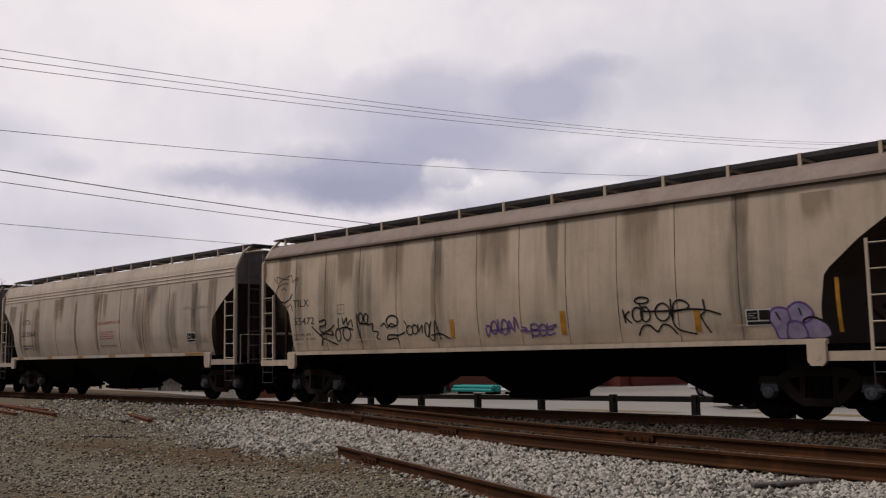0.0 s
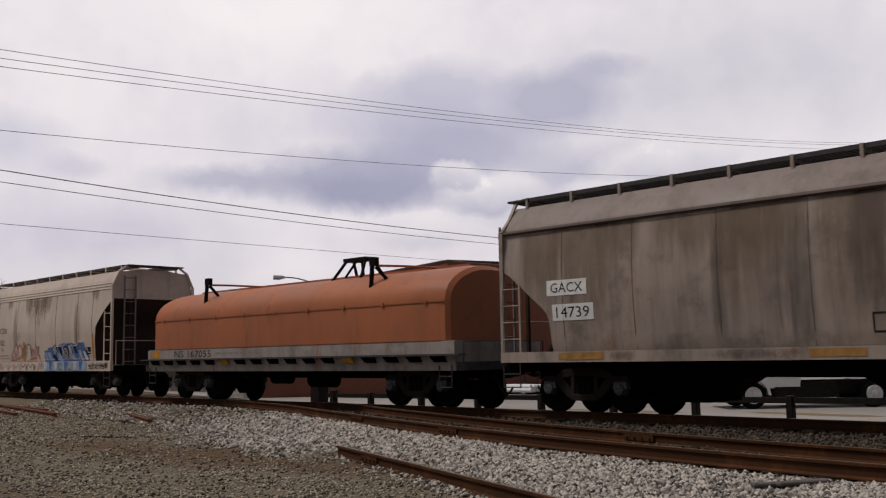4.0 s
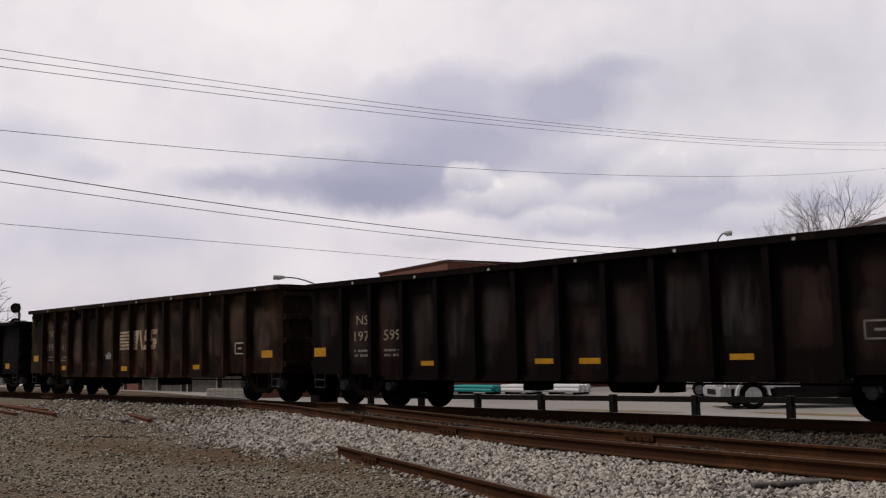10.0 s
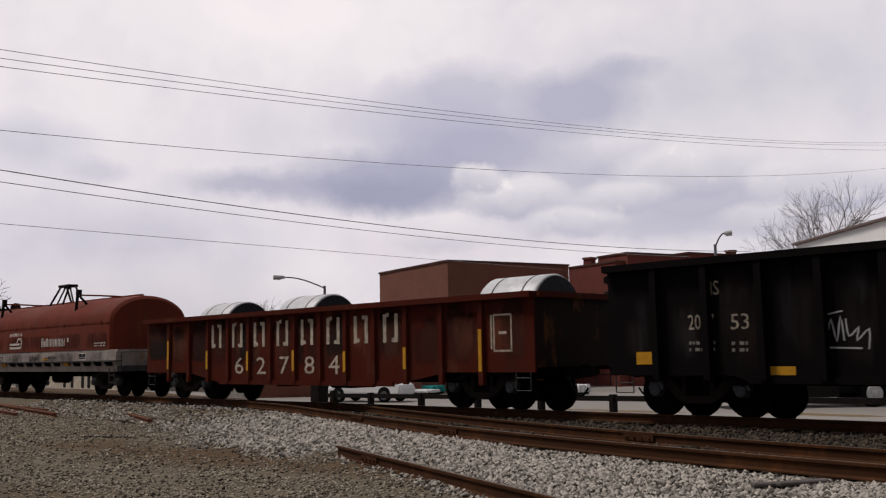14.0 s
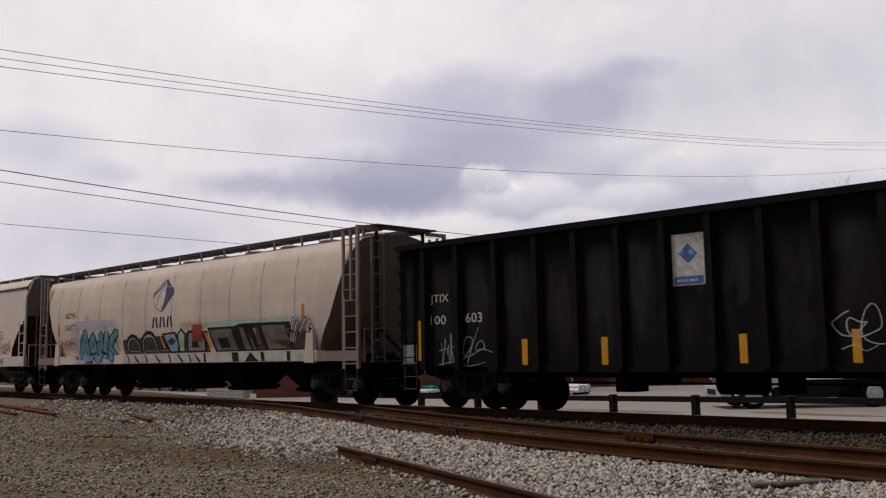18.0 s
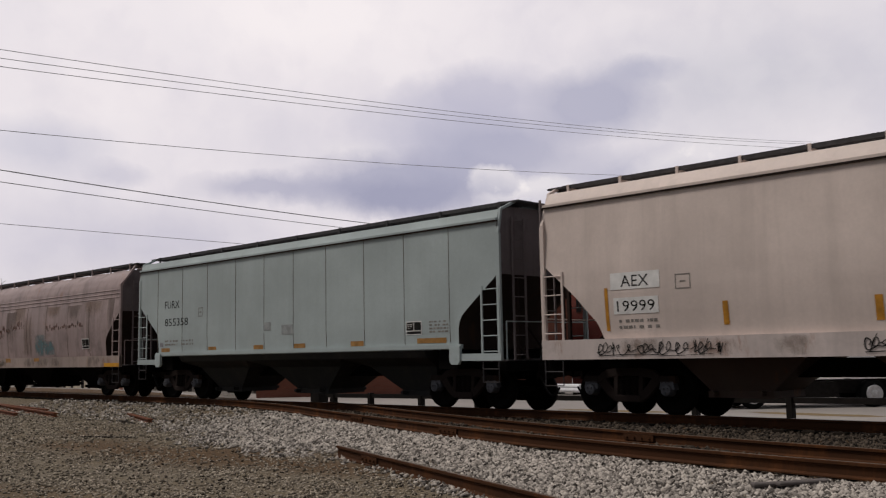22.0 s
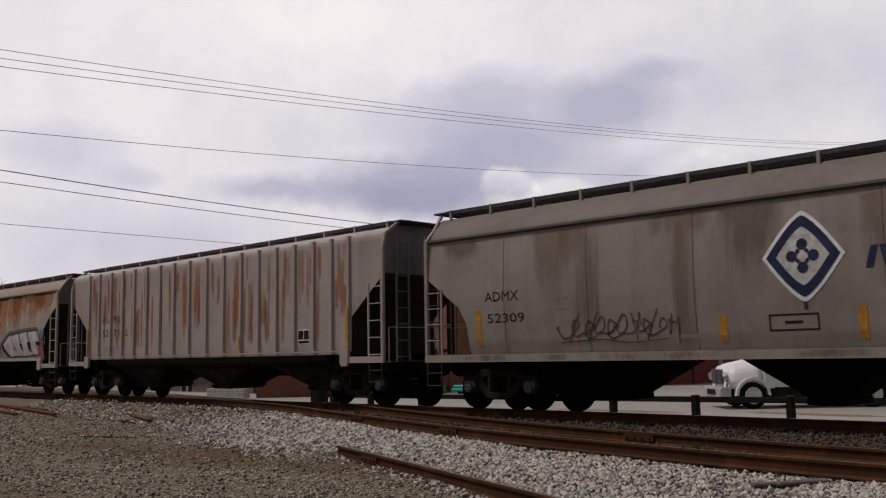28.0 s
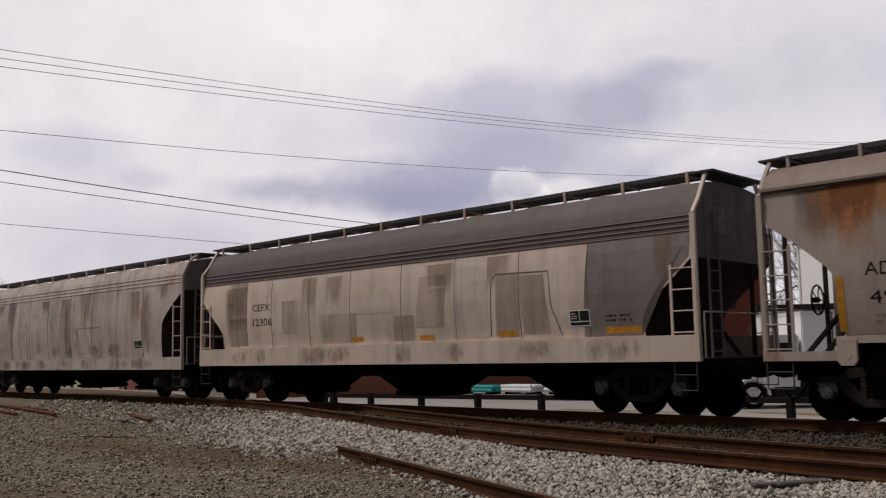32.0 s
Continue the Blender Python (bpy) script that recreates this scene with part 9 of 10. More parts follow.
for k, (x, y, r) in enumerate(((-4.62, 9.85, 50), (-4.45, 10.0, 62))):
    bm = bmesh.new()
    box(bm, -0.32, 0.32, -0.05, 0.05, 0, 0.04)
    bmesh.ops.bevel(bm, geom=bm.edges[:], offset=0.01, segments=1, affect="EDGES")
    ob = part("timber_scrap", bm, plain("grey_weathered_timber", (0.12, 0.105, 0.10), 0.95), None, at=pose(x, y, ground_z(x, y) + 0.03, 4, 0, r))
    tagged(ob, "weathered grey timber offcut in the ballast", "timber", "timber offcuts")


# ------------------------------------------------------------------ loose stone
def stones(name, label, count, density, size, dark, light, seed, lift=0.0):
    """Angular stones strewn where density(x, y) says, joined in one mesh."""
    rng = np.random.default_rng(seed)
    base = np.array([(1, 0, 0), (-1, 0, 0), (0, 1, 0), (0, -1, 0), (0, 0, 1), (0, 0, -1)], float)
    tri = np.array([(0, 2, 4), (2, 1, 4), (1, 3, 4), (3, 0, 4), (2, 0, 5), (1, 2, 5), (3, 1, 5), (0, 3, 5)])
    pts, tries = [], 0
    while len(pts) < count and tries < 60:
        tries += 1
        r = 5.5 + 34 * rng.random(count) ** 1.6
        a = np.radians(-75 + 62 * rng.random(count))
        for x, y in zip(r * np.sin(a), r * np.cos(a)):
            if y < 16.4 and x > -44 and rng.random() < density(x, y):
                pts.append((x, y, ground_z(x, y)))
                if len(pts) >= count:
                    break
    p = np.array(pts)
    n = len(p)
    dist = np.hypot(p[:, 0], p[:, 1])
    s = size * rng.uniform(0.55, 1.35, n) * (0.8 + dist / 40)
    v = base[None] * rng.uniform(0.6, 1.15, (n, 6, 1)) + rng.normal(0, 0.22, (n, 6, 3))
    v *= s[:, None, None]
    v[:, :, 2] *= 0.75
    ang = rng.uniform(0, 6.283, n)
    c, sn = np.cos(ang)[:, None], np.sin(ang)[:, None]
    vx, vy = v[:, :, 0] * c - v[:, :, 1] * sn, v[:, :, 0] * sn + v[:, :, 1] * c
    v = np.stack([vx, vy, v[:, :, 2]], -1) + p[:, None, :]
    v[:, :, 2] += s[:, None] * 0.25 + lift
    me = bpy.data.meshes.new(name)
    me.vertices.add(n * 6)
    me.vertices.foreach_set("co", v.reshape(-1))
    f = (tri[None] + (np.arange(n) * 6)[:, None, None]).reshape(-1)
    me.loops.add(len(f))
    me.loops.foreach_set("vertex_index", f)
    me.polygons.add(len(f) // 3)
    me.polygons.foreach_set("loop_start", np.arange(0, len(f), 3))
    me.update(calc_edges=True)
    me.validate()
    me.materials.append(stone(name + "_stone", dark, light))
    return tagged(new(name, me), label, "gravel", kind="stuff")


def lone_y(x):
    return 10.12 - (x + 12.32) * 0.372


def white_zone(x, y):
    ly = lead_y(x)
    if y > ly - 0.12:
        return 0.0
    wob = 0.9 * noise.noise((x * 0.3, y * 0.3, 9)) + 0.5 * noise.noise((x * 1.1, y * 1.1, 4))
    edge = lone_y(x) + 0.1 + 0.3 * wob if x > -12.3 else max(lone_y(-12.3), ly - 3.3 + 0.02 * (x + 12)) + 1.1 * wob
    return sstep(-0.7, 0.9, y - edge) * (1 - 0.9 * sstep(-13, -24, x)) * (1 - 0.5 * earth(x, y)) * (0.62 + 0.38 * sstep(-0.35, 0.15, noise.noise((x * 0.7, y * 0.9, 21))))


def lot_zone(x, y):
    e = earth(x, y)
    return (1 - 0.85 * white_zone(x, y)) * (1 - 0.62 * e) * (0.35 + 0.65 * sstep(-0.2, 0.3, noise.noise((x * 0.8, y * 0.8, 11)))) if y < lead_y(x) - 0.2 else 0.0


stones("white_ballast", "pale grey crushed stone ballast beside the tracks", 56000, white_zone, 0.034, (0.026, 0.021, 0.018), (0.70, 0.635, 0.565), 1)
stones("lot_gravel", "mixed grey and brown gravel over earth", 56000, lot_zone, 0.021, (0.022, 0.016, 0.011), (0.58, 0.50, 0.395), 2)
# Last set: oil stain plus the train's shade, both in the stone colour.
stones("stained_shaded_ballast", "dark oil-stained ballast between the tracks, darkened for the train's shade", 16000, lambda x, y: 1.0 if lead_y(x) + 0.15 < y < 16.4 else 0.0, 0.036, (0.005, 0.0038, 0.003), (0.125, 0.098, 0.075), 3)


# ------------------------------------------------------------------ fence and lot
DARK = plain("dark_painted_steel", (0.02, 0.018, 0.017), 0.7)
fence = thing("guard_fence", "low dark steel guard fence beside the tracks", "fence", kind="")
bm = bmesh.new()
prism(bm, [(-27.0, -0.20), (-27.0, -0.06), (6.0, 0.26), (6.0, 0.12)], 21.64, 21.76)
part("beam", bm, DARK, fence)
for k in range(14):
    x = -24.65 + 2.47 * k
    bm = bmesh.new()
    box(bm, x - 0.08, x + 0.08, 21.60, 21.80, -1.1, -0.02 + 0.0097 * (x + 27))
    bmesh.ops.bevel(bm, geom=bm.edges[:], offset=0.015, segments=1, affect="EDGES")
    part("post", bm, DARK, fence)
bm = bmesh.new()
box(bm, -27.75, -27.25, 21.5, 21.95, -1.1, 0.42)
box(bm, -27.80, -27.20, 21.45, 22.0, 0.40, 0.47)
bmesh.ops.bevel(bm, geom=bm.edges[:], offset=0.02, segments=1, affect="EDGES")
tagged(part("trackside_cabinet", bm, DARK, None), "small dark trackside equipment cabinet at the fence end", "cabinet")
bm = bmesh.new()
box(bm, -26.75, -26.55, 21.6, 21.8, -1.1, 0.05)
part("post", bm, DARK, fence)


def wheel_mesh(r, w):
    def tyre(bm):
        lathe_y(bm, [(-w / 2, r * 0.62), (-w / 2, r * 0.95), (-w * 0.35, r), (w * 0.35, r), (w / 2, r * 0.95), (w / 2, r * 0.62)], 24)

    def rim(bm):
        lathe_y(bm, [(-w * 0.505, r * 0.64), (-w * 0.54, r * 0.60), (-w * 0.525, r * 0.50), (-w * 0.51, r * 0.28), (-w * 0.57, r * 0.20), (-w * 0.58, r * 0.02)], 20)
    return cached(("tyre", r, w), tyre, True), cached(("rim", r, w), rim)


RUBBER = plain("black_tyre_rubber", (0.008, 0.008, 0.008), 0.85)
ALLOY = plain("bright_wheel_metal", (0.62, 0.62, 0.63), 0.4, 0.3)


DULL_RIM = plain("dull_dark_wheel_metal", (0.12, 0.12, 0.125), 0.5, 0.4)


def road_wheel(owner, x, y, z, r, w, flip=0, rim=None):
    ty, ri = wheel_mesh(r, w)
    t = part("wheel", ty, RUBBER, owner, at=pose(x, y, z, 0, 0, flip))
    part("rim", ri, rim or ALLOY, t)
    return t


# parked box truck, nose turned towards the tracks
WHITE = plain("white_vehicle_paint", (0.74, 0.74, 0.75), 0.35, var=0.06)
CHROME = plain("dull_chrome", (0.5, 0.5, 0.52), 0.25, 0.9)
GLASSY = plain("dark_window_glass", (0.02, 0.022, 0.025), 0.08)
lorry = thing("box_truck", "white box truck with a short bonnet, parked on the lot", "truck", pose(-17.06, 34.97, -0.985, 0, 0, 44.5))
bm = bmesh.new()
sect = [(-1.55, 0.95, 0.85), (-1.45, 1.05, 1.55), (-1.1, 1.1, 1.68), (-0.5, 1.12, 1.80), (-0.2, 1.14, 1.9)]
rings = []
for x, w, h in sect:
    rings.append([bm.verts.new((x, y, z)) for y, z in ((-w, 0.75), (-w, h * 0.72), (-w * 0.72, h), (w * 0.72, h), (w, h * 0.72), (w, 0.75))])
for p, q in zip(rings, rings[1:]):
    for i in range(6):
        bm.faces.new((p[i], p[(i + 1) % 6], q[(i + 1) % 6], q[i]))
bm.faces.new(rings[0])
bm.faces.new(rings[-1][::-1])
bmesh.ops.bevel(bm, geom=bm.edges[:], offset=0.06, segments=2, affect="EDGES")
part("bonnet", bm, WHITE, lorry, smooth=True)
bm = bmesh.new()
box(bm, -1.62, -1.56, -0.62, 0.62, 0.92, 1.48)
for k in range(7):
    box(bm, -1.65, -1.62, -0.60, 0.60, 0.95 + k * 0.075, 0.98 + k * 0.075)
box(bm, -1.66, -1.62, -0.03, 0.03, 0.92, 1.48)
part("grille", bm, plain("grey_grille", (0.14, 0.14, 0.15), 0.4, 0.5), lorry)
bm = bmesh.new()
box(bm, -1.85, -1.45, -1.22, 1.22, 0.42, 0.82)
bmesh.ops.bevel(bm, geom=bm.edges[:], offset=0.05, segments=2, affect="EDGES")
bum = part("bumper", bm, plain("silver_bumper", (0.52, 0.52, 0.53), 0.35, 0.4), lorry)
bm = bmesh.new()
box(bm, -1.865, -1.851, -0.55, 0.55, 0.52, 0.72)
part("air_slot", bm, DARK, bum)
for s in (-1, 1):
    bm = bmesh.new()
    rod(bm, (-1.60, s * 0.85, 1.18), (-1.48, s * 0.90, 1.22), 0.17, 12)
    part("headlight", bm, CHROME, lorry)
    bm = bmesh.new()
    arc = [(-0.62 + 0.66 * math.cos(a), 0.5 + 0.68 * math.sin(a)) for a in [math.pi * k / 8 for k in range(9)]]
    inner = [(-0.62 + 0.56 * math.cos(a), 0.5 + 0.58 * math.sin(a)) for a in [math.pi * k / 8 for k in range(8, -1, -1)]]
    a, b = sorted((s * 0.92, s * 1.24))
    prism(bm, arc + inner, a, b)
    part("fender", bm, WHITE, lorry)
    road_wheel(lorry, -0.62, s * 1.06, 0.5, 0.5, 0.28, 0 if s < 0 else 180)
    for x in (3.9,):
        road_wheel(lorry, x, s * 0.98, 0.5, 0.5, 0.55, 0 if s < 0 else 180)
bm = bmesh.new()
prism(bm, [(-0.2, 0.75), (-0.2, 1.88), (0.2, 2.6), (0.5, 2.75), (1.2, 2.75), (1.2, 0.75)], -1.18, 1.18)
bmesh.ops.bevel(bm, geom=bm.edges[:], offset=0.05, segments=2, affect="EDGES")
cab = part("cab", bm, WHITE, lorry)
bm = bmesh.new()
prism(bm, [(-0.16, 1.95), (0.18, 2.55), (0.15, 2.57), (-0.20, 1.96)], -1.0, 1.0)
part("windscreen", bm, GLASSY, cab)
for s in (-1, 1):
    bm = bmesh.new()
    a, b = sorted((s * 1.182, s * 1.19))
    prism(bm, [(0.10, 1.75), (0.34, 2.45), (0.95, 2.45), (0.95, 1.75)], a, b)
    part("side_window", bm, GLASSY, cab)
    bm = bmesh.new()
    box(bm, -0.1, 0.0, s * 1.38 - 0.06, s * 1.38 + 0.06, 1.8, 2.3)
    rod(bm, (0.02, s * 1.15, 2.1), (-0.05, s * 1.38, 2.1), 0.02, 6)
    part("mirror", bm, CHROME, cab)
bm = bmesh.new()
box(bm, -1.2, 7.4, -0.45, 0.45, 0.50, 1.0)
box(bm, 0.2, 2.6, -1.15, 1.15, 0.38, 0.95)
box(bm, 4.7, 7.3, -1.1, 1.1, 0.62, 0.98)
part("chassis", bm, DARK, lorry)
bm = bmesh.new()
box(bm, 1.3, 8.0, -1.25, 1.25, 1.55, 3.58)
bmesh.ops.bevel(bm, geom=bm.edges[:], offset=0.04, segments=2, affect="EDGES")
tb = part("cargo_box", bm, plain("bright_white_box_panel", (0.90, 0.90, 0.90), 0.4, var=0.04), lorry, "plain white box body")
for z in (1.53, 3.50):
    bm = bmesh.new()
    box(bm, 1.28, 8.02, -1.275, 1.275, z, z + 0.11)
    part("edge_rail", bm, WHITE, tb)
for k in range(6):
    bm = bmesh.new()
    box(bm, 1.9 + k * 1.0, 2.15 + k * 1.0, -1.285, -1.276, 1.56, 1.61)
    part("side_reflector", bm, DARK, tb)

# white saloon car that drives across the lot
saloon = thing("saloon_car", "white saloon car driving across the lot", "car", pose(-34, 37.4, -0.985))
bm = bmesh.new()
low = [(-2.35, 0.35), (-2.40, 0.62), (-2.25, 0.80), (-1.35, 0.92), (1.45, 0.95), (2.25, 0.90), (2.42, 0.75), (2.40, 0.35)]
prism(bm, low, -0.88, 0.88)
bmesh.ops.bevel(bm, geom=bm.edges[:], offset=0.09, segments=3, affect="EDGES")
for v in bm.verts:
    if v.co.z > 0.7:
        v.co.y *= 0.93
sb = part("body", bm, WHITE, saloon)
bm = bmesh.new()
prism(bm, [(-1.25, 0.92), (-0.55, 1.38), (-0.2, 1.45), (0.75, 1.45), (1.1, 1.38), (1.75, 0.94)], -0.74, 0.74)
bmesh.ops.bevel(bm, geom=bm.edges[:], offset=0.05, segments=2, affect="EDGES")
part("cabin", bm, GLASSY, saloon, "dark glazed cabin with a black roof")
for s in (-1, 1):
    bm = bmesh.new()
    a, b = sorted((s * 0.741, s * 0.752))
    prism(bm, [(-1.02, 0.96), (-0.5, 1.33), (0.28, 1.38), (0.28, 0.97)], a, b)
    prism(bm, [(0.36, 0.97), (0.36, 1.38), (0.95, 1.34), (1.42, 0.97)], a, b)
    part("side_window", bm, GLASSY, saloon)
    bm = bmesh.new()
    box(bm, -2.36, -2.2, s * 0.62 - 0.16, s * 0.62 + 0.16, 0.62, 0.76)
    part("headlight", bm, CHROME, saloon)
    for x in (-1.5, 1.45):
        bm = bmesh.new()
        a, b = sorted((s * 0.86, s * 0.884))
        prism(bm, [(x + 0.41 * math.cos(k * 0.3142), 0.34 + 0.41 * max(0, math.sin(k * 0.3142))) for k in range(11)], a, b)
        part("wheel_arch", bm, RUBBER, saloon)
    # black strip painted in for the shade under the white sides
    bm = bmesh.new()
    a, b = sorted((s * 0.87, s * 0.886))
    box(bm, -1.05, 1.0, a, b, 0.33, 0.42)
    part("sill_shade", bm, RUBBER, saloon)
for o in saloon.children:
    o.data.transform(Matrix.Diagonal((0.87, 1, 1, 1)))
SALOON_WHEELS = [(road_wheel(saloon, x, s * 0.80, 0.33, 0.33, 0.22, 0 if s < 0 else 180, DULL_RIM), x, s) for x in (-1.3, 1.26) for s in (-1, 1)]


# stacked pipes
def pipe_stack(label, x0, x1, y, m, rows, r):
    st = thing("pipe_stack", label, "pipes", pose((x0 + x1) / 2, y, -0.985), "pipe stacks on the lot")
    n = 6

    def one(bm):
        lathe_y(bm, [(-(x1 - x0) / 2, r * 0.85), (-(x1 - x0) / 2, r), ((x1 - x0) / 2, r), ((x1 - x0) / 2, r * 0.85)], 12)
    me = cached(("pipe", x0), one, False)
    for j in range(rows):
        for i in range(n - j % 2):
            part("pipe", me, m, st, at=pose(random.uniform(-0.08, 0.08), (i - n / 2 + (j % 2) * 0.5) * 2 * r, 0.12 + r + j * r * 1.75, 0, 0, 90))
    for s in (-1, 1):
        bm = bmesh.new()
        box(bm, s * (x1 - x0) * 0.35 - 0.05, s * (x1 - x0) * 0.35 + 0.05, -n * r, n * r, 0, 0.12)
        part("bearer", bm, M["tie"], st)


TP = plain("teal_plastic_pipe", (0.03, 0.30, 0.29), 0.45, var=0.15)
WP = plain("white_plastic_pipe", (0.68, 0.68, 0.70), 0.45, var=0.08)
pipe_stack("stack of teal plastic pipes on timber bearers", -41.0, -38.5, 39.2, TP, 2, 0.10)
pipe_stack("stack of teal plastic pipes on timber bearers", -37.9, -34.9, 40.2, TP, 2, 0.10)
pipe_stack("stack of white plastic pipes on timber bearers", -34.7, -32.6, 40.8, WP, 2, 0.11)
pipe_stack("low stack of white plastic pipes on timber bearers", -32.3, -30.0, 41.6, WP, 2, 0.11)
pipe_stack("low stack of white plastic pipes on timber bearers", -39.6, -37.9, 38.2, WP, 1, 0.09)


# ------------------------------------------------------------------ buildings
def brick(name, a, b, mortar):
    m, n, l, bsdf = nodes_of(name)
    tc = n.new("ShaderNodeTexCoord")
    mp = n.new("ShaderNodeMapping")
    mp.inputs["Rotation"].default_value = (radians(90), 0, 0)
    l.new(tc.outputs["UV"], mp.inputs["Vector"])
    t = n.new("ShaderNodeTexBrick")
    t.inputs["Color1"].default_value, t.inputs["Color2"].default_value, t.inputs["Mortar"].default_value = (*a, 1), (*b, 1), (*mortar, 1)
    t.inputs["Scale"].default_value = 1.0
    t.inputs["Brick Width"].default_value, t.inputs["Row Height"].default_value, t.inputs["Mortar Size"].default_value = 0.215, 0.075, 0.008
    l.new(tc.outputs["UV"], t.inputs["Vector"])
    big = noise_node(n, l, tc.outputs["Object"], 0.5, 6)
    l.new(mix(n, l, mul(n, l, ramp(n, l, big, 0.4, 0.7), 0.35), t.outputs[0], tuple(x * 0.5 for x in a)), bsdf.inputs["Base Color"])
    bsdf.inputs["Roughness"].default_value = 0.9
    return m


def wall_uv(ob):
    me = ob.data
    uv = me.uv_layers.new(name="UVMap")
    for poly in me.polygons:
        ax = 0 if abs(poly.normal.y) > abs(poly.normal.x) else 1
        for li in poly.loop_indices:
            co = me.vertices[me.loops[li].vertex_index].co
            uv.data[li].uv = (co[ax], co.z)


def build_block(name, label, corner, yaw, lu, lv, h, wall_m, trim_m, windows=(), parapet=0.35):
    """A flat-roofed block: near corner, u runs back to the far left, v back to the right."""
    b = thing(name, label, "building", pose(corner[0], corner[1], -1.0, 0, 0, yaw))
    bm = bmesh.new()
    t = 0.3
    box(bm, -lu, 0, 0, t, 0, h)
    box(bm, -t, 0, t, lv, 0, h)
    box(bm, -lu, -lu + t, t, lv, 0, h)
    box(bm, -lu + t, -t, lv - t, lv, 0, h)
    w = part("wall", bm, wall_m, b)
    wall_uv(w)
    bm = bmesh.new()
    box(bm, -lu + t, -t, t, lv - t, h - parapet - 0.2, h - parapet)
    part("roof", bm, plain("grey_roofing", (0.12, 0.12, 0.12), 0.9), b)
    bm = bmesh.new()
    box(bm, -lu - 0.06, 0.06, -0.06, 0.34, h, h + 0.12)
    box(bm, -0.34, 0.06, 0.34, lv + 0.06, h, h + 0.12)
    part("coping", bm, trim_m, b)
    for side, x, z, ww, hh in windows:
        wnd = new("window")
        bpy.data.objects.remove(wnd)
        bm = bmesh.new()
        if side == "u":
            box(bm, x - ww / 2, x + ww / 2, -0.03, -0.004, z, z + hh)
        else:
            box(bm, 0.004, 0.03, x - ww / 2, x + ww / 2, z, z + hh)
        wd = part("window", bm, trim_m, b)
        bm = bmesh.new()
        if side == "u":
            for s in (-1, 1):
                box(bm, x + s * ww * 0.24 - ww * 0.2, x + s * ww * 0.24 + ww * 0.2, -0.045, -0.031, z + 0.08, z + hh - 0.08)
        else:
            for s in (-1, 1):
                box(bm, 0.031, 0.045, x + s * ww * 0.24 - ww * 0.2, x + s * ww * 0.24 + ww * 0.2, z + 0.08, z + hh - 0.08)
        part("pane", bm, GLASSY, wd)
    return b


BROWN_BRICK = brick("brown_brick_wall", (0.185, 0.060, 0.036), (0.215, 0.074, 0.046), (0.17, 0.08, 0.058))
RED_BRICK = brick("red_brick_wall", (0.15, 0.025, 0.017), (0.175, 0.033, 0.022), (0.14, 0.048, 0.036))
COPE = plain("brown_coping", (0.10, 0.05, 0.038), 0.8)
build_block("brick_building", "flat-roofed plain brown brick building", (-40.22, 41.79), -15.8, 9.5, 9.3, 7.95, BROWN_BRICK, COPE)
build_block("brick_shop", "red brick shop building with small upper windows", (-34.5, 51.5), -15.8, 4.9, 2.6, 8.0, RED_BRICK, COPE,
            [("u", -0.9, 4.9, 0.6, 1.3), ("u", -2.4, 4.9, 0.6, 1.3), ("u", -3.9, 4.9, 0.6, 1.3)])
build_block("brick_shop", "taller red brick building with stepped parapet", (-34.0, 52.2), -15.8, 3.0, 5.2, 8.55, RED_BRICK, COPE, [("v", 1.2, 4.8, 0.7, 1.4), ("v", 3.2, 4.8, 0.7, 1.4)])
build_block("brick_shop", "red brick building with a chimney", (-32.5, 57.3), -15.8, 4.0, 7.5, 8.75, RED_BRICK, COPE, [("v", 1.6, 5.0, 0.7, 1.4), ("v", 3.9, 5.0, 0.7, 1.4)])
for x, y, z in ((-38.17, 53.84, 6.7), (-35.6, 69.4, 8.0)):
    bm = bmesh.new()
    box(bm, x - 0.3, x + 0.3, y - 0.3, y + 0.3, -1.0, z + 0.9)
    box(bm, x - 0.36, x + 0.36, y - 0.36, y + 0.36, z + 0.9, z + 1.05)
    ob = part("brick_chimney", bm, RED_BRICK, None)
    wall_uv(ob)
    tagged(ob, "red brick chimney stack above the shop roofs", "chimney")
# white metal building
MW = plain("white_metal_cladding", (0.93, 0.92, 0.91), 0.45, var=0.03, scale=1.0)
hall = thing("metal_hall", "large white metal-clad hall with a flat roof edge", "building", pose(-23.0, 52.7, -1.0, 0, 0, -43.5))
bm = bmesh.new()
box(bm, 0, 14, 0, 0.25, 0, 8.1)
box(bm, 0, 0.25, 0.25, 12, 0, 8.1)
box(bm, 13.75, 14, 0.25, 12, 0, 8.1)
box(bm, 0.25, 13.75, 11.75, 12.0, 0, 8.1)
part("wall", bm, MW, hall)
bm = bmesh.new()
box(bm, -0.15, 14.15, -0.18, 12.1, 8.1, 8.22)
part("roof", bm, plain("dull_brown_roof_edge", (0.16, 0.11, 0.095), 0.6, 0.1), hall)
for z in (2.6, 5.3):
    bm = bmesh.new()
    box(bm, 0.0, 14.0, -0.010, -0.001, z, z + 0.03)
    part("panel_joint", bm, MW, hall)
bm = bmesh.new()
rod(bm, (0.35, -0.08, 0.0), (0.35, -0.08, 8.0), 0.06, 8)
part("downpipe", bm, MW, hall)
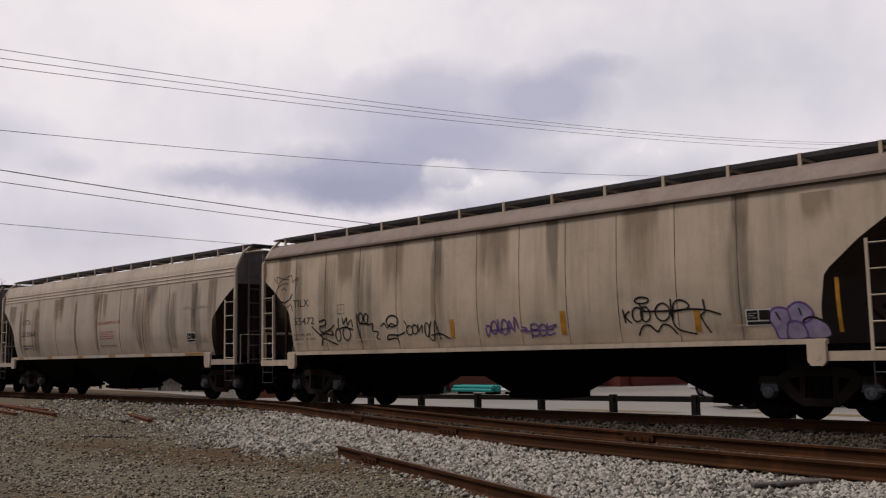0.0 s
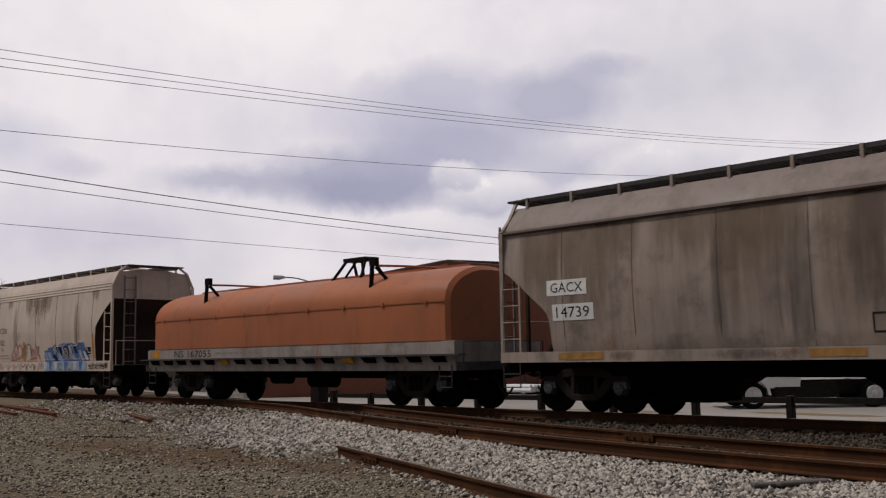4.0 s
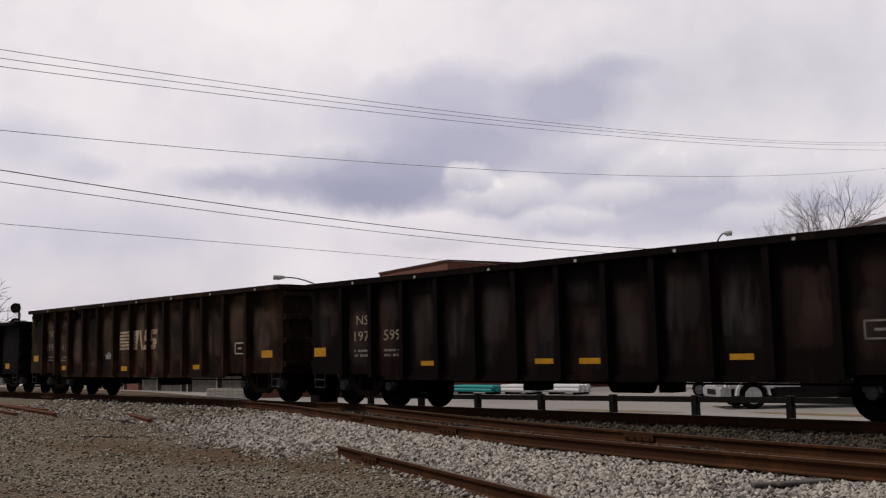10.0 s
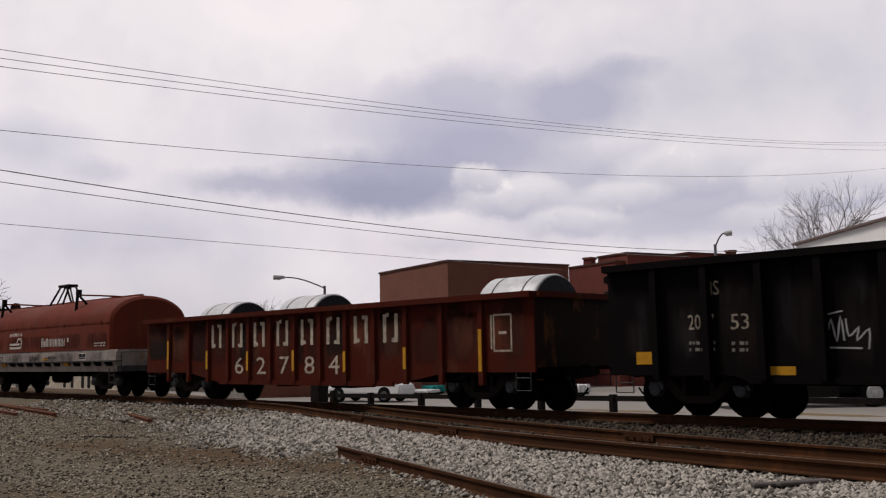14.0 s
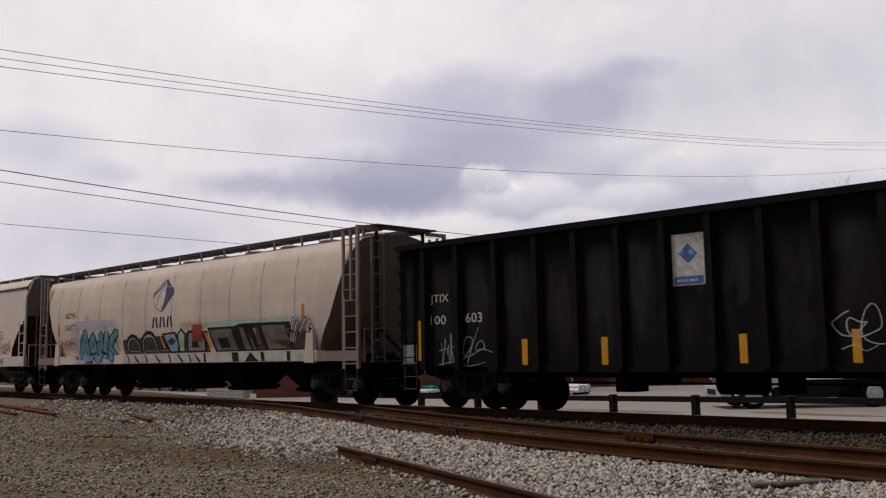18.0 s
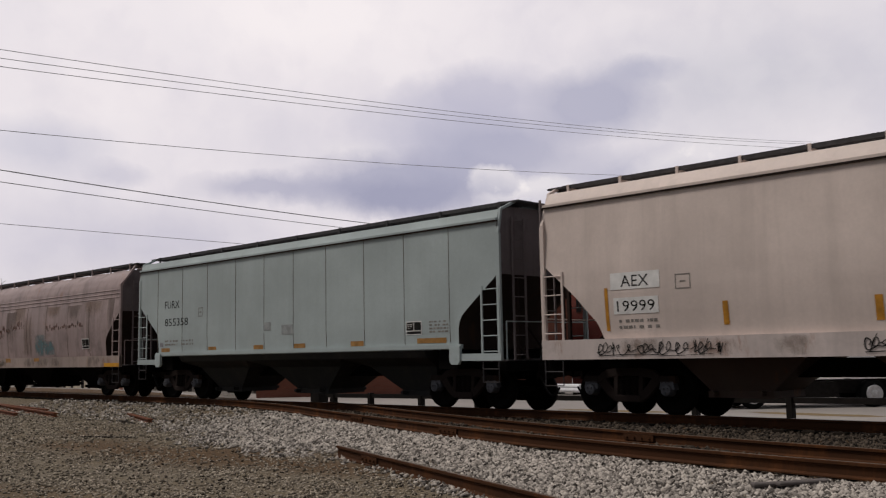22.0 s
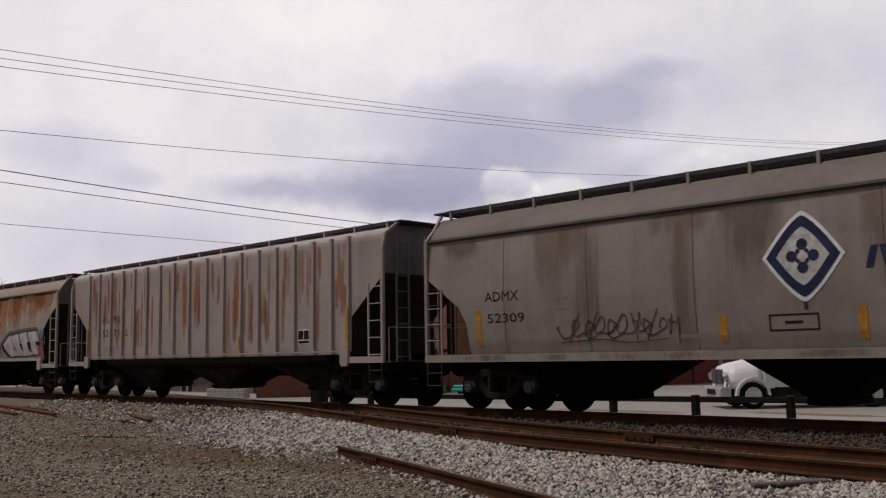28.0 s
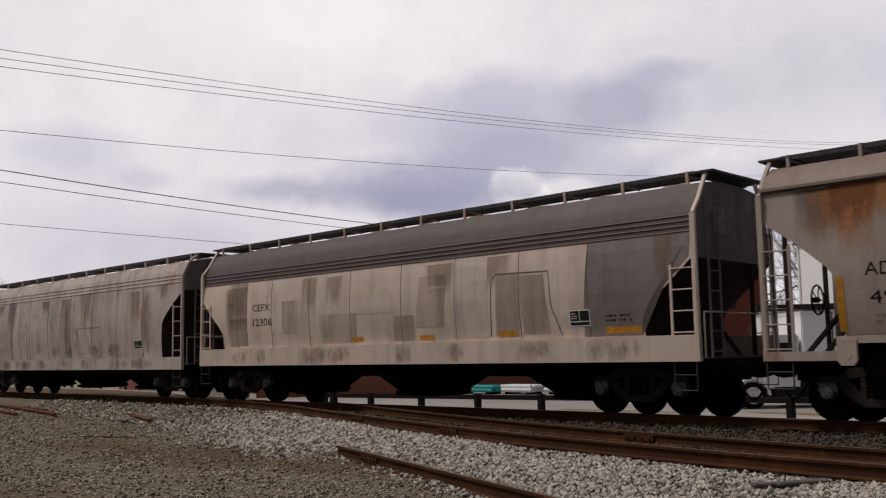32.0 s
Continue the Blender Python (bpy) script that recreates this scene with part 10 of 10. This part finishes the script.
# lower front building with a dark flat roof
annex = thing("shop_annex", "low white-walled annex with a dark flat roof edge", "building", pose(-21.18, 43.66, -0.985, 0, 0, 32.1))
for nm, geo, mt in (("wall", (0.15, 6.96, 0.3, 0.5, 0.0, 4.04), MW), ("side_wall", (0.15, 0.35, 0.501, 3.5, 0.0, 4.04), MW), ("roof", (0.0, 7.11, 0.0, 4.0, 4.04, 4.34), plain("black_felt_roof", (0.03, 0.026, 0.025), 0.9))):
    bm = bmesh.new()
    box(bm, *geo)
    part(nm, bm, mt, annex)
for x in (1.6, 3.9):
    bm = bmesh.new()
    rod(bm, (x, 0.6, 4.22), (x, 0.6, 4.64), 0.05, 8)
    part("vent_pipe", bm, DARK, annex)
# low shed and crates seen under the train
build_block("brick_shed", "long low brown brick shed", (-39.4, 38.6), 52, 9.4, 5, 2.5, BROWN_BRICK, COPE)
TIMBER = plain("pale_timber", (0.56, 0.53, 0.48), 0.85, var=0.3)
for x, y in ((-48.05, 30.6), (-46.2, 30.6)):
    c = thing("slatted_crate", "low white slatted crate on the lot", "crate", pose(x, y, -0.985, 0, 0, 33), "crates on the lot")
    for sx in (-0.52, 0.0, 0.52):
        bm = bmesh.new()
        box(bm, sx - 0.04, sx + 0.04, -0.40, 0.40, 0.0, 0.54)
        part("upright", bm, TIMBER, c)
    for j in range(3):
        for sy in (-0.42, 0.42):
            bm = bmesh.new()
            box(bm, -0.58, 0.58, sy - 0.015, sy + 0.015, 0.04 + j * 0.18, 0.17 + j * 0.18)
            part("slat", bm, TIMBER, c)
# low shops across the far side of the lot, seen under the train
CREAM_WALL = plain("cream_rendered_wall", (0.52, 0.45, 0.36), 0.85, var=0.2, scale=2)
GREY_WALL = plain("dull_grey_block_wall", (0.16, 0.145, 0.13), 0.9, var=0.4, scale=3)
for label, (xa, ya), (xb, yb), h, wm, doors in (
        ("low cream rendered shop front with dark posts", (-86.0, 36.8), (-70.6, 35.9), 2.7, CREAM_WALL, (3.9, 5.6, 7.9, 9.2, 11.6)),
        ("low brown brick shop with a white door frame", (-70.4, 35.8), (-66.6, 35.4), 2.7, BROWN_BRICK, (1.0,)),
        ("low grey block wall beside the lot", (-66.4, 35.6), (-51.0, 35.0), 1.5, GREY_WALL, (2.5, 6.1, 7.0, 11.0)),
        ("low brown brick wall of a workshop", (-50.8, 36.4), (-39.6, 38.4), 2.4, BROWN_BRICK, (6.0,)),
        ("dull far wall at the end of the lot", (-118.0, 39.5), (-92.5, 37.6), 2.2, GREY_WALL, (7.0, 16.0))):
    ln = math.hypot(xb - xa, yb - ya)
    shop = thing("low_building", label, "building", pose(xa, ya, -0.985, 0, 0, math.degrees(math.atan2(yb - ya, xb - xa))), "low buildings across the lot")
    bm = bmesh.new()
    box(bm, 0, ln, 0, 3.0, 0, h)
    wall_uv(part("wall", bm, wm, shop))
    bm = bmesh.new()
    box(bm, -0.1, ln + 0.1, -0.5, 3.1, h + 0.001, h + 0.16)
    part("roof", bm, DARK, shop)
    for x in doors:
        bm = bmesh.new()
        box(bm, x, x + 0.55, -0.03, -0.002, 0.0, min(h - 0.2, 2.0))
        dr = part("door", bm, DARK, shop)
        bm = bmesh.new()
        box(bm, x - 0.10, x - 0.003, -0.04, -0.002, 0.0, min(h - 0.15, 2.1))
        part("door_post", bm, TIMBER, dr)
rnd = random.Random(31)
heap = thing("rubble_heap", "pale heap of broken boards and rubble", "rubble", pose(-88.6, 36.6, -0.985))
for k in range(46):
    bm = bmesh.new()
    q = rnd.uniform(-1, 1)
    w, h = rnd.uniform(0.2, 0.7), rnd.uniform(0.1, 0.35)
    box(bm, -w, w, -w * 0.5, w * 0.5, -h / 2, h / 2)
    part("broken_board", bm, TIMBER, heap, at=pose(q * 2.6, rnd.uniform(-0.8, 0.8), h * 0.5 + rnd.uniform(0, 1.0) * (1 - q * q), rnd.uniform(-25, 25), rnd.uniform(-25, 25), rnd.uniform(0, 180)))



# ------------------------------------------------------------------ lamps, signal, wires
def street_lamp(label, x, y, top, arm, z0=-1.0):
    s = thing("street_lamp", label, "street lamp", pose(x, y, z0))
    bm = bmesh.new()
    rod(bm, (0, 0, 0), (0, 0, top - z0), 0.12, 10, 0.08)
    part("pole", bm, plain("grey_lamp_metal", (0.18, 0.18, 0.19), 0.5, 0.5), s)
    bm = bmesh.new()
    pts = [(arm[0] * k / 6, arm[1] * k / 6, top - z0 - 0.15 + arm[2] * math.sin(math.pi / 2 * k / 6)) for k in range(7)]
    tube(bm, pts, 0.045, 6)
    part("arm", bm, bpy.data.materials["grey_lamp_metal"], s)
    bm = bmesh.new()
    d = Vector(arm).normalized()
    e = Vector(pts[-1])
    rod(bm, e, e + Vector((d.x, d.y, 0)) * 0.75, 0.10, 8, 0.16)
    rod(bm, e + Vector((d.x * 0.4, d.y * 0.4, -0.16)), e + Vector((d.x * 0.4, d.y * 0.4, 0)), 0.14, 8, 0.16)
    part("lamp_head", bm, plain("pale_lamp_head", (0.5, 0.5, 0.5), 0.5), s)


street_lamp("grey street lamp with a long curved arm", -48.4, 38.7, 5.85, (-1.75, -1.9, 0.75))
street_lamp("grey street lamp with a short hooked arm", -25.7, 48.3, 7.1, (0.45, 0.25, 0.75))
sig = thing("railway_signal", "dark railway signal heads on a slim mast", "signal", pose(-65.0, 25.8, -1.0))
bm = bmesh.new()
rod(bm, (0, 0, 0), (0, 0, 5.6), 0.09, 8)
part("mast", bm, plain("grey_signal_mast", (0.2, 0.2, 0.2), 0.6), sig)
for k, z in enumerate((5.9, 4.9)):
    bm = bmesh.new()
    lathe_y(bm, [(-0.04, 0.33), (0.04, 0.33)], 20)
    box(bm, -0.2, 0.2, 0.05, 0.3, -0.3, 0.3)
    rod(bm, (0, -0.35, 0), (0, -0.04, 0), 0.13, 12)
    part("signal_head", bm, DARK, sig, at=pose(0.12, -0.3, z, 0, 0, 50))
bm = bmesh.new()
box(bm, -0.9, 0.3, -0.4, 0.4, 5.0, 5.06)
tube(bm, [(-0.9, -0.4, 5.06), (-0.9, -0.4, 6.0), (0.3, -0.4, 6.0)], 0.02, 5)
part("service_platform", bm, bpy.data.materials["grey_signal_mast"], sig)

WIRE = plain("grey_overhead_cable", (0.30, 0.30, 0.31), 0.7)
WIRES = [((-24.40, 8.99, 9.22), (-22.29, 66.36, 15.01), -2.76, 0.009), ((-24.39, 9.0, 8.99), (-22.3, 66.35, 14.85), -2.49, 0.009), ((-24.39, 9.0, 8.77), (-22.32, 66.34, 14.5), -2.16, 0.009),
         ((-25.31, 9.4, 7.34), (-24.0, 71.06, 14.12), -3.59, 0.009), ((-28.11, 10.48, 6.84), (-27.04, 55.79, 7.32), -2.57, 0.016), ((-28.11, 10.49, 6.49), (-29.26, 52.38, 6.95), -1.64, 0.012),
         ((-29.97, 11.22, 5.53), (-34.15, 45.64, 6.17), -0.09, 0.009)]
for a, b, c, r in WIRES:
    a, b = Vector(a), Vector(b)
    bm = bmesh.new()
    prev = None
    for i in range(41):
        s = -0.25 + 1.5 * i / 40
        if b.y < 58 and s > 1.0:
            break
        q = a + (b - a) * s
        q.z += c * s * (1 - s)
        ring = [bm.verts.new(q + Vector((math.cos(k * 1.5708) * r, 0, math.sin(k * 1.5708) * r))) for k in range(4)]
        if prev:
            for k in range(4):
                bm.faces.new((prev[k], prev[(k + 1) % 4], ring[(k + 1) % 4], ring[k]))
        prev = ring
    tagged(part("overhead_wire", bm, WIRE, None), "slack dark overhead cable against the sky", "cable", "overhead wires")


# ------------------------------------------------------------------ bare trees
def bare_tree(label, x, y, z0, height, spread, seed, m, trunk_r=0.28, levels=6, trunk_frac=0.3, width=None):
    rnd = random.Random(seed)
    t = thing("bare_tree", label, "tree", pose(x, y, z0))
    trunk, crown = bmesh.new(), bmesh.new()

    def grow(bm, p, d, length, r, level):
        q = p + d * length
        mid = p + d * length * 0.5 + Vector((rnd.uniform(-1, 1), rnd.uniform(-1, 1), rnd.uniform(-1, 1))) * length * 0.07
        n = 6 if level < 2 else (4 if level < 4 else 3)
        rod(bm, p, mid, r, n, r * 0.85)
        rod(bm, mid, q, r * 0.85, n, r * 0.68)
        if level >= levels:
            return
        for k in range(3 if level < 5 else 2):
            ax = d.orthogonal().normalized()
            ax.rotate(Matrix.Rotation(rnd.uniform(0, 6.283), 3, d))
            e = d.copy()
            e.rotate(Matrix.Rotation(radians(rnd.uniform(14, 44)) * spread, 3, ax))
            e.z += 0.10
            grow(crown, q if k < 2 else mid, e.normalized(), length * rnd.uniform(0.66, 0.86), r * rnd.uniform(0.56, 0.70), level + 1)
    tl = height * trunk_frac
    grow(trunk, Vector((0, 0, 0)), Vector((0.02, 0, 1)).normalized(), tl, trunk_r, 0)
    if width:
        kz = height / max(v.co.z for v in crown.verts)
        kx = width / max(math.hypot(v.co.x, v.co.y) for v in crown.verts)
        for b in (trunk, crown):
            for v in b.verts:
                v.co = Vector((v.co.x * kx, v.co.y * kx, v.co.z * kz))
    part("trunk", trunk, m, t)
    part("crown", crown, m, t)


BARK = plain("grey_brown_bark", (0.13, 0.108, 0.095), 0.9)
bare_tree("large bare spreading tree behind the shops", -28.0, 70.6, -1.0, 14.9, 1.15, 9, BARK, 0.20, 8, 0.22, 7.3)
bare_tree("low grey thicket of bare twigs behind the shops", -26.9, 58.0, -1.0, 6.8, 1.2, 21, plain("grey_twigs", (0.20, 0.19, 0.19), 0.95), 0.10, 8, 0.16, 2.6)
bare_tree("bare tree with fine twigs", -59.4, 20.4, -1.0, 9.4, 1.05, 8, BARK, 0.2, 7, 0.25)
bare_tree("distant bare tree with a rounded crown", -92.0, 62.0, -1.0, 10.0, 1.0, 11, BARK, 0.22, 6, 0.26)
bare_tree("distant bare tree behind the roofs", -55.5, 77.0, -1.0, 11.5, 1.0, 14, BARK, 0.22, 6, 0.26)
ev = thing("evergreen_tree", "small dark pointed evergreen far behind", "tree", pose(-81.1, 39.0, -1.0))
bm = bmesh.new()
rod(bm, (0, 0, 0), (0, 0, 6.0), 0.12, 6, 0.03)
part("trunk", bm, BARK, ev)
bm = bmesh.new()
rnd = random.Random(4)
for k in range(420):
    f = rnd.random() ** 0.7
    z, a = 1.0 + 5.5 * (1 - f) + rnd.uniform(-0.1, 0.1), rnd.uniform(0, 6.283)
    rr = 0.15 + 1.1 * f * rnd.uniform(0.5, 1.0)
    c = Vector((rr * math.cos(a), rr * math.sin(a), z))
    e = Vector((math.cos(a), math.sin(a), -0.35)) * 0.28
    s = Vector((-math.sin(a), math.cos(a), 0)) * 0.09
    bm.faces.new([bm.verts.new(c - e * 0.5 - s), bm.verts.new(c - e * 0.5 + s), bm.verts.new(c + e)])
part("foliage", bm, plain("dark_needles", (0.035, 0.05, 0.03), 0.9), ev)

# low far skyline that closes the place
for k in range(26):
    rnd = random.Random(200 + k)
    a = radians(-100 + 5.2 * k)
    d = rnd.uniform(150, 260)
    bm = bmesh.new()
    w, h = rnd.uniform(14, 30), rnd.uniform(3.0, 5.0)
    prism(bm, [(-w / 2, 0), (w / 2, 0), (w / 2, h * 0.65), (w * 0.3, h), (-w * 0.3, h), (-w / 2, h * 0.65)], -5, 5)
    ob = part("distant_building", bm, plain("distant_wall_%d" % (k % 3), (0.22 + 0.05 * (k % 3), 0.20 + 0.04 * (k % 3), 0.19 + 0.03 * (k % 3)), 0.9) if k < 3 else bpy.data.materials["distant_wall_%d" % (k % 3)], None, at=pose(d * math.sin(a), d * math.cos(a), -1.0, 0, 0, -math.degrees(a)))
    tagged(ob, "low distant pitched-roof building", "building", "distant buildings")

# ------------------------------------------------------------------ drifting cloud backdrop
cm, cn, cl, cb = nodes_of("cloudy_sky")
cn.remove(cb)
em = cn.new("ShaderNodeEmission")
cl.new(em.outputs[0], cn["Material Output"].inputs["Surface"])
UVC = cn.new("ShaderNodeTexCoord").outputs["UV"]


def bend(vec, scale, detail, rough, ax, ay):
    """Pushes a vector about by fractal noise."""
    nz = cn.new("ShaderNodeTexNoise")
    nz.inputs["Scale"].default_value, nz.inputs["Detail"].default_value, nz.inputs["Roughness"].default_value = scale, detail, rough
    cl.new(UVC, nz.inputs["Vector"])
    k = cn.new("ShaderNodeVectorMath")
    k.operation = "MULTIPLY_ADD"
    cl.new(nz.outputs["Color"], k.inputs[0])
    k.inputs[1].default_value = (ax, ay, 0)
    o = cn.new("ShaderNodeVectorMath")
    o.operation = "SUBTRACT"
    cl.new(vec, o.inputs[0])
    o.inputs[1].default_value = (ax / 2, ay / 2, 0)
    cl.new(o.outputs[0], k.inputs[2])
    return k.outputs[0]


SLOW = bend(UVC, 0.17, 3, 0.5, 2.2, 0.9)
FINE = bend(SLOW, 0.50, 8, 0.62, 2.0, 1.25)
wob = noise_node(cn, cl, SLOW, 0.11, 4, 0.5)
wob2 = noise_node(cn, cl, FINE, 0.32, 4, 0.5)
puff = cn.new("ShaderNodeTexVoronoi")
puff.feature = "SMOOTH_F1"
puff.inputs["Scale"].default_value = 0.62
puff.inputs["Detail"].default_value = 3.0
puff.inputs["Roughness"].default_value = 0.55
puff.inputs["Smoothness"].default_value = 0.6
cl.new(bend(UVC, 0.9, 6, 0.6, 1.0, 0.7), puff.inputs["Vector"])
puffs = ramp(cn, cl, puff.outputs["Distance"], 0.15, 0.75, (1, 1, 1, 1), (0, 0, 0, 1))


def blob(u, v, a, b, soft=0.55, vec=None):
    """A lobe of cloud round (u, v) in degrees; soft sets how far its ragged rim fades."""
    mp = cn.new("ShaderNodeMapping")
    mp.vector_type = "POINT"
    mp.inputs["Location"].default_value = (-u / a, -v / b, 0)
    mp.inputs["Scale"].default_value = (1 / a, 1 / b, 0)
    cl.new(vec or FINE, mp.inputs["Vector"])
    ln = cn.new("ShaderNodeVectorMath")
    ln.operation = "LENGTH"
    cl.new(mp.outputs[0], ln.inputs[0])
    return ramp(cn, cl, ln.outputs["Value"], 1.0 - soft, 1.0 + soft * 0.5, (1, 1, 1, 1), (0, 0, 0, 1))


col = mix(cn, cl, ramp(cn, cl, wob, 0.30, 0.70), (0.72, 0.68, 0.74), (0.86, 0.80, 0.825))
# broad veils
for u, v, a, b, k, c in ((-9, 20.5, 17, 5.5, 0.9, (0.93, 0.865, 0.875)), (18, 15.5, 14, 5.0, 0.75, (0.57, 0.558, 0.625)), (21, 23, 18, 6, 0.6, (0.68, 0.65, 0.69)), (-18, 7.0, 13, 3.0, 0.75, (0.565, 0.54, 0.63)), (0, 6.4, 9, 1.8, 0.6, (0.70, 0.63, 0.68)), (22, 6.5, 12, 2.5, 0.5, (0.60, 0.58, 0.64)), (-17, 2.0, 17, 5.0, 0.75, (0.55, 0.515, 0.565))):
    col = mix(cn, cl, mul(cn, cl, blob(u, v, a, b, 0.8, SLOW), k), col, c)
col = mix(cn, cl, mul(cn, cl, ramp(cn, cl, wob2, 0.40, 0.85), 0.22), col, (0.88, 0.835, 0.855))
# grey-blue bodies
for u, v, a, b, k, sft, c in ((-24.4, 12.2, 5.0, 2.0, 0.5, 0.6, (0.47, 0.48, 0.60)), (-20.0, 10.9, 2.4, 0.9, 0.55, 0.6, (0.50, 0.49, 0.60)), (0.2, 13.4, 8.2, 3.6, 0.8, 0.55, (0.465, 0.458, 0.585)), (1.6, 15.8, 5.6, 2.2, 0.75, 0.5, (0.475, 0.465, 0.585)),
                              (8.6, 15.0, 4.6, 2.6, 0.9, 0.45, (0.40, 0.40, 0.525)), (11.8, 16.6, 2.6, 1.0, 0.75, 0.6, (0.43, 0.43, 0.55)), (3.0, 12.4, 7.0, 2.6, 0.85, 0.5, (0.395, 0.395, 0.52)), (-3.4, 10.4, 8.4, 2.3, 0.95, 0.45, (0.365, 0.367, 0.495)), (-3.0, 9.7, 6.4, 1.5, 0.85, 0.5, (0.325, 0.328, 0.455)),
                              (-11.2, 10.2, 5.6, 1.2, 0.85, 0.6, (0.41, 0.405, 0.525)), (10.6, 10.4, 7.4, 2.2, 0.8, 0.6, (0.435, 0.435, 0.55)), (16.5, 8.4, 9.0, 2.0, 0.85, 0.55, (0.43, 0.43, 0.545)), (12.0, 7.2, 11.0, 1.2, 0.7, 0.6, (0.49, 0.48, 0.585)), (6.0, 8.4, 4.4, 1.1, 0.7, 0.6, (0.47, 0.46, 0.57))):
    col = mix(cn, cl, mul(cn, cl, blob(u, v, a, b, sft + 0.12), k * 0.86), col, c)
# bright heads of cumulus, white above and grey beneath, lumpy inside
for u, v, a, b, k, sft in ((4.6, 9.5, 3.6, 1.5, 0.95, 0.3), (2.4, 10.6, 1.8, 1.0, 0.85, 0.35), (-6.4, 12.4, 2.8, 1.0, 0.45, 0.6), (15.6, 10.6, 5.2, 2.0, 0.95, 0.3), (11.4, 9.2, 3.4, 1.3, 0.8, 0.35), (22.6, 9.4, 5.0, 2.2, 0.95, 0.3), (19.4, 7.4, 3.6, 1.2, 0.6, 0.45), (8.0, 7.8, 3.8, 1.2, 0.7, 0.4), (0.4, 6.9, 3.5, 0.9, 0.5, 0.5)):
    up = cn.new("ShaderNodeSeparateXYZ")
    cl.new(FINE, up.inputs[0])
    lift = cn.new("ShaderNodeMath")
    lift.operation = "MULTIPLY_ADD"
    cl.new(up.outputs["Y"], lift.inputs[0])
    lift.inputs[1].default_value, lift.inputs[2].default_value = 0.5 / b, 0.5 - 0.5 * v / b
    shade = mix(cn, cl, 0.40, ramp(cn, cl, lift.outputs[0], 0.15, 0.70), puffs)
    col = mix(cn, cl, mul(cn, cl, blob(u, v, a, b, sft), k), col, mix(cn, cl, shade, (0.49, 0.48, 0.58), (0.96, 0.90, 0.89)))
col = mix(cn, cl, mul(cn, cl, ramp(cn, cl, wob2, 0.20, 0.55, (1, 1, 1, 1), (0, 0, 0, 1)), 0.18), col, (0.50, 0.49, 0.60))
cl.new(col, em.inputs["Color"])
em.inputs["Strength"].default_value = 1.0
cm.cycles.emission_sampling = "NONE"
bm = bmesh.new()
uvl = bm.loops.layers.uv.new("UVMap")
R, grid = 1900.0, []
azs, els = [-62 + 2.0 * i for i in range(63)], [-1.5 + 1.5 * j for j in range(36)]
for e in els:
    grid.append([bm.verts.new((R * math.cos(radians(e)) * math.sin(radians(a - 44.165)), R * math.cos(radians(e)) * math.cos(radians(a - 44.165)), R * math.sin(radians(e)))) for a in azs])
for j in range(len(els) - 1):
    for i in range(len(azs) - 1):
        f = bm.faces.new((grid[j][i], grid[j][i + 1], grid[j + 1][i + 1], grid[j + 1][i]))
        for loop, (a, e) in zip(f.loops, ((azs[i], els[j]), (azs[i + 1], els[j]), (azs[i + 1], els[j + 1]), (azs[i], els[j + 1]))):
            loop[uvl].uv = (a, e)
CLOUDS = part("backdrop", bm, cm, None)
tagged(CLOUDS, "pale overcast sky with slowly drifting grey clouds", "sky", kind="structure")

# ------------------------------------------------------------------ motion of the train, the saloon and the clouds
SPEED, EASE = 11.4141, 0.000805


def along(x0, t):
    return x0 + SPEED * t + EASE * t * (32 - t)


def motions():
    times = (0.0, 8.0, 16.0, 24.0, 32.0)
    for ob, x0 in CARS + COILS:
        walk(ob, [(t, pose(along(x0, t), TRACK_Y, 0)) for t in times])
    start = dict((ob.name, x0) for ob, x0 in CARS)
    for ob, w, x in WHEELSETS:
        x0 = start[ob.name]
        ta, tb = max(0.0, (-72 - x0) / SPEED), min(32.0, (14 - x0) / SPEED)
        a, b = round(ta * FPS), round(tb * FPS)
        spin = lambda k: math.degrees((k - a) / FPS * SPEED / WHEEL_R)
        rows = [] if a == 0 else [(0.0, pose(x, 0, WHEEL_R))]
        rows += [(k / FPS, pose(x, 0, WHEEL_R, 0, spin(k) % 360, 0)) for k in range(a, b + 1)]
        if b < 960:
            rows.append((32.0, pose(x, 0, WHEEL_R, 0, spin(b) % 360, 0)))
        walk(w, rows)
    path = [(0.0, -22.0, 42.6, 170), (10.0, -22.2, 42.6, 165), (11.2, -27.7, 37.5, 140), (12.5, -31.1, 34.0, 135), (13.0, -32.0, 33.05, 137), (14.2, -36.4, 31.2, 165), (15.5, -42.6, 32.8, 172), (16.3, -49.0, 34.6, 175), (18.0, -60.0, 36.0, 178), (32.0, -150.0, 40.0, 180)]
    walk(saloon, [(t, pose(x, y, -0.985, 0, 0, 180 - r)) for t, x, y, r in path])
    for w, x, s in SALOON_WHEELS:
        f = 0 if s < 0 else 180
        walk(w, [(0.0, pose(x, s * 0.80, 0.33, 0, 0, f)), (11.0, pose(x, s * 0.80, 0.33, 0, 0, f))] + [(11.0 + 0.1 * k, pose(x, s * 0.80, 0.33, 0, (0 - 55.0 * k * (1 if s < 0 else -1)) % 360, f)) for k in range(1, 61)] + [(32.0, pose(x, s * 0.80, 0.33, 0, (0 - 55.0 * 60 * (1 if s < 0 else -1)) % 360, f))])
    walk(CLOUDS, [(0.0, pose(0, 0, 0, 0.22, 0.22, 2.1)), (32.0, pose(0, 0, 0, -0.22, -0.22, -2.1))])


motions()
